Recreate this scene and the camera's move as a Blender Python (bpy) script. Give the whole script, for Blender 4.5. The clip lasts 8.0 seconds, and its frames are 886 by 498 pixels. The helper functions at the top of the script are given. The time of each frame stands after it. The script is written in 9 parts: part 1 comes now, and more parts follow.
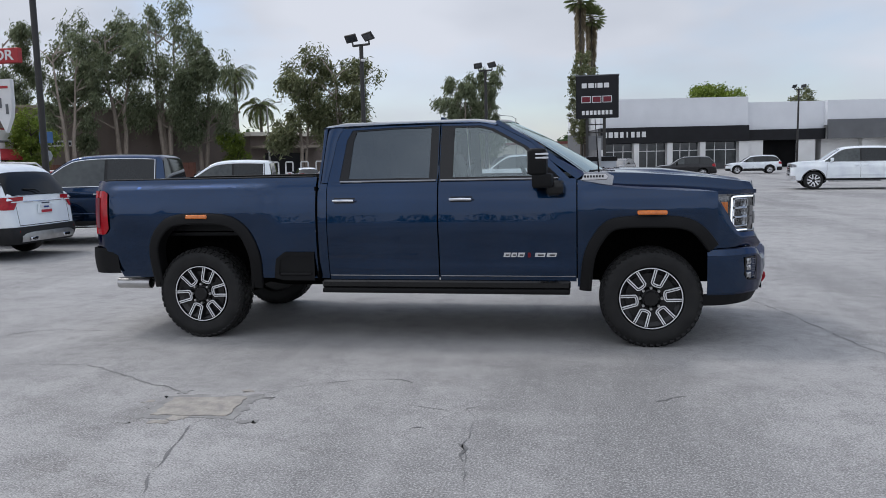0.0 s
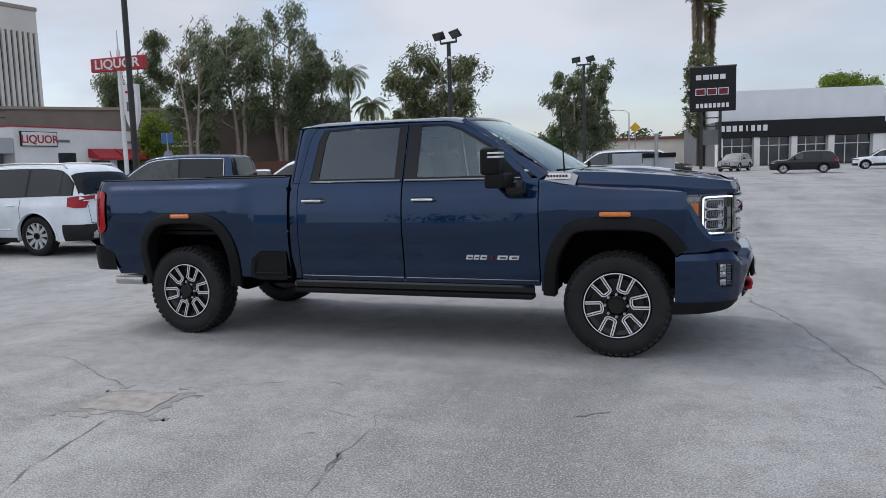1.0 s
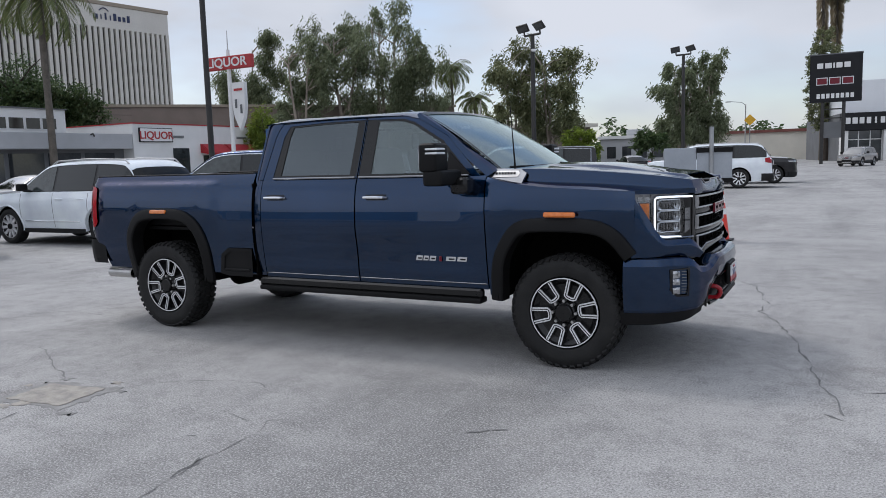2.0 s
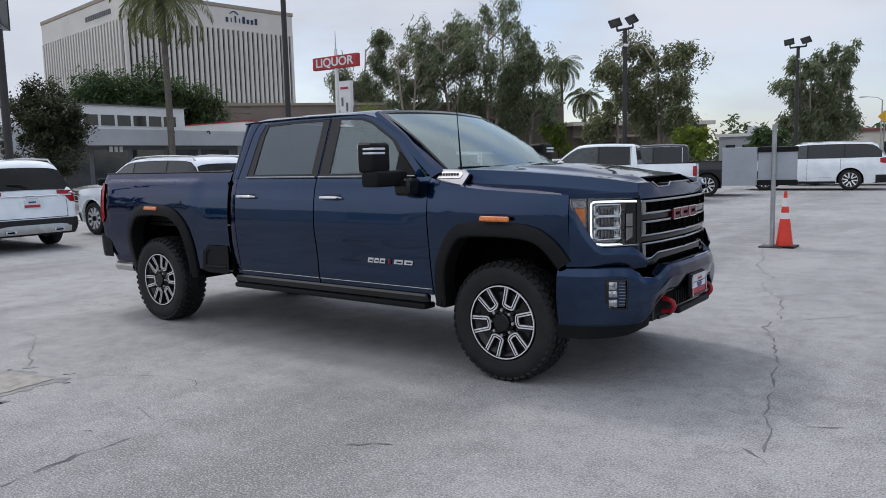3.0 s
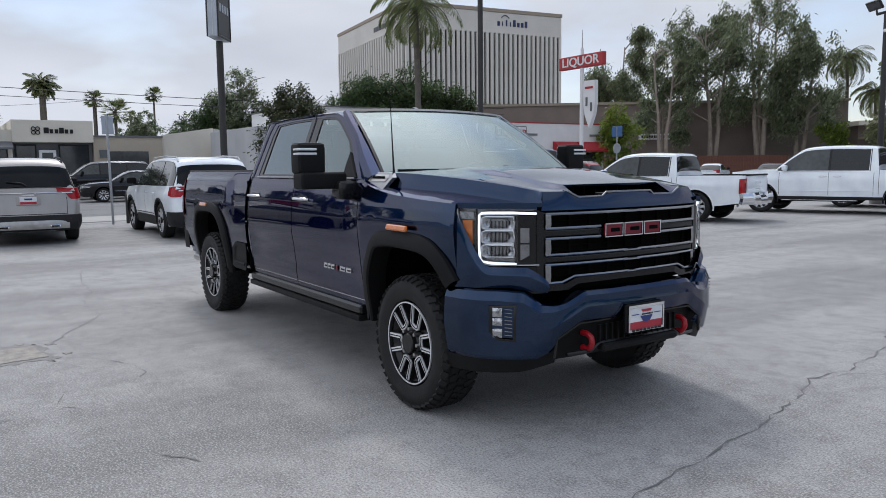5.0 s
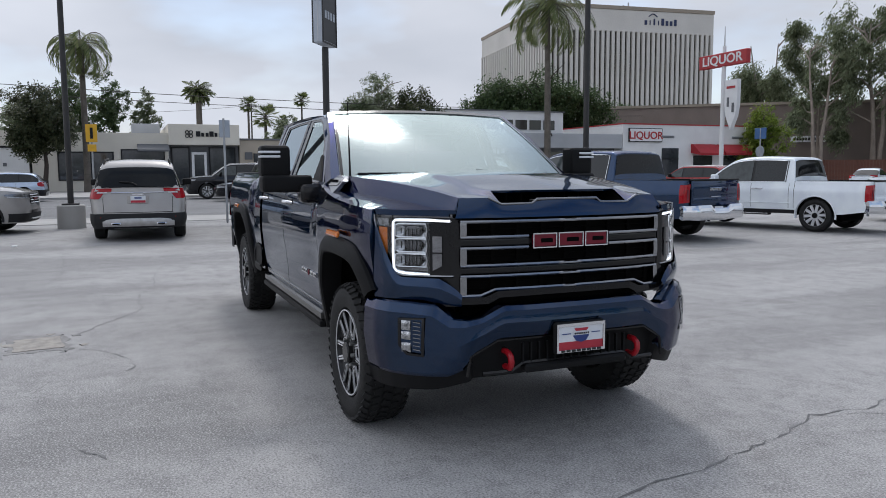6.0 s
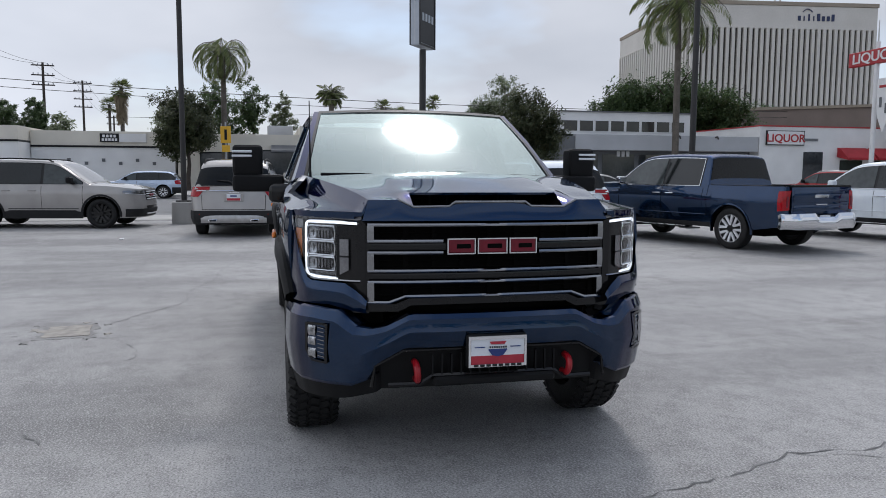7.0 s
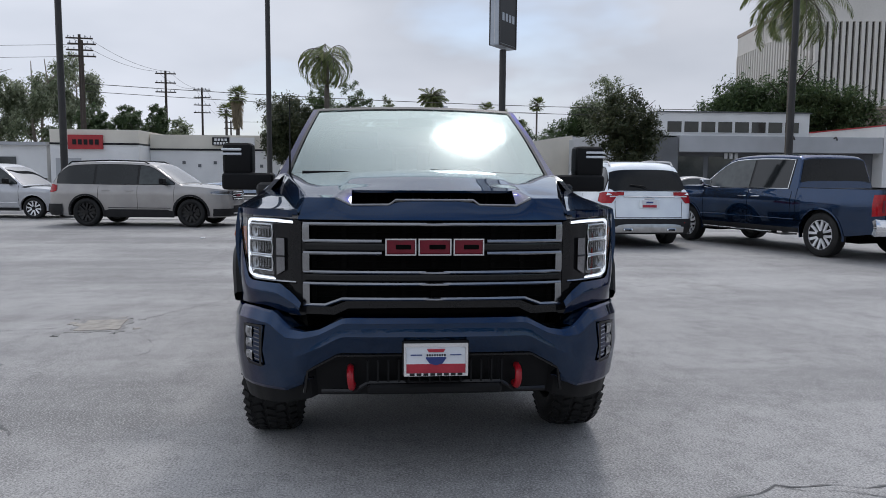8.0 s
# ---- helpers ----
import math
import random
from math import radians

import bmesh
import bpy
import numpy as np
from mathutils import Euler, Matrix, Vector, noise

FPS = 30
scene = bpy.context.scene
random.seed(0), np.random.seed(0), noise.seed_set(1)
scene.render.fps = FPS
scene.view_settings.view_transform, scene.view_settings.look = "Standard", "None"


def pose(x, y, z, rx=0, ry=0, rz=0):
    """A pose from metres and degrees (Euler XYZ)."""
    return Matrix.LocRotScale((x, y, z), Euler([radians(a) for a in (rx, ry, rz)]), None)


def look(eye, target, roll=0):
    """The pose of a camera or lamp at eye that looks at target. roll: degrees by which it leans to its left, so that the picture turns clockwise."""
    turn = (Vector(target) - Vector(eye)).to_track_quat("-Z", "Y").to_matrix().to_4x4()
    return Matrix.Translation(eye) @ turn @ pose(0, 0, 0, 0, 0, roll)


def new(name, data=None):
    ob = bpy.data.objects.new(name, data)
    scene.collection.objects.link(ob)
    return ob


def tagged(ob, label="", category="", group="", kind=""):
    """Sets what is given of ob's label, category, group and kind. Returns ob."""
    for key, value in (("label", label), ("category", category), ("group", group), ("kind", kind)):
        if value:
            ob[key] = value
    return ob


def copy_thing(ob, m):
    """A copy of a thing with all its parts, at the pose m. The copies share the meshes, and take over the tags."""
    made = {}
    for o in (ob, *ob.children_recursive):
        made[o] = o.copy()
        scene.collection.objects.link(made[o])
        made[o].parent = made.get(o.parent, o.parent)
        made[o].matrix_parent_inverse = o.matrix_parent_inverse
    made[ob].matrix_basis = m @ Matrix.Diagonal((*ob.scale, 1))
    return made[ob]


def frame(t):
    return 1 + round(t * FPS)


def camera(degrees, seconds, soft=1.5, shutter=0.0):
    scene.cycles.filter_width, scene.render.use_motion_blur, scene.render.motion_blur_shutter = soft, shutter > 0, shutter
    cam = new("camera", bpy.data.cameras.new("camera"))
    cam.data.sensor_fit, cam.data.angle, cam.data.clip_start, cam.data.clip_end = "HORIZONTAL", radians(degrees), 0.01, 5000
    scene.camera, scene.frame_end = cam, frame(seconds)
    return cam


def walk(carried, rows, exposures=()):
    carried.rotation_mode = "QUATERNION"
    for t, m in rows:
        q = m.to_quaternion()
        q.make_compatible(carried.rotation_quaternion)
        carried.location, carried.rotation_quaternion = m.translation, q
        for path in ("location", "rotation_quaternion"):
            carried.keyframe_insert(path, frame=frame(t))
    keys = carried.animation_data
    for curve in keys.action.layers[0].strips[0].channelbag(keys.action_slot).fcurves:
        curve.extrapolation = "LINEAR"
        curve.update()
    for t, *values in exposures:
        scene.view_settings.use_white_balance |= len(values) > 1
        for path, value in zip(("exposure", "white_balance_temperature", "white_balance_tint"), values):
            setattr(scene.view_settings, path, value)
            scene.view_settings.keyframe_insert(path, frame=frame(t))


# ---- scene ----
cam = camera(60.3, 8.0, soft=0.9)
PATH = [
    (0, (-0.484, -7.391, 1.563), (-0.866, -5.44, 1.339), -1.3),
    (0.5, (0.118, -7.17, 1.552), (-0.415, -5.256, 1.328), -1.5),
    (1, (0.728, -6.91, 1.556), (0.053, -5.041, 1.331), -1.7),
    (2.5, (2.302, -5.727, 1.526), (1.236, -4.051, 1.294), -1.6),
    (3, (2.769, -5.309, 1.523), (1.577, -3.719, 1.293), -1.4),
    (3.5, (3.164, -4.866, 1.497), (1.846, -3.38, 1.267), -1.1),
    (4, (3.531, -4.411, 1.51), (2.091, -3.042, 1.284), -1.0),
    (4.5, (3.755, -3.891, 1.499), (2.201, -2.651, 1.277), -0.8),
    (6, (4.348, -2.168, 1.494), (2.514, -1.398, 1.287), -0.3),
    (6.5, (4.425, -1.601, 1.486), (2.529, -0.998, 1.281), 0.0),
    (7, (4.504, -1.061, 1.486), (2.563, -0.621, 1.285), 0.3),
    (7.5, (4.458, -0.62, 1.464), (2.489, -0.33, 1.267), 0.3),
    (8, (4.411, -0.253, 1.461), (2.428, -0.088, 1.266), 0.4),
]
walk(cam, [(t, look(eye, target, roll)) for t, eye, target, roll in PATH], exposures=[(0.0, 0.17, 6220, 12), (4.5, 0.22, 6220, 12), (6.0, 0.16, 6220, 12), (8.0, 0.08, 6220, 12)])

# ---- world and light: bright overcast, sun behind thin cloud in the west ----
SUN_DIR = Vector((-0.57, 0.19, 0.80)).normalized()
world = bpy.data.worlds.new("world")
scene.world = world
world.use_nodes = True
wn, wl = world.node_tree.nodes, world.node_tree.links
wn.clear()
w_out = wn.new("ShaderNodeOutputWorld")
w_mix = wn.new("ShaderNodeMixShader")
w_sky = wn.new("ShaderNodeTexSky")
w_sky.sky_type, w_sky.sun_disc = "NISHITA", False
w_sky.sun_elevation, w_sky.sun_rotation = radians(53), radians(-72)
w_bg1 = wn.new("ShaderNodeBackground")
w_bg1.inputs["Strength"].default_value = 0.13
wl.new(w_sky.outputs["Color"], w_bg1.inputs["Color"])
w_bg2 = wn.new("ShaderNodeBackground")
w_co = wn.new("ShaderNodeTexCoord")
w_map = wn.new("ShaderNodeMapping")
w_map.inputs["Scale"].default_value = (1.0, 1.0, 2.6)
wl.new(w_co.outputs["Generated"], w_map.inputs["Vector"])
w_n1 = wn.new("ShaderNodeTexNoise")
w_n1.inputs["Scale"].default_value, w_n1.inputs["Detail"].default_value = 1.7, 5.0
w_n1.inputs["Roughness"].default_value = 0.52
wl.new(w_map.outputs["Vector"], w_n1.inputs["Vector"])
w_n2 = wn.new("ShaderNodeTexNoise")
w_n2.inputs["Scale"].default_value, w_n2.inputs["Detail"].default_value = 2.0, 4.5
wl.new(w_map.outputs["Vector"], w_n2.inputs["Vector"])
w_cover = wn.new("ShaderNodeValToRGB")
w_cover.color_ramp.elements[0].position, w_cover.color_ramp.elements[0].color = 0.32, (0.12, 0.12, 0.12, 1)
w_cover.color_ramp.elements[1].position, w_cover.color_ramp.elements[1].color = 0.50, (1, 1, 1, 1)
# the sky is clearer to the north
w_north = wn.new("ShaderNodeVectorMath")
w_north.operation = "DOT_PRODUCT"
w_north.inputs[1].default_value = (0.25, 0.97, 0.25)
wl.new(w_co.outputs["Generated"], w_north.inputs[0])
w_clear = wn.new("ShaderNodeMath")
w_clear.operation = "MULTIPLY_ADD"
w_clear.inputs[1].default_value = -0.10
wl.new(w_north.outputs["Value"], w_clear.inputs[0])
wl.new(w_n1.outputs["Fac"], w_clear.inputs[2])
wl.new(w_clear.outputs[0], w_cover.inputs["Fac"])
w_tone = wn.new("ShaderNodeValToRGB")
w_tone.color_ramp.elements[0].position, w_tone.color_ramp.elements[0].color = 0.30, (0.50, 0.535, 0.59, 1)
w_tone.color_ramp.elements[1].position, w_tone.color_ramp.elements[1].color = 0.64, (0.725, 0.752, 0.80, 1)
wl.new(w_n2.outputs["Fac"], w_tone.inputs["Fac"])
wl.new(w_tone.outputs["Color"], w_bg2.inputs["Color"])
# overcast: brighter overhead than at the horizon
w_sep = wn.new("ShaderNodeSeparateXYZ")
w_zen = wn.new("ShaderNodeMapRange")
w_zen.inputs["From Min"].default_value, w_zen.inputs["From Max"].default_value = 0.25, 1.0
w_zen.inputs["To Min"].default_value, w_zen.inputs["To Max"].default_value = 0.86, 1.12
wl.new(w_co.outputs["Generated"], w_sep.inputs[0])
wl.new(w_sep.outputs["Z"], w_zen.inputs["Value"])
# thicker, brighter cloud to the south
w_south = wn.new("ShaderNodeMapRange")
w_south.interpolation_type = "SMOOTHSTEP"
w_south.inputs["From Min"].default_value, w_south.inputs["From Max"].default_value = -0.9, 0.0
w_south.inputs["To Min"].default_value, w_south.inputs["To Max"].default_value = 1.35, 1.0
w_lit = wn.new("ShaderNodeMath")
w_lit.operation = "MULTIPLY"
wl.new(w_zen.outputs["Result"], w_lit.inputs[0])
wl.new(w_south.outputs["Result"], w_lit.inputs[1])
wl.new(w_north.outputs["Value"], w_south.inputs["Value"])
wl.new(w_lit.outputs[0], w_bg2.inputs["Strength"])
wl.new(w_cover.outputs["Color"], w_mix.inputs[0])
wl.new(w_bg1.outputs[0], w_mix.inputs[1])
wl.new(w_bg2.outputs[0], w_mix.inputs[2])
# soft glow of the veiled sun
w_dot = wn.new("ShaderNodeVectorMath")
w_dot.operation = "DOT_PRODUCT"
w_nrm = wn.new("ShaderNodeVectorMath")
w_nrm.operation = "NORMALIZE"
wl.new(w_co.outputs["Generated"], w_nrm.inputs[0])
wl.new(w_nrm.outputs["Vector"], w_dot.inputs[0])
w_dot.inputs[1].default_value = SUN_DIR
w_glow = wn.new("ShaderNodeMapRange")
w_glow.interpolation_type = "SMOOTHSTEP"
w_glow.inputs["From Min"].default_value, w_glow.inputs["From Max"].default_value = 0.74, 1.0
w_glow.inputs["To Min"].default_value, w_glow.inputs["To Max"].default_value = 0.0, 1.0
wl.new(w_dot.outputs["Value"], w_glow.inputs["Value"])
w_pow = wn.new("ShaderNodeMath")
w_pow.operation = "POWER"
w_pow.inputs[1].default_value = 2.2
wl.new(w_glow.outputs["Result"], w_pow.inputs[0])
w_gs = wn.new("ShaderNodeMath")
w_gs.operation = "MULTIPLY"
w_gs.inputs[1].default_value = 1.0
wl.new(w_pow.outputs[0], w_gs.inputs[0])
w_bg3 = wn.new("ShaderNodeBackground")
w_bg3.inputs["Color"].default_value = (1.0, 0.97, 0.93, 1)
wl.new(w_gs.outputs[0], w_bg3.inputs["Strength"])
w_add = wn.new("ShaderNodeAddShader")
wl.new(w_mix.outputs[0], w_add.inputs[0])
wl.new(w_bg3.outputs[0], w_add.inputs[1])
wl.new(w_add.outputs[0], w_out.inputs["Surface"])

sun_data = bpy.data.lights.new("sun", "SUN")
sun_data.energy, sun_data.angle, sun_data.color = 0.75, radians(10), (1.0, 0.96, 0.90)
sun = new("sun", sun_data)
sun.matrix_world = look(SUN_DIR * 60, (0, 0, 0))


# ---- materials ----
def mat(name, col, rough=0.5, metal=0.0, col2=None, scale=6.0, fine=60.0, bump=0.0, coat=0.0, spec=0.5, rvar=0.0, amount=0.5, island=0.0, emit=0.0, coords="Object"):
    """A surface with a coarse and a fine variation of colour, gloss and relief."""
    m = bpy.data.materials.new(name)
    m.use_nodes = True
    n, l = m.node_tree.nodes, m.node_tree.links
    b = n["Principled BSDF"]
    b.inputs["Base Color"].default_value = (*col, 1)
    b.inputs["Roughness"].default_value, b.inputs["Metallic"].default_value = rough, metal
    b.inputs["Coat Weight"].default_value, b.inputs["Coat Roughness"].default_value = coat, 0.03
    b.inputs["Specular IOR Level"].default_value = spec
    if emit:
        b.inputs["Emission Color"].default_value = (*col, 1)
        b.inputs["Emission Strength"].default_value = emit
    co = n.new("ShaderNodeTexCoord")
    if col2 or rvar:
        a, f = n.new("ShaderNodeTexNoise"), n.new("ShaderNodeTexNoise")
        a.inputs["Scale"].default_value, a.inputs["Detail"].default_value = scale, 5
        f.inputs["Scale"].default_value, f.inputs["Detail"].default_value = fine, 3
        l.new(co.outputs[coords], a.inputs["Vector"])
        l.new(co.outputs[coords], f.inputs["Vector"])
        add = n.new("ShaderNodeMath")
        add.operation = "MULTIPLY_ADD"
        add.inputs[1].default_value = 0.45
        l.new(f.outputs["Fac"], add.inputs[0])
        l.new(a.outputs["Fac"], add.inputs[2])
        ramp = n.new("ShaderNodeMapRange")
        ramp.inputs["From Min"].default_value, ramp.inputs["From Max"].default_value = 0.5, 0.95
        l.new(add.outputs[0], ramp.inputs["Value"])
        fac = ramp.outputs["Result"]
        if island:
            g = n.new("ShaderNodeNewGeometry")
            mm = n.new("ShaderNodeMath")
            mm.operation = "MULTIPLY_ADD"
            mm.inputs[1].default_value = island
            l.new(g.outputs["Random Per Island"], mm.inputs[0])
            l.new(fac, mm.inputs[2])
            fac = mm.outputs[0]
        if col2:
            mix = n.new("ShaderNodeMix")
            mix.data_type = "RGBA"
            mix.inputs[6].default_value, mix.inputs[7].default_value = (*col, 1), (*col2, 1)
            l.new(fac, mix.inputs[0])
            l.new(mix.outputs[2], b.inputs["Base Color"])
        if rvar:
            rr = n.new("ShaderNodeMapRange")
            rr.inputs["To Min"].default_value, rr.inputs["To Max"].default_value = rough - rvar, rough + rvar
            l.new(fac, rr.inputs["Value"])
            l.new(rr.outputs["Result"], b.inputs["Roughness"])
    if bump:
        k = n.new("ShaderNodeTexNoise")
        k.inputs["Scale"].default_value, k.inputs["Detail"].default_value = fine, 4
        l.new(co.outputs[coords], k.inputs["Vector"])
        bp = n.new("ShaderNodeBump")
        bp.inputs["Strength"].default_value, bp.inputs["Distance"].default_value = bump, 0.01
        l.new(k.outputs["Fac"], bp.inputs["Height"])
        l.new(bp.outputs[0], b.inputs["Normal"])
    return m


def glass(name, tint=(0.6, 0.65, 0.66), see=0.6, rough=0.01, mirror=0.05, sheen=(1.0, 1.0, 1.0)):
    """Thin pane: tinted see-through under a clear gloss that grows at a slant."""
    m = bpy.data.materials.new(name)
    m.use_nodes = True
    n, l = m.node_tree.nodes, m.node_tree.links
    n.clear()
    out = n.new("ShaderNodeOutputMaterial")
    tr, gl, dk, lw = n.new("ShaderNodeBsdfTransparent"), n.new("ShaderNodeBsdfGlossy"), n.new("ShaderNodeBsdfDiffuse"), n.new("ShaderNodeLayerWeight")
    tr.inputs["Color"].default_value = (*tint, 1)
    dk.inputs["Color"].default_value = (0.012, 0.014, 0.016, 1)
    gl.inputs["Roughness"].default_value, gl.inputs["Color"].default_value = rough, (*sheen, 1)
    lw.inputs["Blend"].default_value = 0.5
    pw, mr = n.new("ShaderNodeMath"), n.new("ShaderNodeMapRange")
    pw.operation = "POWER"
    pw.inputs[1].default_value = 4.0
    l.new(lw.outputs["Facing"], pw.inputs[0])
    l.new(pw.outputs[0], mr.inputs["Value"])
    mr.inputs["To Min"].default_value, mr.inputs["To Max"].default_value = mirror, 1.0
    m1, m2 = n.new("ShaderNodeMixShader"), n.new("ShaderNodeMixShader")
    m1.inputs[0].default_value = 1 - see
    l.new(tr.outputs[0], m1.inputs[1])
    l.new(dk.outputs[0], m1.inputs[2])
    l.new(mr.outputs["Result"], m2.inputs[0])
    l.new(m1.outputs[0], m2.inputs[1])
    l.new(gl.outputs[0], m2.inputs[2])
    l.new(m2.outputs[0], out.inputs["Surface"])
    return m


def car_paint(name, col, flake=(1.0, 1.0, 1.0), metal=0.0, rough=0.35):
    m = mat(name, col, rough, metal, tuple(min(1, c * 1.25 + 0.001 * f) for c, f in zip(col, flake)), 2.0, 900, coat=1.0, spec=0.05)
    bs = m.node_tree.nodes["Principled BSDF"]
    bs.inputs["Coat IOR"].default_value, bs.inputs["Coat Roughness"].default_value = 1.48, 0.02
    if metal > 0.5:
        # flakes under the lacquer pale at a slant
        bs.inputs["Specular Tint"].default_value = (0.22, 0.31, 0.39, 1)
    return m


M_BLUE = car_paint("deep_blue_paint", (0.0013, 0.0192, 0.059), metal=1.0, rough=0.24)
M_NAVY = car_paint("navy_paint", (0.010, 0.030, 0.075), metal=0.95, rough=0.24)
M_WHITE = car_paint("white_paint", (0.74, 0.785, 0.85), rough=0.3)
M_GREY = car_paint("warm_grey_paint", (0.34, 0.325, 0.31), metal=0.4, rough=0.33)
M_SILVER = car_paint("silver_paint", (0.45, 0.46, 0.48), metal=0.5, rough=0.3)
M_PALE = car_paint("pale_blue_paint", (0.50, 0.58, 0.70), metal=0.2, rough=0.3)
M_BLACKP = car_paint("black_paint", (0.010, 0.010, 0.012), rough=0.3)
M_REDP = car_paint("red_paint", (0.30, 0.02, 0.02), rough=0.3)
M_TRIM = mat("black_plastic", (0.0075, 0.0076, 0.008), 0.52, col2=(0.010, 0.010, 0.0105), scale=5, fine=400, bump=0.06, spec=0.15)
M_GLOSSBLACK = mat("gloss_black", (0.008, 0.008, 0.009), 0.12, col2=(0.012, 0.012, 0.012), scale=3, fine=80, spec=0.35)
# near-black: puts the shade of gaps, wells and underbodies into the colour
M_DARK = mat("cavity_shade", (0.003, 0.003, 0.003), 0.9, col2=(0.006, 0.0055, 0.005), scale=4, fine=40, spec=0.05)
M_RUBBER = mat("tyre_rubber", (0.0075, 0.0075, 0.008), 0.66, col2=(0.018, 0.0178, 0.0172), scale=7, fine=120, bump=0.25, spec=0.32)
M_RIMBLACK = mat("black_wheel_paint", (0.008, 0.008, 0.009), 0.22, 0.2, col2=(0.014, 0.014, 0.014), scale=5, fine=50)
M_RIMCUT = mat("machined_aluminium", (0.90, 0.91, 0.93), 0.26, 0.5, col2=(0.80, 0.81, 0.83), scale=9, fine=200)
M_CHROME = mat("chrome", (0.80, 0.81, 0.83), 0.06, 1.0, col2=(0.72, 0.73, 0.75), scale=6, fine=90)
M_SATIN = mat("dark_satin_chrome", (0.34, 0.345, 0.36), 0.20, 1.0, col2=(0.26, 0.265, 0.275), scale=8, fine=150)
M_STEEL = mat("brushed_steel", (0.55, 0.55, 0.55), 0.35, 1.0, col2=(0.42, 0.41, 0.40), scale=8, fine=120)
M_GLASS = glass("clear_glass", (0.85, 0.90, 0.90), 0.95, 0.01, 0.15, (0.85, 0.98, 1.0))
M_SCREEN = glass("windscreen_glass", (0.40, 0.50, 0.48), 0.60, 0.11, 0.23, (0.86, 1.0, 0.99))
M_TINT = glass("tinted_glass", (0.10, 0.12, 0.13), 0.6, 0.008, 0.115, (0.80, 0.92, 1.0))
M_LENS = glass("lamp_lens", (0.92, 0.94, 0.95), 0.96)
M_LED = mat("white_led", (0.95, 0.97, 1.0), 0.2, emit=0.95)
# bright and dark mottling paints the glints of a lamp reflector
M_REFLECT = mat("lamp_reflector", (0.60, 0.61, 0.63), 0.14, 1.0, col2=(0.16, 0.165, 0.17), scale=40, fine=160)
M_LAMPGREY = mat("lamp_inner_grey", (0.30, 0.30, 0.31), 0.25, 0.8, col2=(0.20, 0.20, 0.21), scale=12, fine=140)
M_AMBER = mat("amber_lens", (0.75, 0.20, 0.02), 0.15, col2=(0.55, 0.13, 0.01), scale=30, fine=160, coat=0.6)
M_REDLENS = mat("red_lens", (0.44, 0.007, 0.014), 0.12, col2=(0.26, 0.003, 0.008), scale=20, fine=160, coat=0.25, spec=0.3)
M_REDGLOSS = mat("red_enamel", (0.17, 0.004, 0.018), 0.3, col2=(0.12, 0.003, 0.012), scale=20, fine=120, coat=0.2, spec=0.3)
M_HOOK = mat("red_powder_coat", (0.36, 0.008, 0.016), 0.30, col2=(0.28, 0.006, 0.012), scale=14, fine=160)
M_PLATEWHITE = mat("printed_white", (0.75, 0.77, 0.80), 0.35, col2=(0.68, 0.70, 0.73), scale=9, fine=90)
M_PLATERED = mat("printed_red", (0.45, 0.03, 0.05), 0.35, col2=(0.38, 0.02, 0.04), scale=9, fine=90)
M_PLATEBLUE = mat("printed_blue", (0.02, 0.05, 0.22), 0.35, col2=(0.02, 0.04, 0.17), scale=9, fine=90)
M_SEAT = mat("black_upholstery", (0.02, 0.02, 0.021), 0.7, col2=(0.035, 0.034, 0.033), scale=8, fine=90)


# ---- mesh tools ----
def lerp_table(tab, x):
    """Straight-line reading of a table of (x, value) rows."""
    if x <= tab[0][0]:
        return tab[0][1]
    for (a, va), (b, vb) in zip(tab, tab[1:]):
        if x <= b:
            return va + (vb - va) * (x - a) / (b - a)
    return tab[-1][1]


def along(pts, u):
    """Point at share u of a polyline, by its length."""
    seg = [(Vector(b) - Vector(a)).length for a, b in zip(pts, pts[1:])]
    d = max(0.0, min(1.0, u)) * sum(seg)
    for a, b, s in zip(pts, pts[1:], seg):
        if d <= s:
            return Vector(a).lerp(Vector(b), d / s if s else 0)
        d -= s
    return Vector(pts[-1])


def add_grid(bm, fn, nu, nv, flip=False):
    rows = [[bm.verts.new(fn(i / nu, j / nv)) for j in range(nv + 1)] for i in range(nu + 1)]
    for i in range(nu):
        for j in range(nv):
            q = (rows[i][j], rows[i + 1][j], rows[i + 1][j + 1], rows[i][j + 1])
            bm.faces.new(q[::-1] if flip else q)
    return rows


def grid(fn, nu, nv, thick=0.0, flip=False):
    bm = bmesh.new()
    add_grid(bm, fn, nu, nv, flip)
    if thick:
        bmesh.ops.solidify(bm, geom=bm.faces[:], thickness=thick)
    return bm


def add_box(bm, c, s, bevel=0.0, m=None, seg=1):
    r = bmesh.ops.create_cube(bm, size=1.0, matrix=Matrix.Translation(c) @ (m or Matrix()) @ Matrix.Diagonal((*s, 1)))
    if bevel:
        es = list({e for v in r["verts"] for e in v.link_edges})
        bmesh.ops.bevel(bm, geom=es, offset=bevel, segments=seg, affect="EDGES", profile=0.6)
    return bm


def box(c, s, bevel=0.0, m=None, seg=1):
    return add_box(bmesh.new(), c, s, bevel, m, seg)


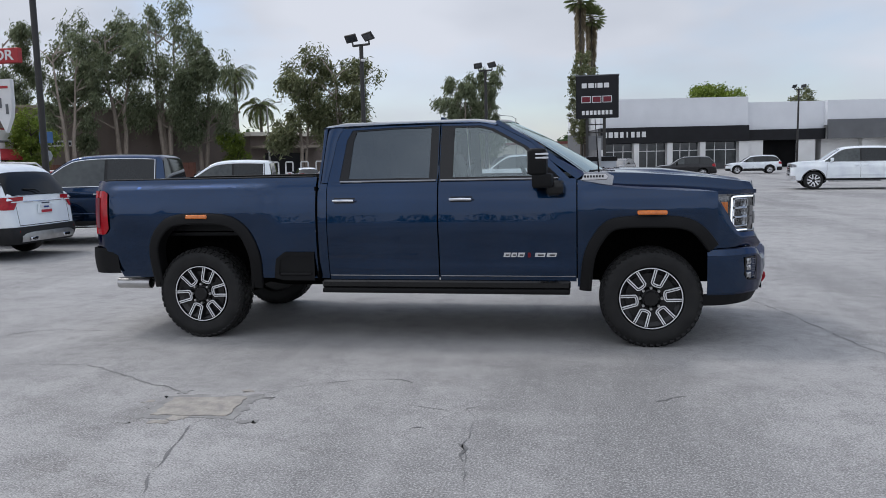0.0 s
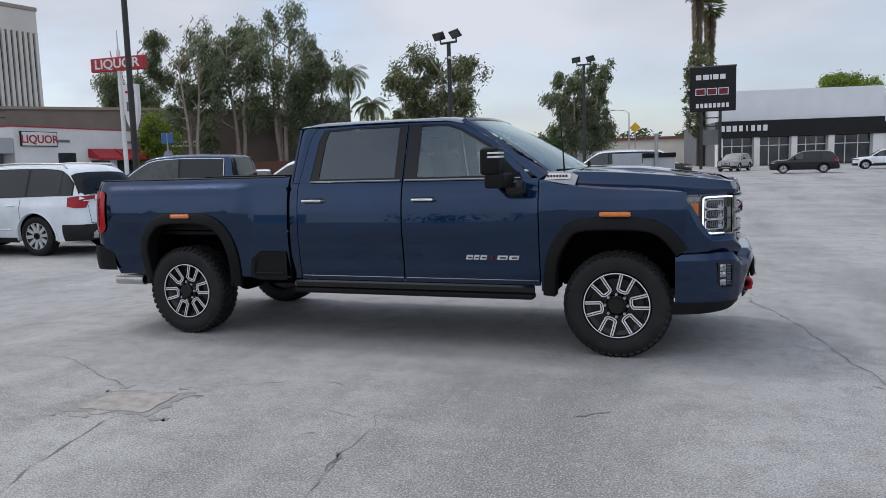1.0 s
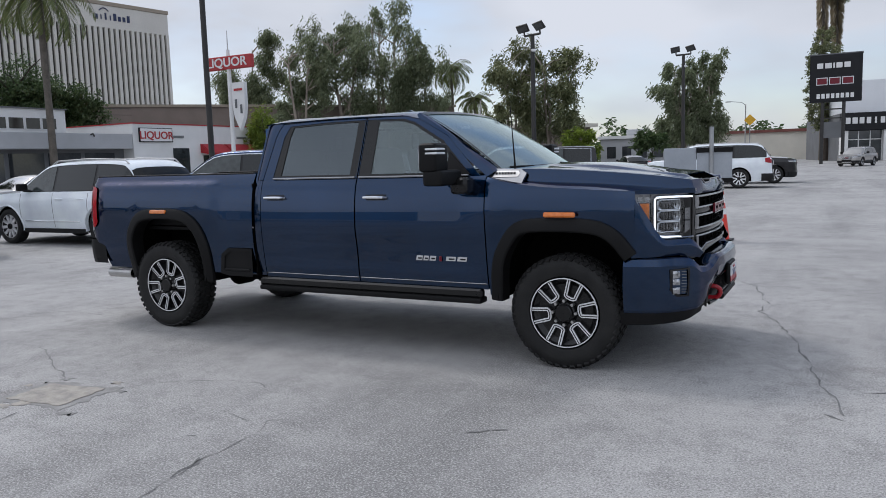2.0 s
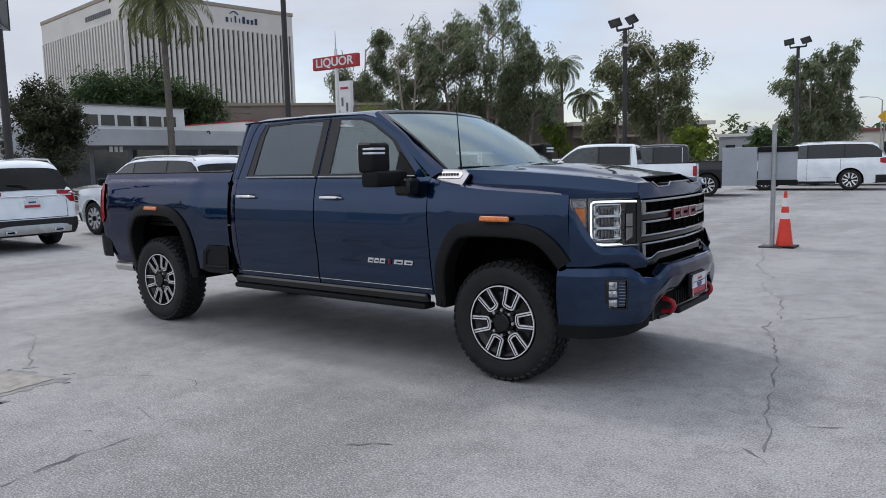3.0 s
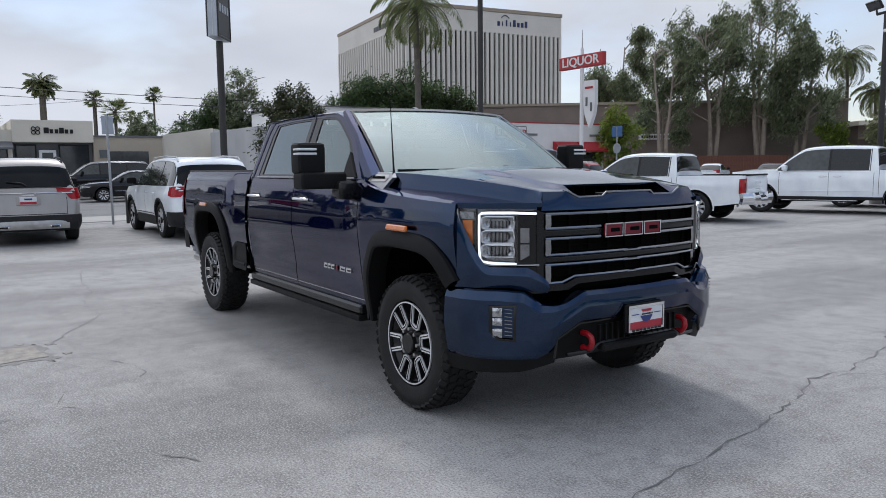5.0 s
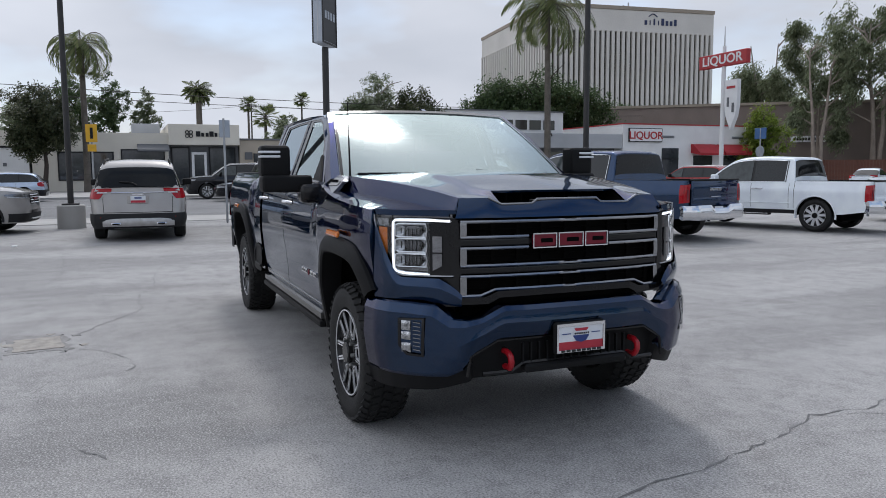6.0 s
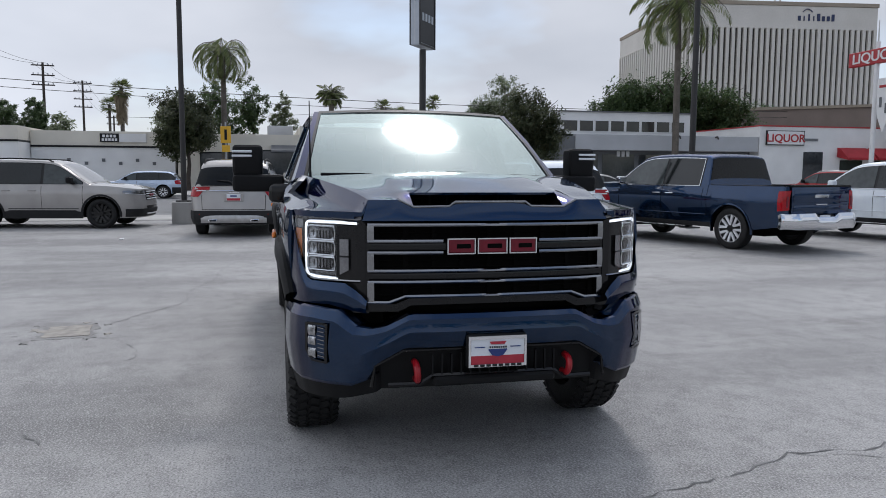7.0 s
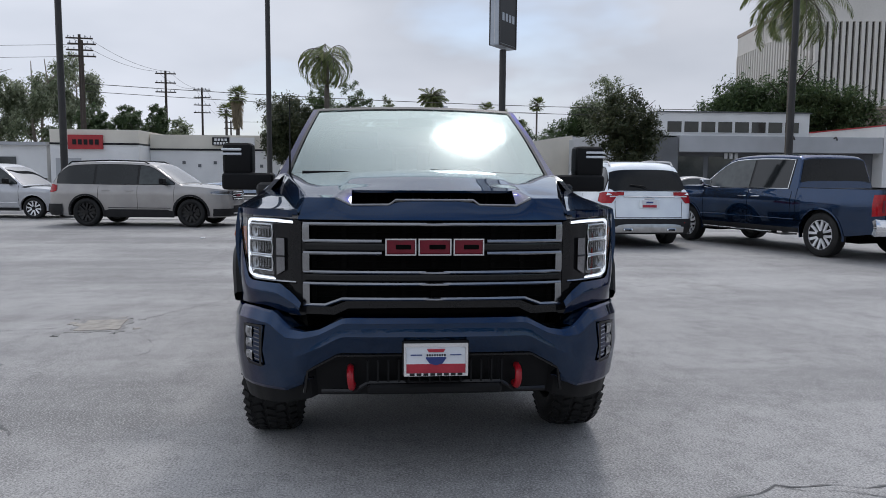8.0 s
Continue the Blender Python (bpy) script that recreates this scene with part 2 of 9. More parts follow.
def add_tube(bm, pts, radii, seg=10, cap=True):
    """Round bar along a line of points."""
    if not isinstance(radii, (list, tuple)):
        radii = [radii] * len(pts)
    pts = [Vector(p) for p in pts]
    rings, side = [], None
    for i, p in enumerate(pts):
        d = (pts[min(i + 1, len(pts) - 1)] - pts[max(i - 1, 0)]).normalized()
        if side is None:
            side = d.cross(Vector((0, 0, 1)) if abs(d.z) < 0.9 else Vector((1, 0, 0))).normalized()
        side = (side - d * side.dot(d)).normalized()
        up = d.cross(side)
        rings.append([bm.verts.new(p + (side * math.cos(2 * math.pi * k / seg) + up * math.sin(2 * math.pi * k / seg)) * radii[i]) for k in range(seg)])
    for a, b in zip(rings, rings[1:]):
        for k in range(seg):
            bm.faces.new((a[k], a[(k + 1) % seg], b[(k + 1) % seg], b[k]))
    if cap:
        bm.faces.new(rings[0][::-1])
        bm.faces.new(rings[-1])
    return bm


def tube(pts, radii, seg=10):
    return add_tube(bmesh.new(), pts, radii, seg)


def add_prism(bm, outline, put, depth):
    """A flat outline of 2D points made solid: put(a, b, d) gives the place at depth d, 0 to depth."""
    lo = [bm.verts.new(put(a, b, 0.0)) for a, b in outline]
    hi = [bm.verts.new(put(a, b, depth)) for a, b in outline]
    n = len(outline)
    bm.faces.new(lo[::-1])
    bm.faces.new(hi)
    for i in range(n):
        bm.faces.new((lo[i], lo[(i + 1) % n], hi[(i + 1) % n], hi[i]))
    bmesh.ops.recalc_face_normals(bm, faces=bm.faces[:])
    return bm


def prism(outline, put, depth):
    return add_prism(bmesh.new(), outline, put, depth)


def add_lathe(bm, prof, seg, axis="y", c=(0, 0, 0), close=False):
    """Profile of (offset along the axis, radius) turned round the axis."""
    rings = []
    for o, r in prof:
        ring = []
        for k in range(seg):
            a = 2 * math.pi * k / seg
            p = (r * math.cos(a), o, r * math.sin(a)) if axis == "y" else (r * math.cos(a), r * math.sin(a), o)
            ring.append(bm.verts.new(Vector(p) + Vector(c)))
        rings.append(ring)
    pairs = list(zip(rings, rings[1:])) + ([(rings[-1], rings[0])] if close else [])
    for a, b in pairs:
        for k in range(seg):
            bm.faces.new((a[k], a[(k + 1) % seg], b[(k + 1) % seg], b[k]))
    if not close:
        for ring in (rings[0], rings[-1]):
            bm.faces.new(ring)
    bmesh.ops.recalc_face_normals(bm, faces=bm.faces[:])
    return bm


def link(name, bm, material, sharp=32):
    bmesh.ops.remove_doubles(bm, verts=bm.verts[:], dist=1e-5)
    for f in bm.faces:
        f.smooth = True
    for e in bm.edges:
        if len(e.link_faces) == 2 and e.calc_face_angle() > radians(sharp):
            e.smooth = False
    me = bpy.data.meshes.new(name)
    bm.to_mesh(me)
    bm.free()
    for k in material if isinstance(material, (list, tuple)) else (material,):
        me.materials.append(k)
    return new(name, me)


def part(name, bm, material, parent, label="", sharp=32):
    ob = link(name, bm, material, sharp)
    ob.parent = parent
    if label:
        ob["label"] = label
    return ob


def thing(name, m, label, category, group="", kind=""):
    ob = new(name)
    ob.empty_display_size = 0.2
    ob.matrix_world = m
    return tagged(ob, label, category, group, kind)


def solo(name, bm, material, label, category="", group="", kind="", m=None, sharp=32):
    ob = link(name, bm, material, sharp)
    if m is not None:
        ob.matrix_world = m
    return tagged(ob, label, category, group, kind)


def structure(name, bm, material, label, m=None):
    return solo(name, bm, material, label, "", "", "structure", m)


def share(ob, name, parent, m):
    """Another object on the same mesh under a thing."""
    o = new(name, ob.data)
    o.parent = parent
    o.matrix_basis = m
    return o


def ring_panel(bm, outer, inner, put):
    """Flat frame between two loops with the same number of points; put(a, b) gives the place."""
    o = [bm.verts.new(put(*p)) for p in outer]
    i = [bm.verts.new(put(*p)) for p in inner]
    for k in range(len(o)):
        j = (k + 1) % len(o)
        bm.faces.new((o[k], o[j], i[j], i[k]))
    return bm


def ngon(bm, pts):
    bm.faces.new([bm.verts.new(p) for p in pts])
    return bm


def add_side_panel(bm, xs, zb, zt, width, side, rows=8):
    """A body side: columns at xs from zb(x) to zt(x); width(x, z) gives the half width; side is -1 (right) or 1 (left)."""
    cols = []
    for x in xs:
        a, b = zb(x), zt(x)
        cols.append([bm.verts.new((x, side * width(x, a + (b - a) * j / rows), a + (b - a) * j / rows)) for j in range(rows + 1)])
    for p, q in zip(cols, cols[1:]):
        for j in range(rows):
            f = (p[j], q[j], q[j + 1], p[j + 1])
            bm.faces.new(f if side < 0 else f[::-1])
    return cols


def spread(a, b, n):
    return [a + (b - a) * i / n for i in range(n + 1)]


# ---- ground, road and kerbs ----
def asphalt(name, base, pale, dark, patch_scale=0.45, brown=(0.172, 0.163, 0.152)):
    m = bpy.data.materials.new(name)
    m.use_nodes = True
    n, l = m.node_tree.nodes, m.node_tree.links
    b = n["Principled BSDF"]
    b.inputs["Specular IOR Level"].default_value = 0.35
    co = n.new("ShaderNodeTexCoord")

    def tex(scale, detail, rough=0.55, kind="ShaderNodeTexNoise", stretch=None):
        t = n.new(kind)
        t.inputs["Scale"].default_value = scale
        if kind == "ShaderNodeTexNoise":
            t.inputs["Detail"].default_value, t.inputs["Roughness"].default_value = detail, rough
        if stretch:
            mp = n.new("ShaderNodeMapping")
            mp.inputs["Scale"].default_value = stretch
            mp.inputs["Rotation"].default_value = (0, 0, 0.5)
            l.new(co.outputs["Object"], mp.inputs["Vector"])
            l.new(mp.outputs["Vector"], t.inputs["Vector"])
        else:
            l.new(co.outputs["Object"], t.inputs["Vector"])
        return t

    def ramp(src, lo, hi):
        r = n.new("ShaderNodeMapRange")
        r.inputs["From Min"].default_value, r.inputs["From Max"].default_value = lo, hi
        l.new(src, r.inputs["Value"])
        return r.outputs["Result"]

    def mix(fac, a, c, amount=1.0):
        x = n.new("ShaderNodeMix")
        x.data_type = "RGBA"
        if amount < 1:
            k = n.new("ShaderNodeMath")
            k.operation = "MULTIPLY"
            k.inputs[1].default_value = amount
            l.new(fac, k.inputs[0])
            fac = k.outputs[0]
        l.new(fac, x.inputs[0])
        for sock, v in ((6, a), (7, c)):
            if isinstance(v, tuple):
                x.inputs[sock].default_value = (*v, 1)
            else:
                l.new(v, x.inputs[sock])
        return x.outputs[2]

    big = tex(patch_scale, 5, 0.55)
    streak = tex(0.5, 6, 0.62, stretch=(1.0, 0.22, 1.0))
    mid = tex(4.0, 8, 0.72)
    grit = tex(85, 2, 0.7)
    c = mix(ramp(big.outputs["Fac"], 0.36, 0.62), base, pale, 0.9)
    c = mix(ramp(streak.outputs["Fac"], 0.47, 0.62), c, dark, 0.75)
    c = mix(ramp(mid.outputs["Fac"], 0.46, 0.66), c, dark, 0.55)
    stain = tex(0.8, 7, 0.72)
    c = mix(ramp(stain.outputs["Fac"], 0.56, 0.68), c, brown, 0.62)
    worn = tex(0.35, 7, 0.66, stretch=(0.5, 1.4, 1.0))
    c = mix(ramp(worn.outputs["Fac"], 0.52, 0.62), c, pale, 0.5)
    fleck = tex(15, 5, 0.75)
    c = mix(ramp(fleck.outputs["Fac"], 0.54, 0.70), c, tuple(1.2 * q for q in pale), 0.5)
    c = mix(ramp(fleck.outputs["Fac"], 0.46, 0.32), c, dark, 0.5)
    # pale aggregate and dark binder between the stones
    c = mix(ramp(grit.outputs["Fac"], 0.52, 0.66), c, tuple(1.5 * q for q in pale), 0.62)
    c = mix(ramp(grit.outputs["Fac"], 0.47, 0.34), c, tuple(0.5 * q for q in dark), 0.6)
    l.new(c, b.inputs["Base Color"])
    rr = n.new("ShaderNodeMapRange")
    rr.inputs["To Min"].default_value, rr.inputs["To Max"].default_value = 0.62, 0.88
    l.new(mid.outputs["Fac"], rr.inputs["Value"])
    l.new(rr.outputs["Result"], b.inputs["Roughness"])
    b1, b2 = n.new("ShaderNodeBump"), n.new("ShaderNodeBump")
    b1.inputs["Strength"].default_value, b1.inputs["Distance"].default_value = 0.35, 0.004
    b2.inputs["Strength"].default_value, b2.inputs["Distance"].default_value = 0.3, 0.03
    l.new(grit.outputs["Fac"], b1.inputs["Height"])
    l.new(mid.outputs["Fac"], b2.inputs["Height"])
    l.new(b2.outputs[0], b1.inputs["Normal"])
    l.new(b1.outputs[0], b.inputs["Normal"])
    return m


M_LOT = asphalt("worn_grey_asphalt", (0.305, 0.299, 0.292), (0.415, 0.407, 0.396), (0.178, 0.175, 0.172))
M_ROAD = asphalt("road_asphalt", (0.17, 0.17, 0.172), (0.22, 0.22, 0.22), (0.12, 0.12, 0.12), 0.2)
M_CONC = mat("kerb_concrete", (0.44, 0.43, 0.41), 0.8, col2=(0.34, 0.33, 0.31), scale=0.8, fine=40, bump=0.2)
M_PATCH = mat("patch_concrete", (0.43, 0.395, 0.345), 0.9, col2=(0.27, 0.255, 0.235), scale=11, fine=70, bump=0.6)
M_PATCHRIM = mat("crumbled_edge", (0.21, 0.205, 0.20), 0.9, col2=(0.33, 0.325, 0.31), scale=9, fine=60, bump=0.6)
M_CRACK = mat("crack_filler", (0.11, 0.109, 0.108), 0.85, col2=(0.235, 0.232, 0.229), scale=4, fine=50, bump=0.3)
M_PAINTW = mat("road_paint_white", (0.6, 0.6, 0.58), 0.7, col2=(0.4, 0.4, 0.39), scale=4, fine=50)

bm = bmesh.new()
ngon(bm, [(-1500, -1500, 0), (1500, -1500, 0), (1500, 1500, 0), (-1500, 1500, 0)])
structure("ground", bm, M_LOT, "worn grey asphalt lot with stains and fine cracks")
structure("road", box((-31.8, 20, -0.046), (18.4, 500, 0.10), 0), M_ROAD, "grey asphalt street between the lot and the shops")
structure("pavement", box((-21.0, 20, 0.008), (2.7, 500, 0.02), 0.004), M_CONC, "pale concrete gutter and driveway strip along the street")
structure("pavement", box((-45.6, 20, 0.06), (9.0, 500, 0.13), 0.01), M_CONC, "pale concrete footway with a kerb in front of the shops")
for y0 in range(-40, 160, 9):
    structure("trim", box((-31.6, y0, 0.008), (0.12, 3.0, 0.006)), M_PAINTW, "faded white lane dash painted on the street")


def crack(pts, width, seed, label="thin dark branching crack in the asphalt"):
    """A wandering crack: a ribbon of uneven width just proud of the asphalt."""
    rng = random.Random(seed)
    line = []
    for a, b in zip(pts, pts[1:]):
        a, b = Vector((*a, 0)), Vector((*b, 0))
        n = max(2, int((b - a).length / 0.07))
        for k in range(n):
            line.append(a.lerp(b, k / n))
    line.append(Vector((*pts[-1], 0)))
    off, bm, prev = 0.0, bmesh.new(), None
    for i, p in enumerate(line):
        d = (line[min(i + 1, len(line) - 1)] - line[max(i - 1, 0)]).normalized()
        s = Vector((-d.y, d.x, 0))
        off = off * 0.86 + rng.uniform(-0.026, 0.026)
        w = width * rng.uniform(0.05, 0.62) ** 1.5 * (0.35 if i in (0, len(line) - 1) else 1)
        cur = [bm.verts.new(p + s * (off - w / 2) + Vector((0, 0, 0.003))), bm.verts.new(p + s * (off + w / 2) + Vector((0, 0, 0.003)))]
        if prev:
            bm.faces.new((prev[0], prev[1], cur[1], cur[0])).normal_update()
        prev = cur
    bmesh.ops.recalc_face_normals(bm, faces=bm.faces[:])
    return solo("crack", bm, M_CRACK, label, "crack", "cracks in the asphalt", "structure")


# ---- wheels, shared by all vehicles ----
def tyre_mesh(r, rim, w, blocks=0):
    bm = bmesh.new()
    h = w / 2
    prof = [(-h * 0.62, rim), (-h * 0.86, rim + 0.012), (-h, rim + (r - rim) * 0.45), (-h * 0.93, r - 0.035), (-h * 0.78, r - 0.012), (-h * 0.4, r - 0.006), (h * 0.4, r - 0.006), (h * 0.78, r - 0.012), (h * 0.93, r - 0.035), (h, rim + (r - rim) * 0.45), (h * 0.86, rim + 0.012), (h * 0.62, rim)]
    add_lathe(bm, prof, 64, close=True)
    if blocks:
        for row, (o, ln, wd, dr) in enumerate(((-0.80, 0.034, 0.30, -0.018), (-0.42, 0.040, 0.30, -0.007), (0.0, 0.034, 0.34, -0.006), (0.42, 0.040, 0.30, -0.007), (0.80, 0.034, 0.30, -0.018))):
            for k in range(blocks):
                a = 2 * math.pi * (k + (0.5 if row % 2 else 0)) / blocks
                tilt = -0.55 if abs(o) > 0.7 and o < 0 else (0.55 if abs(o) > 0.7 else 0.0)
                m = Matrix.Rotation(-a, 4, "Y") @ Matrix.Translation((r + dr, o * h, 0)) @ Matrix.Rotation(tilt * (1 if abs(o) > 0.7 else 0), 4, "Z") @ Matrix.Rotation(0.35 * (1 if row % 2 else -1), 4, "X")
                bmesh.ops.create_cube(bm, size=1.0, matrix=m @ Matrix.Diagonal((0.022, wd * h, ln, 1)))
    return bm


def rim_face(style, r, y):
    """Rim with its spokes; the face looks to -y. Returns the dark body and the bright pieces."""
    dark, bright = bmesh.new(), bmesh.new()
    add_lathe(dark, [(y + 0.20, r), (y + 0.02, r), (y + 0.004, r * 0.985), (y + 0.006, r * 0.955), (y + 0.03, r * 0.93), (y + 0.055, r * 0.80), (y + 0.06, r * 0.35), (y + 0.03, r * 0.30), (y + 0.022, r * 0.26), (y + 0.022, 0.002), (y + 0.20, 0.002)], 48)
    n = {"u": 6, "five": 5, "ten": 10, "split": 6, "black": 6}[style]
    for k in range(n):
        a = 2 * math.pi * (k + 0.15) / n
        rot = Matrix.Rotation(-a, 4, "Y")
        if style == "u":
            hw0, hw1, bw = 0.155 * r, 0.200 * r, 0.098 * r
            legs = []
            for s in (-1, 1):
                legs.append([(0.97 * r, s * hw1), (0.60 * r, s * hw0)])
            arc = [(0.50 * r - 0.06 * r * math.sin(t), -hw0 * math.cos(t)) for t in spread(0, math.pi, 8)]
            pts = [legs[0][0], legs[0][1]] + arc[1:-1] + [legs[1][1], legs[1][0]]
            # machined bar on a dark root, with a dark groove along its middle
            for wide, up, target in ((bw * 1.35, -0.008, dark), (bw, 0.0, bright), (bw * 0.24, 0.003, dark)):
                strip = []
                for i, (pr, pt) in enumerate(pts):
                    q0, q1 = pts[max(i - 1, 0)], pts[min(i + 1, len(pts) - 1)]
                    d = Vector((q1[0] - q0[0], q1[1] - q0[1])).normalized()
                    nx, nt = -d.y, d.x
                    yy = y + 0.008 + 0.018 * (1 - pr / r) - up
                    strip.append([target.verts.new(rot @ Vector((pr + nx * wide * o, yy + dd, pt + nt * wide * o))) for o, dd in ((-0.5, 0.035), (-0.5, 0), (0.5, 0), (0.5, 0.035))])
                for p, q in zip(strip, strip[1:]):
                    for c in range(3):
                        target.faces.new((p[c], p[c + 1], q[c + 1], q[c]))
        else:
            target = dark if style == "black" else bright
            for s in ((-1, 1) if style in ("five", "split", "black") else (0,)):
                w0, w1 = (0.075 * r, 0.10 * r) if style != "ten" else (0.10 * r, 0.13 * r)
                c0, c1 = s * 0.13 * r, s * (0.30 if style == "five" else 0.22) * r
                add_prism(target, [(0.22 * r, c0 - w0), (0.97 * r, c1 - w1), (0.97 * r, c1 + w1), (0.22 * r, c0 + w0)], lambda p, q, d: rot @ Vector((p, y + 0.006 + 0.02 * (1 - p / r) + d, q)), 0.03)
    bright_ring = add_lathe(bright, [(y + 0.001, r * 0.995), (y + 0.001, r * 0.965), (y + 0.012, r * 0.965), (y + 0.012, r * 0.995)], 48, close=True)
    return dark, bright


def wheel(parent, x, side, z, r, rim, w, outer, style, blocks=0, lugs=8, cache={}):
    key = (r, rim, w, style, blocks)
    if key not in cache:
        t = part("tyre", tyre_mesh(r, rim, w, blocks), M_RUBBER, None)
        d, b = rim_face(style, rim, -w / 2 + 0.015)
        dk = part("rim", d, M_RIMBLACK, None)
        br = part("spokes", b, M_RIMCUT if style != "black" else M_RIMBLACK, None)
        cb = bmesh.new()
        add_lathe(cb, [(-w / 2 + 0.045, rim * 0.25), (-w / 2 + 0.012, rim * 0.245), (-w / 2 + 0.004, rim * 0.22), (-w / 2 + 0.004, 0.002), (-w / 2 + 0.045, 0.002)], 24)
        cp = part("hub_cap", cb, M_GLOSSBLACK, None)
        cache[key] = [t, dk, br, cp]
    wh = new("wheel")
    wh.parent = parent
    wh.matrix_basis = pose(x, side * (outer - w / 2), z, 0, 0, 0 if side < 0 else 180)
    for o, nm in zip(cache[key], ("tyre", "rim", "spokes", "hub_cap")):
        if o.parent is None and not o.get("used"):
            o.parent = wh
            o["used"] = 1
        else:
            share(o, nm, wh, Matrix())
    for k in range(lugs):
        a = 2 * math.pi * k / lugs
        m = Matrix.Translation((rim * 0.34 * math.cos(a), -w / 2 + 0.015, rim * 0.34 * math.sin(a)))
        if "lug" not in cache:
            cache["lug"] = part("lug_nut", tube([(0, 0.05, 0), (0, 0, 0)], rim * 0.045, 6), M_STEEL, wh)
            cache["lug"].matrix_basis = m
        else:
            share(cache["lug"], "lug_nut", wh, m)
    return wh


# ---- the blue crew-cab pickup ----
TRUCK = thing("pickup_truck", Matrix(), "dark metallic blue heavy-duty crew-cab pickup standing on the asphalt", "truck")
WB, RW = -4.036, 0.415
SIDE_W = [(0.38, 0.895), (0.55, 0.934), (0.65, 0.954), (0.75, 0.970), (0.85, 0.981), (0.95, 0.987), (1.05, 0.987), (1.15, 0.982), (1.24, 0.972), (1.32, 0.957), (1.38, 0.938), (1.42, 0.918), (1.45, 0.902), (1.47, 0.888)]
FRONT_IN = [(0.15, 0.0), (0.40, 0.012), (0.55, 0.035), (0.70, 0.075), (0.80, 0.115), (0.86, 0.16)]


def smooth(a, b, x):
    t = max(0.0, min(1.0, (x - a) / (b - a)))
    return t * t * (3 - 2 * t)


def tw(x, z):
    """Half width of the pickup's side."""
    w = lerp_table(SIDE_W, z) - lerp_table(FRONT_IN, x)
    # lower door scallop and the raised haunches over the wheels
    w -= 0.014 * smooth(0.62, 0.75, z) * smooth(1.02, 0.85, z) * smooth(-2.9, -2.6, x) * smooth(-0.55, -0.75, x)
    for xc, half in ((0.0, 0.62), (WB - 0.07, 0.77)):
        k = smooth(half + 0.09, half - 0.07, abs(x - xc))
        w += 0.026 * k * smooth(0.9, 1.18, z) * smooth(1.425, 1.365, z)
    return w


ARCH_R = [(-4.46, 0.47), (-4.49, 0.88), (-4.335, 1.065), (-4.19, 1.112), (-3.72, 1.112), (-3.555, 1.0), (-3.46, 0.76), (-3.485, 0.47)]
ARCH_F = [(-0.535, 0.47), (-0.51, 0.79), (-0.388, 0.99), (-0.28, 1.058), (0.255, 1.058), (0.392, 0.968), (0.487, 0.835)]


def arch_bottom(pts):
    line = sorted(pts, key=lambda p: p[0])
    return lambda x: lerp_table([p for p in line if p[1] > 0.6], x)


RIDGE_Z = [(-0.52, 1.460), (-0.305, 1.457), (-0.05, 1.443), (0.20, 1.423), (0.42, 1.402), (0.62, 1.380), (0.82, 1.350)]
FOOT_Z = [(-0.60, 1.400), (-0.40, 1.376), (-0.19, 1.359), (0.20, 1.340), (0.42, 1.322), (0.62, 1.303), (0.86, 1.283)]
DOME = [(-0.52, 1.468), (-0.27, 1.490), (0.15, 1.478), (0.42, 1.438), (0.60, 1.408), (0.745, 1.383)]
CREASE_X = [(0.0, 0.884), (0.18, 0.881), (0.385, 0.873), (0.47, 0.858), (0.60, 0.820)]
CREASE_Z = [(0.0, 1.340), (0.18, 1.340), (0.21, 1.318), (0.385, 1.316), (0.455, 1.351), (0.60, 1.350)]
SCOOP_X = 0.745


def ridge_y(x):
    """Half width of the raised part of the bonnet."""
    return min(0.845, 0.838 - 0.216 * (x + 0.305))


def foot_y(x):
    """Half width at the foot of the bonnet's side, where the fender begins."""
    return min(0.880, 0.859 - 0.220 * (x + 0.188))


def hood_z(x, a):
    """Top of the bonnet at half width a: a flat deck with a raised middle."""
    r = ridge_y(x)
    deck = lerp_table(RIDGE_Z, x) + 0.022 * (1 - min(1, a / r) ** 2) * smooth(0.82, 0.4, x)
    return deck + (lerp_table(DOME, x) - 0.012 * (a / 0.4) ** 2 * smooth(0.74, 0.5, x) - deck) * smooth(0.475, 0.405, a)


BED_TOP = 1.466


def bed_y(x, z):
    """Half width of the bed, rounded in towards the tailgate."""
    return tw(x, z) - 0.085 * smooth(-4.94, -5.12, x) ** 1.6


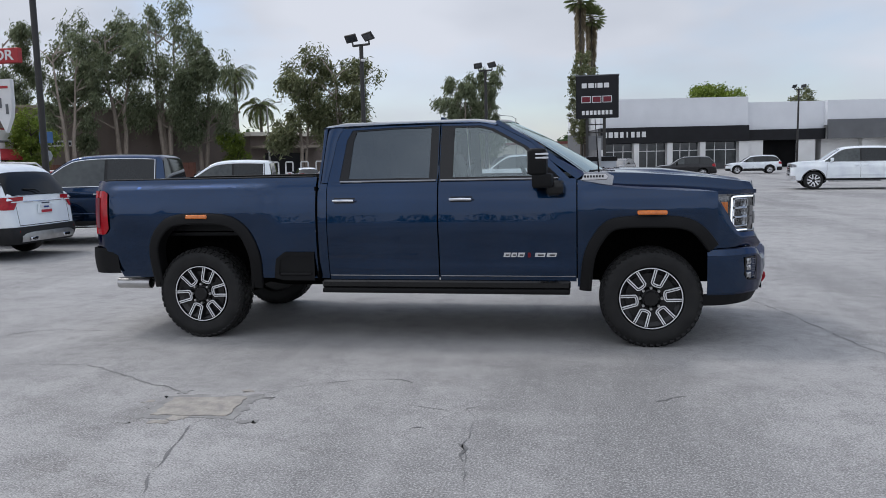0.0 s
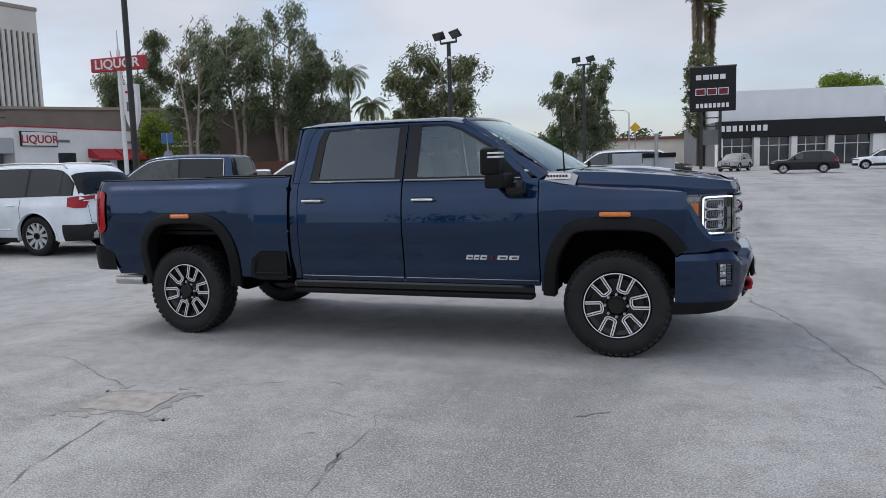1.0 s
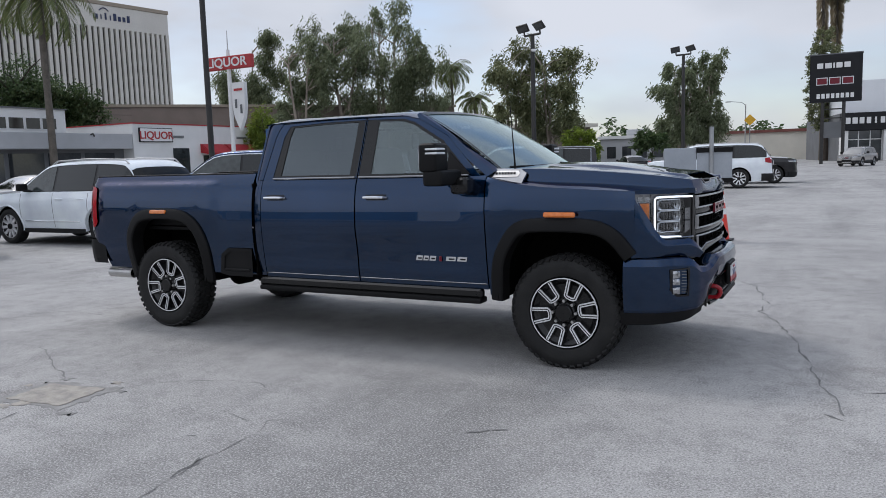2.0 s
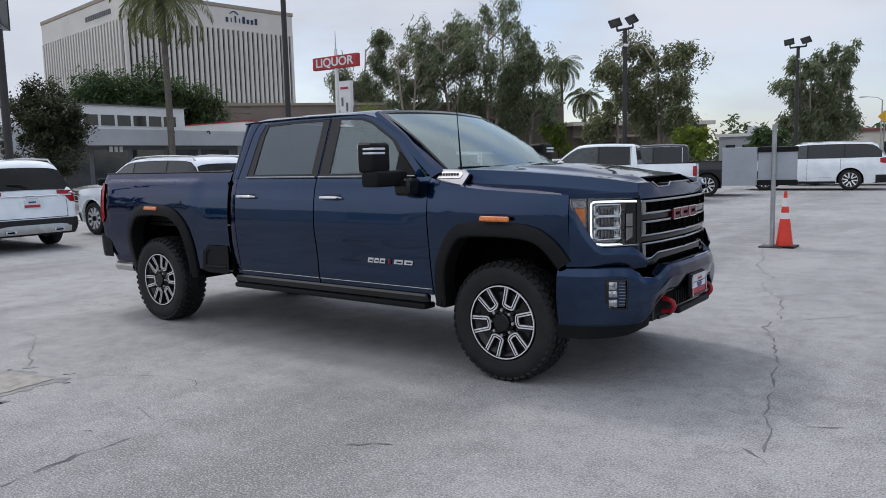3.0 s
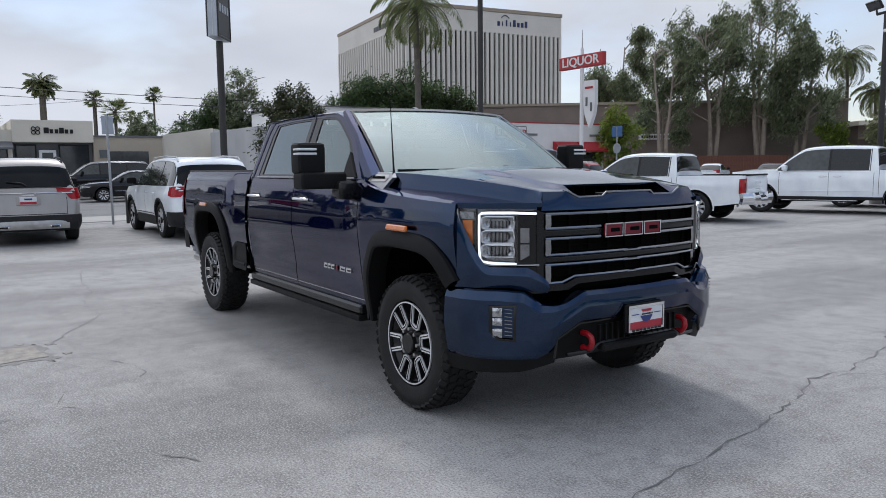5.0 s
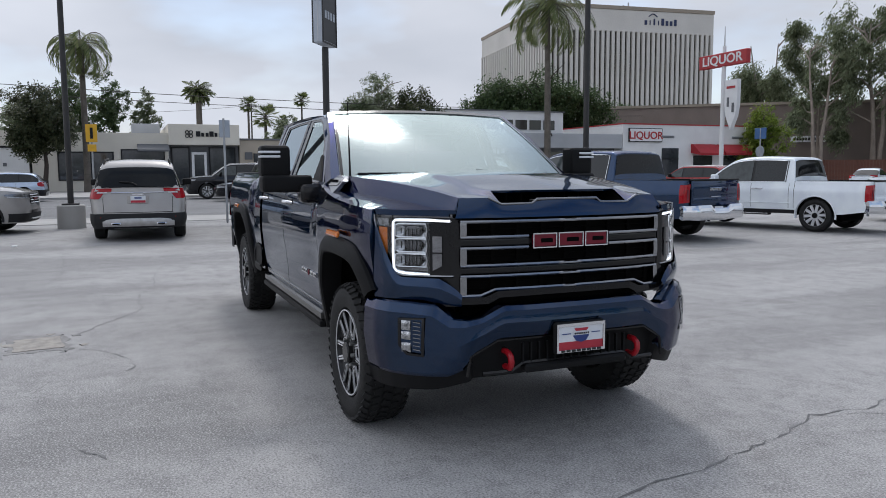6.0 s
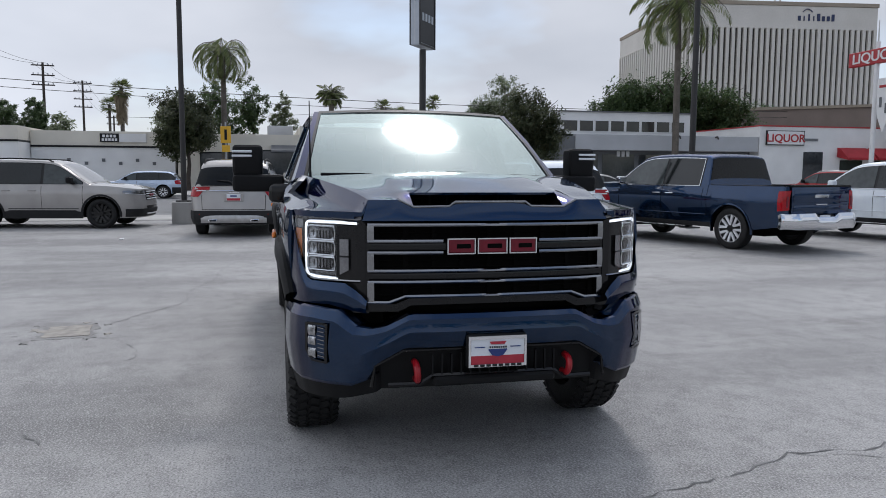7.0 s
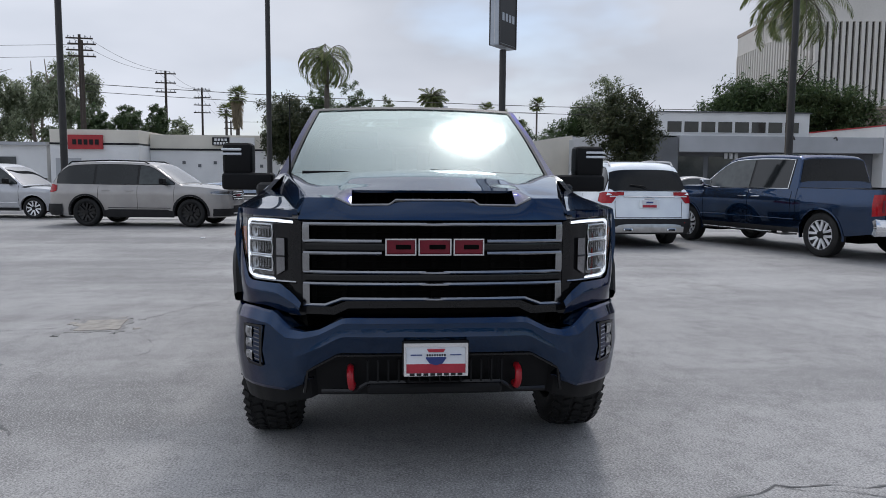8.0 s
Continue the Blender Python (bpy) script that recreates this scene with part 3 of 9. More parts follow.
for side, lab in ((-1, "right"), (1, "left")):
    # bed side: behind the arch, over it, ahead of it
    bm = bmesh.new()
    zt = lambda x: BED_TOP
    add_side_panel(bm, spread(-5.105, -4.49, 18), lambda x: 0.56 + 0.235 * smooth(-4.85, -4.89, x) + 0.035 * smooth(-4.89, -5.08, x), zt, bed_y, side, 44)
    add_side_panel(bm, [-4.49, -4.44, -4.335, -4.26, -4.19, -4.1, -4.0, -3.9, -3.8, -3.72, -3.64, -3.555, -3.5, -3.46], arch_bottom(ARCH_R), zt, tw, side, 24)
    add_side_panel(bm, spread(-3.46, -2.886, 10), lambda x: 0.56, zt, tw, side, 44)
    bmesh.ops.solidify(bm, geom=bm.faces[:], thickness=0.03)
    bed = part("bed_side", bm, M_BLUE, TRUCK)
    part("rail_cap", box((-3.96, side * 0.853, BED_TOP + 0.003), (2.08, 0.084, 0.016), 0.006), M_TRIM, TRUCK, "black plastic bed rail cap")
    part("bed_wall", box((-3.95, side * 0.80, 1.22), (2.1, 0.02, 0.48)), M_TRIM, TRUCK)
    # step notch behind the cab
    bm = bmesh.new()
    put = lambda a, b, d: Vector((a, side * (0.985 - d), b))
    ring_panel(bm, [(-3.295, 0.565), (-3.275, 0.74), (-3.19, 0.80), (-2.91, 0.80), (-2.91, 0.545), (-3.20, 0.545)], [(-3.25, 0.60), (-3.235, 0.725), (-3.17, 0.765), (-2.93, 0.765), (-2.93, 0.60), (-3.19, 0.59)], lambda a, b: put(a, b, 0))
    bmesh.ops.solidify(bm, geom=bm.faces[:], thickness=0.04)
    ngon(bm, [put(a, b, 0.010) for a, b in [(-3.28, 0.57), (-3.262, 0.735), (-3.18, 0.79), (-2.915, 0.79), (-2.915, 0.555), (-3.20, 0.555)]])
    add_box(bm, (-3.09, side * 0.968, 0.600), (0.30, 0.05, 0.028), 0.008)
    part("bed_step", bm, M_TRIM, TRUCK, "black plastic corner step behind the cab")
    # flares
    for arch, nm in ((ARCH_R, "rear"), (ARCH_F, "front")):
        bm = bmesh.new()
        xc = WB if nm == "rear" else 0.0
        path = []
        for a, b in zip(arch, arch[1:]):
            for k in range(4):
                path.append(Vector(a).lerp(Vector(b), k / 4))
        path.append(Vector(arch[-1]))
        for _ in range(3):
            path = [path[0]] + [(path[i - 1] + path[i] * 2 + path[i + 1]) / 4 for i in range(1, len(path) - 1)] + [path[-1]]
        rows = []
        for i, p in enumerate(path):
            d = (path[min(i + 1, len(path) - 1)] - path[max(i - 1, 0)]).normalized()
            nrm = Vector((-d.y, d.x))
            if nrm.dot(p - Vector((xc, 0.55))) < 0:
                nrm = -nrm
            oo, ii = p + nrm * 0.050, p - nrm * 0.052
            wi = tw(p.x, max(p.y, 0.5))
            rows.append([bm.verts.new((q.x, side * y, q.y)) for q, y in ((oo, wi - 0.01), (oo - nrm * 0.004, wi + 0.018), (p + nrm * 0.02, wi + 0.036), (ii + nrm * 0.012, wi + 0.040), (ii, wi + 0.030), (ii, wi - 0.10))])
        for p, q in zip(rows, rows[1:]):
            for c in range(5):
                bm.faces.new((p[c], p[c + 1], q[c + 1], q[c]))
        bmesh.ops.recalc_face_normals(bm, faces=bm.faces[:])
        fl = part("wheel_flare", bm, M_TRIM, TRUCK, "black plastic wheel-arch flare")
        part("side_marker", box((xc + (0.035 if nm == "rear" else 0.0) , side * (tw(xc, 1.13) + 0.036), 1.128), (0.21 if nm == "rear" else 0.235, 0.024, 0.036), 0.008, Matrix.Rotation(side * 0.25, 4, "X")), M_AMBER, fl, "amber marker lamp in the flare")
        # liner of the wheel well, its shade put into the near-black colour
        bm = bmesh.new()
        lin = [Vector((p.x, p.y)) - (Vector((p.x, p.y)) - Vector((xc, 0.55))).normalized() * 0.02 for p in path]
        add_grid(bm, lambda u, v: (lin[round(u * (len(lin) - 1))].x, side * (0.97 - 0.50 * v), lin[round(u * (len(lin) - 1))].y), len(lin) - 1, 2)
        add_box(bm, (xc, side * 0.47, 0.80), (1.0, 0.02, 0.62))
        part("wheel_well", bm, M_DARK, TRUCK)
    # cab corner, doors, fender
    bm = bmesh.new()
    add_side_panel(bm, spread(-2.87, -2.785, 2), lambda x: 0.56, lambda x: 1.41, lambda x, z: tw(x, z) - 0.015 * smooth(-2.80, -2.88, x), side, 12)
    bmesh.ops.solidify(bm, geom=bm.faces[:], thickness=0.03)
    part("cab_corner", bm, M_BLUE, TRUCK)
    up = lambda a, b: Vector((a, side * (0.925 - (b - 1.41) * 0.385), b))
    for nm, x0, x1, outer, dlo, pane in (
        ("rear_door", -2.778, -1.786,
         [(-2.778, 1.41), (-2.72, 1.80), (-2.68, 1.885), (-2.2, 1.908), (-1.786, 1.912), (-1.786, 1.41)],
         [(-2.672, 1.427), (-2.63, 1.78), (-2.585, 1.870), (-2.2, 1.886), (-1.790, 1.888), (-1.790, 1.424)],
         [(-2.590, 1.440), (-2.568, 1.77), (-2.545, 1.858), (-2.2, 1.872), (-1.862, 1.874), (-1.862, 1.440)]),
        ("front_door", -1.774, -0.606,
         [(-1.774, 1.41), (-1.774, 1.912), (-1.40, 1.906), (-1.27, 1.872), (-0.985, 1.722), (-0.66, 1.41)],
         [(-1.770, 1.424), (-1.770, 1.888), (-1.42, 1.880), (-1.31, 1.850), (-1.02, 1.690), (-0.745, 1.424)],
         [(-1.655, 1.440), (-1.655, 1.872), (-1.43, 1.864), (-1.33, 1.836), (-1.05, 1.680), (-0.835, 1.440)])):
        bm = bmesh.new()
        add_side_panel(bm, spread(x0, x1, 9), lambda x: 0.545, lambda x: 1.412, tw, side, 44)
        ring_panel(bm, outer, dlo, up)
        bmesh.ops.recalc_face_normals(bm, faces=bm.faces[:])
        bmesh.ops.solidify(bm, geom=bm.faces[:], thickness=0.03)
        dr = part(nm, bm, M_BLUE, TRUCK)
        bm = bmesh.new()
        ring_panel(bm, dlo, pane, lambda a, b: up(a, b) + Vector((0, -side * 0.004, 0)))
        bmesh.ops.solidify(bm, geom=bm.faces[:], thickness=0.012)
        part("window_trim", bm, M_GLOSSBLACK, dr, "gloss black window surround")
        bm = bmesh.new()
        ngon(bm, [up(a, b) + Vector((0, -side * 0.010, 0)) for a, b in pane])
        bmesh.ops.solidify(bm, geom=bm.faces[:], thickness=0.004)
        g = part("window_pane", bm, M_TINT if nm == "rear_door" else M_GLASS, dr, "dark tinted door glass" if nm == "rear_door" else "lightly tinted door glass")
        g.visible_shadow = False
        xa, xb = dlo[0][0] + 0.01, dlo[-1][0] - 0.01
        part("belt_molding", tube([(x, side * 0.931, 1.417) for x in spread(xa, xb, 3)], 0.008, 6), M_SATIN, dr, "satin chrome belt strip")
        xh = -2.617 if nm == "rear_door" else -1.577
        bm = bmesh.new()
        add_tube(bm, [(xh - 0.105, side * 0.972, 1.25), (xh - 0.09, side * 1.008, 1.254), (xh, side * 1.020, 1.256), (xh + 0.09, side * 1.008, 1.254), (xh + 0.105, side * 0.972, 1.25)], [0.010, 0.013, 0.014, 0.013, 0.010], 8)
        part("door_handle", bm, M_CHROME, dr, "chrome pull handle")
        part("handle_recess", box((xh, side * (tw(xh, 1.25) - 0.004), 1.248), (0.19, 0.014, 0.058), 0.006, None, 2), M_GLOSSBLACK, dr)
        part("lower_trim", box(((x0 + x1) / 2, side * (tw(-1.7, 0.585) + 0.001), 0.588), (abs(x1 - x0) - 0.01, 0.010, 0.008), 0.002), M_SATIN, dr, "thin satin chrome strip")
    # mirror sail at the front of the side glass
    part("mirror_sail", prism([(-0.95, 1.43), (-0.95, 1.60), (-0.745, 1.425)], lambda a, b, d: up(a, b) + Vector((0, side * (0.012 - d), 0)), 0.02), M_TRIM, TRUCK)
    # fender: columns over the arch, then up to the headlamp
    bm = bmesh.new()
    ftop = lambda x: lerp_table([(-0.6, 1.402), (-0.42, 1.358), (-0.19, 1.326), (0.2, 1.302), (0.5, 1.288), (0.7, 1.286), (0.86, 1.284)], x)
    add_side_panel(bm, spread(-0.596, -0.51, 3), lambda x: 0.50, ftop, tw, side, 40)
    add_side_panel(bm, [-0.51, -0.46, -0.388, -0.33, -0.28, -0.15, 0.0, 0.13, 0.255, 0.32, 0.392, 0.44, 0.487], arch_bottom(ARCH_F), ftop, tw, side, 24)
    add_side_panel(bm, [0.487, 0.515], lambda x: 0.825, ftop, tw, side, 14)
    add_side_panel(bm, spread(0.515, 0.86, 8), lambda x: 1.264 - 0.004 * smooth(0.515, 0.8, x), lambda x: max(ftop(x), 1.292), lambda x, z: lerp_table([(0.515, 0.947), (0.60, 0.914), (0.665, 0.875), (0.725, 0.822), (0.80, 0.728), (0.86, 0.672)], x) - 0.5 * max(0, z - 1.30), side, 3)
    def fender_top(u, v):
        x = -0.596 + 1.456 * u
        wo = tw(x, ftop(x)) if x <= 0.515 else lerp_table([(0.515, 0.947), (0.60, 0.914), (0.665, 0.875), (0.725, 0.822), (0.80, 0.728), (0.86, 0.672)], x) - 0.5 * max(0, max(ftop(x), 1.292) - 1.30)
        zo = max(ftop(x), 1.292) if x > 0.515 else ftop(x)
        wi, zi = min(foot_y(x), wo - 0.004) + 0.003, max(zo, lerp_table(FOOT_Z, x) - 0.002)
        return Vector((x, side * (wo + (wi - wo) * v), zo + (zi - zo) * math.sin(math.pi / 2 * v)))
    add_grid(bm, fender_top, 24, 5)
    bmesh.ops.recalc_face_normals(bm, faces=bm.faces[:])
    bmesh.ops.solidify(bm, geom=bm.faces[:], thickness=0.02)
    fn = part("front_fender", bm, M_BLUE, TRUCK)
    # fender vent with its plate
    vent = prism([(-0.60, 1.362), (-0.585, 1.462), (-0.36, 1.455), (-0.30, 1.425), (-0.315, 1.350)], lambda a, b, d: Vector((a, side * (0.930 - (b - 1.38) * 0.9 - d), b)), 0.03)
    ve = part("fender_vent", vent, M_SATIN, fn, "satin fender vent with an engine plate")
    part("vent_plate", prism([(-0.56, 1.398), (-0.55, 1.445), (-0.37, 1.443), (-0.35, 1.425), (-0.36, 1.400)], lambda a, b, d: Vector((a, side * (0.935 - (b - 1.38) * 0.9 - d), b)), 0.02), M_STEEL, ve, "pale engine plate")
    bm = bmesh.new()
    for k in range(7):
        add_box(bm, (-0.535 + k * 0.024, side * 0.900, 1.424), (0.016, 0.006, 0.020))
    part("engine_lettering", bm, M_RIMBLACK, ve, "dark bars of an engine badge")
    # rocker and power step
    bm = bmesh.new()
    add_box(bm, (-1.755, side * 0.925, 0.512), (2.20, 0.07, 0.07), 0.015)
    part("rocker", bm, M_GLOSSBLACK, TRUCK)
    bm = bmesh.new()
    add_box(bm, (-1.755, side * 0.908, 0.456), (2.19, 0.13, 0.046), 0.016, None, 2)
    for k in range(3):
        add_box(bm, (-1.755, side * (0.878 + 0.03 * k), 0.482), (2.12, 0.012, 0.010))
    part("running_board", bm, M_TRIM, TRUCK, "black power running board under the doors")
    # mud flap ahead and model badge
    x = -1.215
    slant = lambda a, b, d: Vector((a + 0.25 * (b - 0.775), side * (tw(-1.0, 0.775) + 0.008 - d), b))
    for wdt, gap, hh in ((0.055, 0.010, 0.019), (0.045, 0.010, 0.019), (0.055, 0.090, 0.019), (0.085, 0.014, 0.017), (0.080, 0.0, 0.017)):
        bm = prism([(x, 0.775 - hh), (x, 0.775 + hh), (x + wdt, 0.775 + hh), (x + wdt, 0.775 - hh)], slant, 0.012)
        mb = part("model_badge", bm, M_CHROME, TRUCK, "chrome bar of the model badge")
        part("badge_slot", prism([(x + wdt * 0.28, 0.767), (x + wdt * 0.28, 0.779), (x + wdt * 0.86, 0.779), (x + wdt * 0.86, 0.767)], lambda a, b, d: slant(a, b, d - 0.002), 0.006), M_GLOSSBLACK, mb)
        x += wdt + gap
    part("badge_accent", box((-1.0, side * (tw(-1.0, 0.775) + 0.005), 0.773), (0.026, 0.010, 0.042), 0.006), M_REDGLOSS, TRUCK, "red accent of the model badge")

    # towing mirror
    mir = new("towing_mirror")
    mir.parent = TRUCK
    mir["label"] = "large black towing mirror with white lamp strips"
    bm = bmesh.new()
    add_box(bm, (-0.905, side * 1.205, 1.555), (0.15, 0.20, 0.215), 0.035, None, 3)
    part("mirror_head", bm, M_TRIM, mir)
    bm = bmesh.new()
    add_box(bm, (-0.87, side * 1.135, 1.405), (0.16, 0.34, 0.115), 0.030, None, 3)
    part("mirror_arm", bm, M_TRIM, mir)
    bm = bmesh.new()
    add_box(bm, (-0.78, side * 0.99, 1.34), (0.15, 0.16, 0.13), 0.045, None, 3)
    part("mirror_foot", bm, M_GLOSSBLACK, mir)
    for k, z in enumerate((1.617, 1.587)):
        bm = bmesh.new()
        add_box(bm, (-0.826, side * 1.238, z), (0.012, 0.125, 0.016), 0.004)
        add_box(bm, (-0.870, side * 1.3015, z), (0.10, 0.012, 0.016), 0.004)
        part("lamp_strip", bm, M_PLATEWHITE, mir, "white marker strip")
    part("mirror_glass", box((-0.983, side * 1.205, 1.555), (0.006, 0.165, 0.18), 0.002), M_CHROME, mir)

    # wheels
    wheel(TRUCK, 0.0, side, RW - 0.004, RW, 0.258, 0.285, 0.985, "u", 44)
    wheel(TRUCK, WB, side, RW - 0.004, RW, 0.258, 0.285, 0.985, "u", 44)

    # tail lamp: wraps the corner, rounded at its front edge
    def lamp_at(u, v):
        r_ = max(0.0, 1 - u / 0.22) ** 2
        z = 0.968 + 0.055 * r_ + (0.405 - 0.085 * r_) * v
        if u < 0.72:
            x = -4.918 - 0.185 * (u / 0.72) - 0.012 * v
            return Vector((x, side * (bed_y(x, z) + 0.012), z))
        w_ = (u - 0.72) / 0.28
        return Vector((-5.116 - 0.006 * math.sin(math.pi * w_ / 2), side * (bed_y(-5.115, z) + 0.010 - 0.13 * w_), z))

    tl = part("tail_lamp", grid(lamp_at, 24, 14, 0.02, flip=side > 0), M_REDLENS, TRUCK, "tall red tail lamp round the corner")
    part("lamp_core", grid(lambda u, v: lamp_at(0.34 + 0.30 * u, 0.16 + 0.68 * v) + Vector((-0.004, side * 0.006, 0)), 8, 6, 0.004, flip=side > 0), M_REDGLOSS, tl, "darker red lamp core")

# cab shell: roof, header, rear wall
ROOF_X0, ROOF_X1 = -2.86, -1.245


def roof_at(u, v):
    y = (2 * v - 1)
    x = ROOF_X0 + u * (ROOF_X1 - ROOF_X0) - (0.06 * y * y * u)
    half = 0.742 - 0.020 * smooth(0.75, 1.0, u)
    z = 1.968 - 0.050 * abs(y) ** 3 - 0.012 * abs(y) ** 10 - 0.030 * smooth(0.82, 1.0, u) - 0.018 * smooth(0.10, 0.0, u)
    return (x, y * half, z)


bm = grid(roof_at, 24, 22, 0.02, True)
part("roof", bm, M_BLUE, TRUCK)
for side in (-1, 1):
    rail = [(-2.86, 1.895), (-2.70, 1.895), (-2.2, 1.913), (-1.786, 1.916), (-1.40, 1.910), (-1.27, 1.876)]
    bm = bmesh.new()
    lo = [Vector((a, side * (0.929 - (b - 1.41) * 0.385), b - 0.008)) for a, b in rail]
    hi = [Vector(roof_at(min(1, max(0, (a - ROOF_X0) / (ROOF_X1 - ROOF_X0))), 0 if side < 0 else 1)) for a, b in rail]
    mid = [(p + q) / 2 + Vector((0, side * 0.012, 0.010)) for p, q in zip(lo, hi)]
    for A, Bv in ((lo, mid), (mid, hi)):
        for i in range(len(A) - 1):
            bm.faces.new([bm.verts.new(p) for p in (A[i], A[i + 1], Bv[i + 1], Bv[i])])
    # windscreen pillar
    door = [Vector((a, side * (0.929 - (b - 1.41) * 0.385), b)) for a, b in ((-0.60, 1.405), (-0.80, 1.55), (-0.985, 1.726), (-1.27, 1.876), (-1.30, 1.905))]
    scr = [Vector(p) for p in ((-0.530, side * 0.848, 1.452), (-0.72, side * 0.810, 1.578), (-0.93, side * 0.768, 1.715), (-1.20, side * 0.712, 1.888), (-1.275, side * 0.697, 1.925))]
    midp = [(p + q) / 2 + Vector((0.012, side * 0.014, 0.008)) for p, q in zip(door, scr)]
    for A, Bv in ((door, midp), (midp, scr)):
        for i in range(len(A) - 1):
            bm.faces.new([bm.verts.new(p) for p in (A[i], A[i + 1], Bv[i + 1], Bv[i])])
    # rear pillar
    def rear_post(u, v):
        z = 1.41 + 0.49 * v
        xa = lerp_table([(1.41, -2.778), (1.80, -2.72), (1.885, -2.68), (1.90, -2.66)], z)
        y = 0.929 - (z - 1.41) * 0.385
        k = smooth(0.45, 1.0, u)
        return Vector((xa + (-2.868 - xa) * u, side * (y - 0.045 * k * k + 0.004 * math.sin(math.pi * min(1, u * 1.5))), z))
    add_grid(bm, rear_post, 8, 8)
    bmesh.ops.remove_doubles(bm, verts=bm.verts[:], dist=0.0008)
    bmesh.ops.recalc_face_normals(bm, faces=bm.faces[:])
    part("pillar_frame", bm, M_BLUE, TRUCK)


def screen_at(u, v):
    """Windscreen: u across, v up."""
    y = 2 * u - 1
    bx, tx = -0.365 - 0.165 * y * y, -1.215 - 0.06 * y * y
    bz, tz = 1.470 - 0.022 * y * y, 1.940 - 0.018 * y * y
    s = v
    return Vector((bx + (tx - bx) * s, y * (0.846 - 0.148 * s), bz + (tz - bz) * s)) + Vector((0.46, 0, 0.86)) * (0.022 * math.sin(math.pi * s))


bm = grid(screen_at, 20, 12, 0.006, False)
scr_ob = part("windscreen", bm, M_SCREEN, TRUCK, "large clear windscreen")
scr_ob.visible_shadow = False
bm = bmesh.new()
for a, b, c in ((0.0, 0.012, 0), (0.988, 1.0, 0)):
    add_grid(bm, lambda u, v: screen_at(a + (b - a) * u, v) + Vector((0.004, 0, 0.006)), 1, 12)
for a, b in ((0.0, 0.012), (0.955, 1.0)):
    add_grid(bm, lambda u, v: screen_at(u, a + (b - a) * v) + Vector((0.004, 0, 0.006)), 20, 1)
part("screen_border", bm, M_GLOSSBLACK, TRUCK, "black printed border of the windscreen")
bm = bmesh.new()
for y0, y1 in ((-0.70, -0.44), (0.06, 0.40)):
    add_tube(bm, [screen_at((y / 0.80 + 1) / 2, 0.004 + 0.012 * (1 - t)) + Vector((0.010, 0, 0.008)) for t, y in zip(spread(0, 1, 6), spread(y0, y1, 6))], [0.009, 0.007, 0.007, 0.006, 0.005, 0.005, 0.004], 6)
part("wiper", bm, M_TRIM, TRUCK, "black windscreen wipers")
part("cowl", grid(lambda u, v: Vector((-0.30 - 0.16 * (2 * u - 1) ** 2 - 0.12 * v, (2 * u - 1) * 0.80, 1.462 - 0.012 * (2 * u - 1) ** 2 - 0.01 * v)), 16, 2, 0.02, True), M_TRIM, TRUCK, "black plastic cowl")
part("antenna", tube([(-0.42, -0.81, 1.43), (-0.425, -0.81, 1.50), (-0.44, -0.81, 1.72), (-0.455, -0.81, 1.93)], [0.011, 0.007, 0.004, 0.003], 6), M_TRIM, TRUCK, "thin black whip antenna")
bm = bmesh.new()
add_prism(bm, [(-1.98, 1.965), (-1.80, 1.966), (-1.86, 1.985), (-1.95, 2.022), (-1.975, 2.022)], lambda a, b, d: Vector((a, 0.27 + d, b)), 0.035)
part("shark_fin", bm, M_BLUE, TRUCK, "small shark-fin aerial")
# inside of the cab
bm = bmesh.new()
add_box(bm, (-0.80, 0, 1.30), (0.50, 1.56, 0.28), 0.06, None, 2)
add_box(bm, (-0.92, -0.0, 1.41), (0.10, 0.34, 0.06), 0.02)
part("dashboard", bm, M_TRIM, TRUCK)
for x, w0 in ((-1.55, 0.52), (-2.45, 0.62)):
    for y in (-0.40, 0.40):
        bm = bmesh.new()
        add_box(bm, (x, y, 0.98), (0.52, w0, 0.16), 0.05, None, 2)
        add_box(bm, (x - 0.26, y, 1.33), (0.14, w0, 0.66), 0.05, Matrix.Rotation(-0.22, 4, "Y"), 2)
        add_box(bm, (x - 0.36, y, 1.72), (0.10, 0.27, 0.17), 0.04, None, 2)
        part("seat", bm, M_SEAT, TRUCK)
bm = bmesh.new()
add_box(bm, (-1.75, 0, 0.72), (2.2, 1.70, 0.06))
part("cab_floor", bm, M_DARK, TRUCK)
sw = bmesh.new()
add_lathe(sw, [(0.012, 0.17), (0.0, 0.19), (-0.012, 0.17), (0.0, 0.155)], 24, "z", close=True)
add_box(sw, (0, 0, 0), (0.30, 0.06, 0.02), 0.006)
sw_ob = part("steering_wheel", sw, M_TRIM, TRUCK)
sw_ob.matrix_basis = pose(-1.10, 0.40, 1.36, 0, 62, 0)
part("inner_mirror", box((-1.12, 0.0, 1.83), (0.03, 0.24, 0.065), 0.012, None, 2), M_TRIM, TRUCK)
bm = bmesh.new()
put = lambda a, b: Vector((-2.868 + 0.03 * smooth(1.4, 1.9, b), a, b))
ring_panel(bm, [(-0.92, 0.60), (-0.92, 1.41), (-0.74, 1.90), (0.74, 1.90), (0.92, 1.41), (0.92, 0.60)], [(-0.70, 1.46), (-0.70, 1.48), (-0.64, 1.82), (0.64, 1.82), (0.70, 1.48), (0.70, 1.46)], put)
bmesh.ops.recalc_face_normals(bm, faces=bm.faces[:])
bmesh.ops.solidify(bm, geom=bm.faces[:], thickness=0.02)
part("cab_back", bm, M_BLUE, TRUCK)
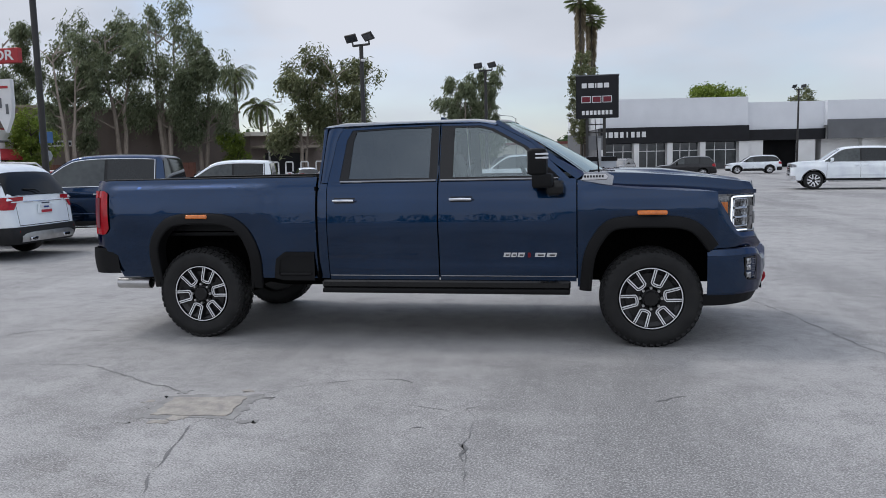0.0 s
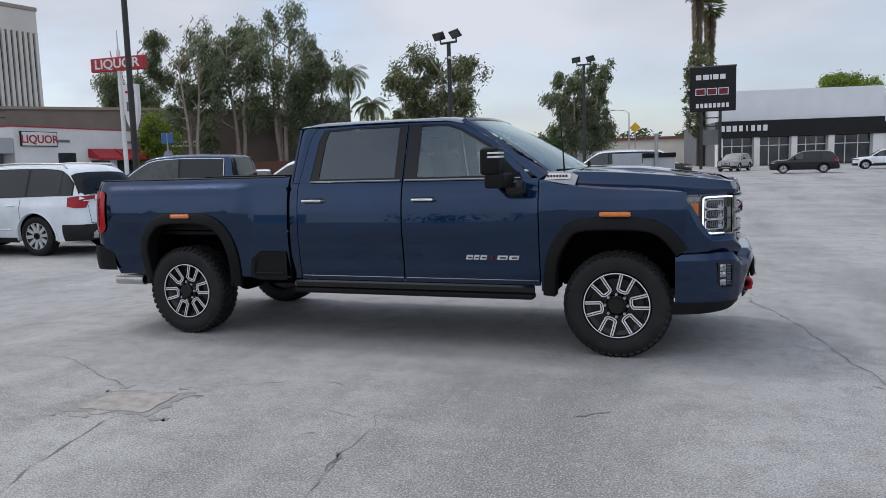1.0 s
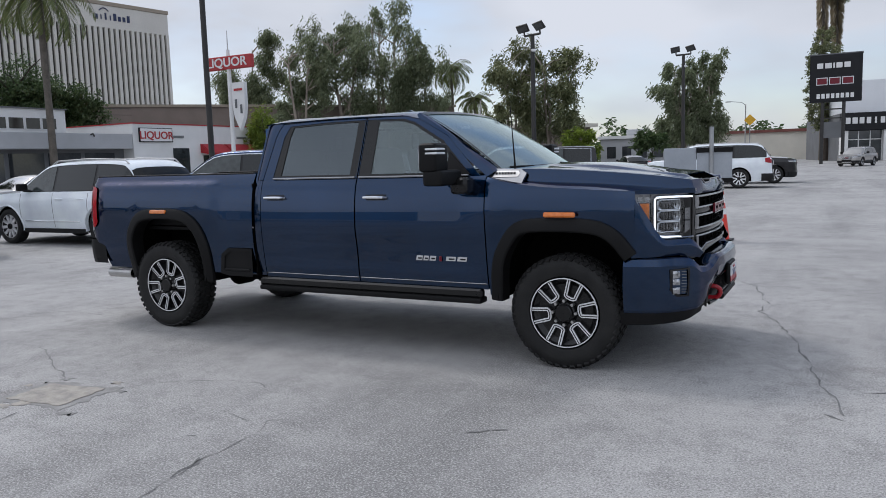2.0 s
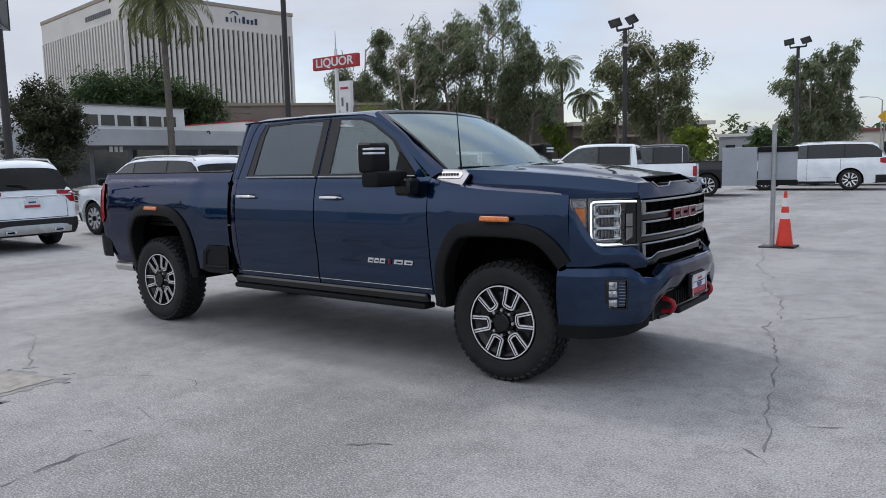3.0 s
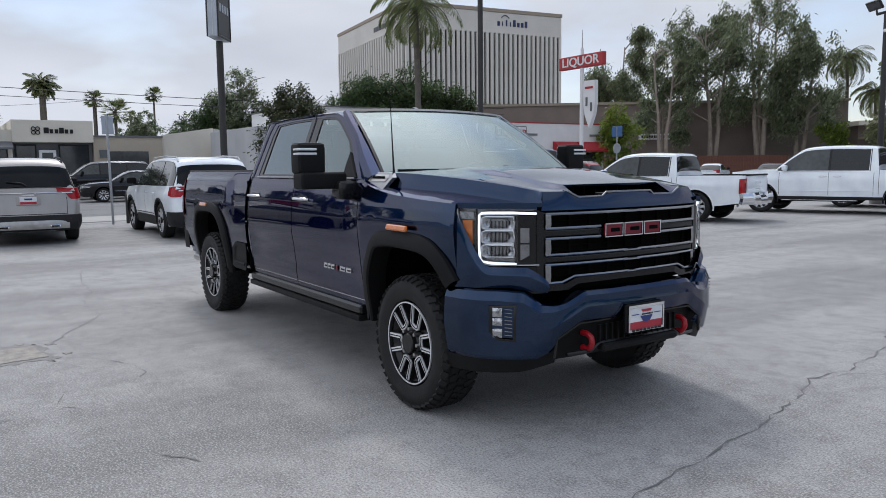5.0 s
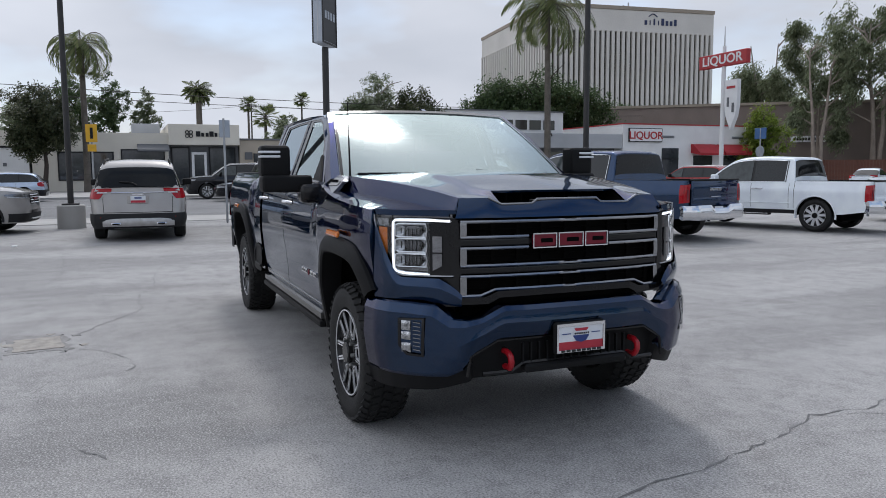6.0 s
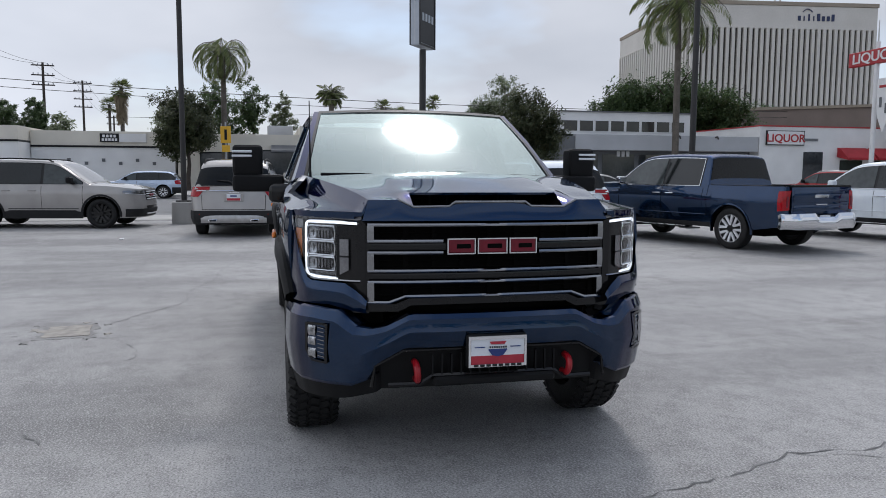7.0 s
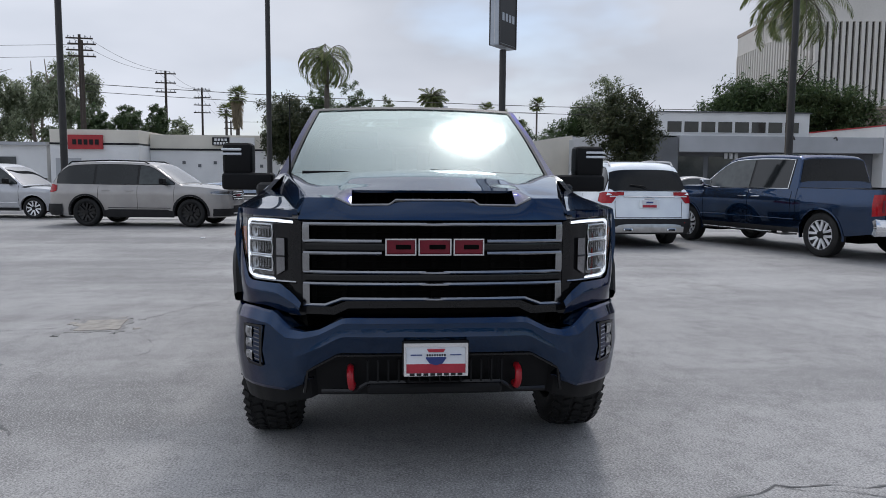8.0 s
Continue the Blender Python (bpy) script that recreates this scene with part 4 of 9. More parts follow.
# solid strip whose black colour stands in for the shaded gap
part("cab_gap", box((-2.889, 0, 0.965), (0.014, 1.90, 0.83)), M_DARK, TRUCK, "black strip painted as the shade between cab and bed")
bm = bmesh.new()
ngon(bm, [put(a, b) + Vector((0.004, 0, 0)) for a, b in [(-0.71, 1.45), (-0.65, 1.83), (0.65, 1.83), (0.71, 1.45)]])
bmesh.ops.solidify(bm, geom=bm.faces[:], thickness=0.004)
bg = part("back_window", bm, M_TINT, TRUCK)
bg.visible_shadow = False
# bed floor, tailgate, rear bumper, exhaust
part("bed_floor", box((-3.96, 0, 0.95), (2.12, 1.60, 0.03)), M_TRIM, TRUCK)
part("bed_front_wall", box((-2.90, 0, 1.21), (0.03, 1.66, 0.50)), M_BLUE, TRUCK)
bm = bmesh.new()
add_box(bm, (-5.085, 0, 1.20), (0.06, 1.60, 0.53), 0.015, None, 2)
add_box(bm, (-5.095, 0, 1.45), (0.07, 1.60, 0.03), 0.01)
part("tailgate", bm, M_BLUE, TRUCK)
bm = bmesh.new()
add_grid(bm, lambda u, v: along([(-4.86, -0.972), (-5.02, -0.978), (-5.14, -0.935), (-5.20, -0.72), (-5.21, 0), (-5.20, 0.72), (-5.14, 0.935), (-5.02, 0.978), (-4.86, 0.972)], u).to_3d() + Vector((0, 0, 0.60 + 0.24 * v - 0.10 * v * 0)) + Vector((0.05 * (v - 0.7) ** 2, 0, 0)), 32, 5, True)
bmesh.ops.solidify(bm, geom=bm.faces[:], thickness=0.02)
add_box(bm, (-5.09, 0, 0.836), (0.16, 1.66, 0.02), 0.005)
rb = part("rear_bumper", bm, M_TRIM, TRUCK, "dark rear bumper with corner steps")
part("exhaust_tip", add_lathe(bmesh.new(), [(0, 0.052), (0.33, 0.052), (0.33, 0.046), (0.02, 0.046)], 20, "y"), M_STEEL, TRUCK, "round steel exhaust tip").matrix_basis = pose(-4.93, -0.86, 0.492, 0, 0, -90)
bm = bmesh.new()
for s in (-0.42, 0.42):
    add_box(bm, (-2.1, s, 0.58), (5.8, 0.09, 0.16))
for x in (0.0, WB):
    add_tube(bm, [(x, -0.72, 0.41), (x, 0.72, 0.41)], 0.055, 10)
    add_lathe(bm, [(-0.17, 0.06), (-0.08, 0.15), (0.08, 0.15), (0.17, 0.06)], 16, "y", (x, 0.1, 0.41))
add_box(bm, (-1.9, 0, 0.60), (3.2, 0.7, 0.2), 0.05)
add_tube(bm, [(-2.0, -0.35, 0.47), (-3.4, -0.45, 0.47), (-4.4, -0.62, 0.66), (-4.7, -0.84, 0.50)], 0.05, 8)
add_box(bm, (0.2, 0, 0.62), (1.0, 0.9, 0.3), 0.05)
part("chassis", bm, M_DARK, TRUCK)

# ---- bonnet ----
# outline of the front face in plan
FACE = [(0.515, 0.948), (0.60, 0.912), (0.665, 0.872), (0.725, 0.818), (0.775, 0.755), (0.818, 0.692), (0.840, 0.650), (0.849, 0.61), (0.862, 0.56), (0.887, 0.42), (0.906, 0.2), (0.911, 0.0)]


def bonnet_row(x, front=0.0):
    """Half a cross-section of the bonnet from the middle outwards; front runs from the scoop (0) to the crease (1)."""
    row = []
    r = ridge_y(x)
    for a in (0.0, 0.1, 0.2, 0.3, 0.365, 0.385, 0.405, 0.43, 0.455, 0.48, 0.48 + (r - 0.48) * 0.35, 0.48 + (r - 0.48) * 0.7):
        row.append((x, a, hood_z(x, a)))
    zr = lerp_table(RIDGE_Z, x)
    row += [(x, r - 0.010, zr + 0.001), (x, r, zr - 0.001), (x, r + 0.004, zr - 0.008)]
    row += [(x, r + (foot_y(x) - r) * k, zr + (lerp_table(FOOT_Z, x) - zr) * k) for k in (0.5, 0.85)] + [(x, foot_y(x), lerp_table(FOOT_Z, x) - 0.004)]
    if front:
        full = bonnet_row(0.82)
        out = []
        for (x_, a, z), (_, a1, z1) in zip(row, full):
            k = min(a1, 0.60)
            xe, ze = lerp_table(CREASE_X, k), lerp_table(CREASE_Z, k)
            if a1 > 0.60:
                w = smooth(1.350, 1.286, z1)
                xe, ze = 0.820 + 0.026 * w, z1
            out.append((x_ + (xe - x_) * front, a + (a1 - a) * front, z + (ze - z) * front))
        return out
    return row


rows = [bonnet_row(x) for x in (-0.50, -0.42, -0.34, -0.27, -0.15, 0.0, 0.12, 0.24, 0.34, 0.42, 0.50, 0.58, 0.65, 0.71, SCOOP_X)]
rows += [bonnet_row(SCOOP_X, f) for f in (0.25, 0.5, 0.75, 0.93, 1.0)]
nr = len(rows) - 6
crown = lambda p, s_: (p[0] - 0.13 * (p[1] / 0.8) ** 2 * smooth(-0.1, -0.5, p[0]), s_ * p[1], p[2])
bm = bmesh.new()
for s_ in (-1, 1):
    vs = [[bm.verts.new(crown(p, s_)) for p in r_] for r_ in rows]
    for i in range(len(vs) - 1):
        for j in range(len(vs[0]) - 1):
            if i >= nr and j < 5:
                continue
            bm.faces.new((vs[i][j], vs[i + 1][j], vs[i + 1][j + 1], vs[i][j + 1]))
    # front face down to the grille
    top_row = vs[-1][:15]
    prev = top_row
    for k in (0.12, 0.4, 0.7, 0.92, 1.0):
        cur = []
        for v in top_row:
            q = abs(v.co.y)
            yb = q * 0.640 / 0.607
            xb = lerp_table(sorted((p, w) for w, p in FACE), yb) + 0.006
            cur.append(bm.verts.new((v.co.x + (xb - v.co.x) * (k ** 1.15) + 0.006 * math.sin(math.pi * k), s_ * (q + (yb - q) * k), v.co.z + (1.250 - v.co.z) * k)))
        for j in range(len(cur) - 1):
            bm.faces.new((prev[j], cur[j], cur[j + 1], prev[j + 1]))
        prev = cur
bmesh.ops.remove_doubles(bm, verts=bm.verts[:], dist=0.0006)
bmesh.ops.recalc_face_normals(bm, faces=bm.faces[:])
bmesh.ops.solidify(bm, geom=bm.faces[:], thickness=0.012)
hood = part("bonnet", bm, M_BLUE, TRUCK, "raised blue bonnet with a wide air scoop", sharp=22)
# dark throat of the scoop and the bright edge of its lip
bm = bmesh.new()
for s_ in (-1, 1):
    ngon(bm, [(0.868, s_ * 0.392, 1.314), (0.735, s_ * 0.396, 1.377), (0.58, s_ * 0.396, 1.377), (0.58, s_ * 0.392, 1.314)])
ngon(bm, [(0.868, -0.392, 1.312), (0.868, 0.392, 1.312), (0.58, 0.392, 1.312), (0.58, -0.392, 1.312)])
ngon(bm, [(0.58, -0.396, 1.312), (0.58, 0.396, 1.312), (0.58, 0.396, 1.385), (0.58, -0.396, 1.385)])
part("scoop_opening", bm, M_DARK, hood, "black scoop opening")
bm = bmesh.new()
for s_ in (-1, 1):
    add_tube(bm, [(lerp_table(CREASE_X, a) + 0.002, s_ * a, z) for a, z in ((0.455, 1.352), (0.385, 1.318), (0.21, 1.320), (0.18, 1.342), (0.0, 1.342))], 0.0055, 6)
part("scoop_trim", bm, M_SATIN, hood, "satin edge under the scoop")
part("scoop_lip", box((0.835, 0, 1.327), (0.085, 0.36, 0.018), 0.004), M_TRIM, hood, "black step inside the scoop")
for k in range(7):
    part("scoop_vane", box((0.66, -0.27 + 0.09 * k, 1.344), (0.10, 0.006, 0.045)), M_DARK, hood)

# ---- front face ----
CF = FACE


def cf(y, out=0.0):
    """Front face at a half width y: place in plan."""
    y = abs(y)
    t = sorted((p[1], p[0]) for p in CF)
    return lerp_table(t, y) + out


# dark panel behind grille and lamps
bm = bmesh.new()
add_grid(bm, lambda u, v: (cf(-0.88 + 1.76 * u) - 0.055, -0.88 + 1.76 * u, 0.80 + 0.46 * v), 30, 4)
part("radiator_panel", bm, M_DARK, TRUCK)
grille = new("grille")
grille.parent = TRUCK
grille["label"] = "black grille with dark chrome bracket bars"
bm = bmesh.new()
gz0, gz1 = 0.805, 1.252
surround = [(-0.655, 1.252), (0.655, 1.252), (0.655, 0.90), (0.600, 0.808), (0.46, 0.808), (0.40, 0.838), (-0.40, 0.838), (-0.46, 0.808), (-0.600, 0.808), (-0.655, 0.90)]
hole = [(-0.616, 1.240), (0.616, 1.240), (0.616, 0.90), (0.560, 0.845), (0.475, 0.845), (0.41, 0.872), (-0.41, 0.872), (-0.475, 0.845), (-0.560, 0.845), (-0.616, 0.90)]
ring_panel(bm, surround, hole, lambda a, b: Vector((cf(a) + 0.002, a, b)))
bmesh.ops.solidify(bm, geom=bm.faces[:], thickness=0.05)
part("grille_surround", bm, M_GLOSSBLACK, grille)
bm = bmesh.new()
for i in range(9):
    y = -0.56 + 1.12 * i / 8
    add_box(bm, (cf(y) - 0.044, y, 1.04), (0.012, 0.022, 0.39))
for i in range(12):
    add_tube(bm, [(cf(y) - 0.038, y, 0.85 + 0.034 * i) for y in spread(-0.585, 0.585, 8)], 0.0035, 4)
part("grille_mesh", bm, M_DARK, grille)


def bar(bm, y0, y1, z0, z1, out=0.012, depth=0.035, n=8, rise=0.0):
    """Horizontal bar following the curve of the front, with a bevelled face."""
    ys = spread(y0, y1, n)
    rows = []
    for i, y in enumerate(ys):
        x, up = cf(y) + out, rise * i / n
        rows.append([bm.verts.new(p) for p in ((x - depth, y, z0 + up), (x - 0.004, y, z0 + up), (x, y, z0 + (z1 - z0) * 0.35 + up), (x - 0.003, y, z1 - 0.002 + up), (x - depth, y, z1 + up))])
    for p, q in zip(rows, rows[1:]):
        for c in range(5):
            bm.faces.new((p[c], q[c], q[(c + 1) % 5], p[(c + 1) % 5]))
    bm.faces.new(rows[0])
    bm.faces.new(rows[-1][::-1])
    return bm


def bracket(z_hi, z_lo, inner_hi=0.0, inner_lo=0.0, th=0.0165, dip=False):
    bm = bmesh.new()
    for s in (-1, 1):
        bar(bm, s * 0.608, s * inner_hi, z_hi - th, z_hi)
        if dip:
            bar(bm, s * 0.43, s * 0.0, z_lo + 0.030, z_lo + 0.030 + th)
            bar(bm, s * 0.507, s * 0.428, z_lo, z_lo + th, n=3, rise=0.030)
            bar(bm, s * 0.608, s * 0.505, z_lo, z_lo + th)
        else:
            bar(bm, s * 0.608, s * inner_lo, z_lo, z_lo + th)
        bar(bm, s * 0.610, s * 0.578, z_lo + th * 0.6, z_hi - th * 0.6, out=0.014, n=2)
    bmesh.ops.recalc_face_normals(bm, faces=bm.faces[:])
    return bm


part("grille_bar", bracket(1.240, 1.145, 0.0, 0.245), M_SATIN, grille)
part("grille_bar", bracket(1.105, 1.000, 0.245, 0.0), M_SATIN, grille)
part("grille_bar", bracket(0.962, 0.846, 0.0, 0.0, dip=True), M_SATIN, grille)
bm = bmesh.new()
for z0, z1 in ((1.108, 1.142), (0.966, 0.996)):
    bar(bm, -0.600, 0.600, z0, z1, 0.0, 0.03)
bmesh.ops.recalc_face_normals(bm, faces=bm.faces[:])
part("grille_band", bm, M_GLOSSBLACK, grille)
# maker's emblem as three plain red blocks with bright rims
for y0, w0 in ((-0.157, 0.142), (0.0, 0.152), (0.157, 0.142)):
    bm = bmesh.new()
    o, i = [(y0 - w0 / 2, 1.088), (y0 - w0 / 2, 1.166), (y0 + w0 / 2, 1.166), (y0 + w0 / 2, 1.088)], [(y0 - w0 / 2 + 0.006, 1.094), (y0 - w0 / 2 + 0.006, 1.160), (y0 + w0 / 2 - 0.006, 1.160), (y0 + w0 / 2 - 0.006, 1.094)]
    ring_panel(bm, o, i, lambda a, b: Vector((cf(0) + 0.017, a, b)))
    bmesh.ops.solidify(bm, geom=bm.faces[:], thickness=0.022)
    em = part("emblem_rim", bm, M_CHROME, grille, "bright rim of a plain emblem block")
    part("emblem_block", box((cf(0) + 0.005, y0, 1.127), (0.016, w0 - 0.008, 0.066), 0.004), M_REDGLOSS, grille, "red emblem block")
    part("emblem_slot", box((cf(0) + 0.011, y0 + 0.012, 1.127), (0.010, w0 * 0.50, 0.022), 0.003), M_DARK, grille)

HEAD = [Vector((x, y)) for x, y in CF if y > 0.4][::-1]
for _ in range(2):
    HEAD = [HEAD[0]] + [q for a, b in zip(HEAD, HEAD[1:]) for q in (a * 0.75 + b * 0.25, a * 0.25 + b * 0.75)] + [HEAD[-1]]
HEAD_AT = []
run = 0.0
for i, q in enumerate(HEAD):
    run += (q - HEAD[i - 1]).length if i else 0.0
    HEAD_AT.append((q.y, run))
for side in (-1, 1):
    hl = new("headlamp")
    hl.parent = TRUCK
    hl["label"] = "square headlamp with a lit white C-shaped light strip"
    def P(y, z, o=0.0):
        """Place on the lamp's wrapped face at half width y, moved outwards by o."""
        u = lerp_table(HEAD_AT, y) / HEAD_AT[-1][1]
        p, d = along(HEAD, u), along(HEAD, min(1, u + 0.04)) - along(HEAD, max(0, u - 0.04))
        n = Vector((d.y, -d.x)).normalized()
        n = -n if n.x < 0 else n
        return Vector((p.x + n.x * o, side * (p.y + n.y * o), z))
    foot = lambda y: lerp_table([(0.64, 0.955), (0.86, 0.955), (0.893, 0.975), (0.919, 1.060), (0.935, 1.145), (0.948, 1.235)], y)
    # housing
    bm = bmesh.new()
    add_grid(bm, lambda u, v: P(0.64 + 0.308 * u, foot(0.64 + 0.308 * u) + v * (1.268 - foot(0.64 + 0.308 * u)), -0.030), 22, 6, flip=side < 0)
    bmesh.ops.solidify(bm, geom=bm.faces[:], thickness=0.01)
    part("lamp_housing", bm, M_LAMPGREY, hl, "grey lamp housing")
    # rim of the housing against the fender
    part("housing_rim", tube([P(0.64 + 0.308 * u, foot(0.64 + 0.308 * u), 0.0) for u in spread(0, 1, 16)] + [P(0.948, z, 0.0) for z in (1.25, 1.262)], 0.007, 6), M_SATIN, hl)
    # light strip: along the top, down the outside, back in at the foot
    pts = [(0.648, 1.235), (0.72, 1.238), (0.76, 1.240), (0.82, 1.240), (0.86, 1.240), (0.882, 1.238), (0.890, 1.228), (0.891, 1.15), (0.891, 1.06), (0.889, 0.990), (0.878, 0.972), (0.84, 0.966), (0.745, 0.962)]
    for wdt, m_, o, nm in ((0.0130, M_CHROME, -0.018, "strip_bezel"), (0.0064, M_LED, -0.004, "light_strip")):
        part(nm, tube([P(y, z, o) for y, z in pts], wdt, 8), m_, hl, "glowing white daytime strip" if nm == "light_strip" else "")
    for k in range(3):
        zc = 1.186 - 0.076 * k
        bm = bmesh.new()
        add_grid(bm, lambda u, v: P(0.762 + 0.118 * u, zc - 0.033 + 0.066 * v, -0.006 - 0.040 * (1 - (2 * u - 1) ** 2) * (1 - (2 * v - 1) ** 2)), 8, 8, flip=side < 0)
        cell = part("reflector", bm, M_REFLECT, hl, "chrome reflector cell with glints mottled into its colour")
        ring = [(0.760, -0.034), (0.868, -0.034), (0.880, -0.026), (0.880, 0.026), (0.868, 0.034), (0.760, 0.034), (0.756, 0.0), (0.760, -0.034)]
        part("reflector_rim", tube([P(y, zc + dz, 0.0) for y, dz in ring], 0.005, 6), M_CHROME, cell)
        for c in range(7):
            part("reflector_rib", tube([P(0.774 + 0.0155 * c, zc - 0.028, -0.020), P(0.774 + 0.0155 * c, zc + 0.010 + 0.018 * (k > 0), -0.020)], 0.0030, 5), M_DARK, cell)
    # amber corner under a clear wedge
    bm = bmesh.new()
    add_grid(bm, lambda u, v: P(0.910 + 0.026 * u, 1.050 + 0.105 * u + (0.150 - 0.105 * u) * v, -0.004), 5, 4, flip=side < 0)
    bmesh.ops.solidify(bm, geom=bm.faces[:], thickness=0.010)
    part("amber_corner", bm, M_AMBER, hl, "amber corner marker")
    bm = bmesh.new()
    add_grid(bm, lambda u, v: P(0.906 + 0.036 * u, 1.206 + 0.040 * v, -0.006), 5, 2, flip=side < 0)
    bmesh.ops.solidify(bm, geom=bm.faces[:], thickness=0.010)
    part("lamp_corner", bm, M_REFLECT, hl, "clear wedge over the amber marker")
    # vertical side lens in the black panel
    bm = bmesh.new()
    add_grid(bm, lambda u, v: P(0.690 + 0.040 * u, 0.985 + 0.025 * (1 - u) * (1 - v) + 0.175 * v, 0.012), 2, 4, flip=side < 0)
    bmesh.ops.solidify(bm, geom=bm.faces[:], thickness=0.012)
    part("side_lens", bm, M_LAMPGREY, hl, "grey vertical lens")
    part("lens_bar", tube([P(0.689, 1.075, 0.015), P(0.732, 1.075, 0.015)], 0.004, 5), M_GLOSSBLACK, hl)
    bm = bmesh.new()
    add_grid(bm, lambda u, v: P(0.600 + 0.152 * u, 0.80 + 0.425 * v, -0.002), 6, 3, flip=side < 0)
    bmesh.ops.solidify(bm, geom=bm.faces[:], thickness=0.01)
    part("lamp_panel", bm, M_GLOSSBLACK, hl)
    lens = part("lamp_cover", grid(lambda u, v: P(0.74 + 0.207 * u, foot(0.74 + 0.207 * u) + v * (1.264 - foot(0.74 + 0.207 * u)), 0.016 * (1 - u) + 0.002), 16, 6, flip=side < 0), M_LENS, hl, "clear lamp cover")
    lens.visible_shadow = False
    # body-colour cheek below the lamp
    bm = bmesh.new()
    cheek = [(0.513, 0.952), (0.60, 0.925), (0.67, 0.888), (0.735, 0.835), (0.79, 0.770), (0.838, 0.705), (0.872, 0.645), (0.888, 0.615)]
    def cheek_at(u, v):
        p = along(cheek, u)
        top = lerp_table([(0, 1.250), (0.06, 1.195), (0.174, 1.092), (0.21, 1.055), (0.31, 0.972), (0.36, 0.950), (0.78, 0.948), (0.92, 0.905), (1.0, 0.865)], u)
        bot = lerp_table([(0, 0.828), (0.6, 0.838), (0.85, 0.815), (1.0, 0.805)], u)
        return Vector((p.x + (0.022 * min(1, v / 0.62) - 0.016 * max(0, v - 0.62) / 0.38) * smooth(0.05, 0.3, u), side * (p.y + 0.008 * math.sin(math.pi * v)), bot + (top - bot) * v))
    add_grid(bm, cheek_at, 18, 8, flip=side > 0)
    bmesh.ops.solidify(bm, geom=bm.faces[:], thickness=0.02)
    part("lamp_cheek", bm, M_BLUE, TRUCK)

# ---- front bumper ----
CB = [(0.437, 0.975), (0.57, 0.957), (0.665, 0.926), (0.752, 0.872), (0.827, 0.80), (0.888, 0.712), (0.934, 0.605), (0.966, 0.47), (0.990, 0.30), (0.996, 0.0)]
CBT = sorted((p[1], p[0]) for p in CB)
B_TOP = [(0.0, 0.812), (0.40, 0.812), (0.425, 0.808), (0.535, 0.752), (0.60, 0.742), (0.68, 0.752), (0.76, 0.822), (0.86, 0.832), (0.98, 0.825)]
B_BOT = [(0.0, 0.640), (0.44, 0.640), (0.57, 0.565), (0.625, 0.488), (0.70, 0.452), (0.98, 0.442)]
bumper = new("front_bumper")
bumper.parent = TRUCK
bumper["label"] = "deep blue front bumper with fog lamps and tow hooks"
bm = bmesh.new()
cols = []
line = [Vector((x, -y)) for x, y in CB] + [Vector((x, y)) for x, y in CB[::-1][1:]]
N = 96
for i in range(N + 1):
    p = along([(*q,) for q in line], i / N)
    a = abs(p.y)
    zt, zb = lerp_table(B_TOP, a), lerp_table(B_BOT, a)
    col = []
    for k, (v, o) in enumerate(((1.0, -0.10), (0.995, -0.020), (0.975, -0.008), (0.85, 0.012), (0.80, 0.012), (0.5, 0.020), (0.22, 0.006), (0.04, -0.006), (0.0, -0.016), (0.0, -0.06))):
        d = Vector((1, 0)) if a < 0.6 else (Vector((0.6, 0.8 * (1 if p.y > 0 else -1))) if a < 0.93 else Vector((0.0, 1.0 if p.y > 0 else -1.0)))
        q = p + d * o
        col.append(bm.verts.new((q.x, q.y, zb + (zt - zb) * v)))
    cols.append(col)
for p, q in zip(cols, cols[1:]):
    for j in range(9):
        bm.faces.new((p[j], p[j + 1], q[j + 1], q[j]))
bmesh.ops.recalc_face_normals(bm, faces=bm.faces[:])
part("bumper_skin", bm, M_BLUE, bumper, sharp=14)
# black lower part and intake
bm = bmesh.new()
cols = []
for i in range(N + 1):
    p = along([(*q,) for q in line], i / N)
    a = abs(p.y)
    zt = lerp_table(B_BOT, a) + 0.012
    zb = lerp_table([(0, 0.445), (0.55, 0.425), (0.75, 0.372), (0.97, 0.352)], a)
    back = 0.055 if a < 0.56 else 0.022
    col = [bm.verts.new((p.x - back - t * 0.03, p.y * (1 - 0.012 * (a > 0.6) - 0.02 * t), zt + (zb - zt) * t)) for t in (0, 0.33, 0.66, 1.0)]
    col.append(bm.verts.new((p.x - 0.25, p.y * 0.85, zb + 0.03)))
    cols.append(col)
for p, q in zip(cols, cols[1:]):
    for j in range(4):
        bm.faces.new((p[j], p[j + 1], q[j + 1], q[j]))
bmesh.ops.recalc_face_normals(bm, faces=bm.faces[:])
part("bumper_valance", bm, M_TRIM, bumper, "black plastic lower bumper")
bm = bmesh.new()
edge = [(-0.60, 0.452), (-0.585, 0.555), (-0.45, 0.632), (0.45, 0.632), (0.585, 0.555), (0.60, 0.452)]
bx = lambda y: lerp_table(CBT, abs(y))
add_tube(bm, [(bx(a) - 0.012, a, b) for a, b in edge], 0.009, 6)
add_tube(bm, [(bx(y) - 0.02, y, z) for y, z in ((-0.52, 0.462), (-0.37, 0.466), (-0.31, 0.505), (0.31, 0.505), (0.37, 0.466), (0.52, 0.462))], 0.012, 6)
part("intake_edge", bm, M_GLOSSBLACK, bumper)
bm = bmesh.new()
add_box(bm, (0.975, 0, 0.480), (0.06, 0.62, 0.045), 0.012)
for k in range(14):
    add_box(bm, (0.968, -0.31 + k * 0.0477, 0.56), (0.02, 0.008, 0.10))
part("intake_grid", bm, M_TRIM, bumper)
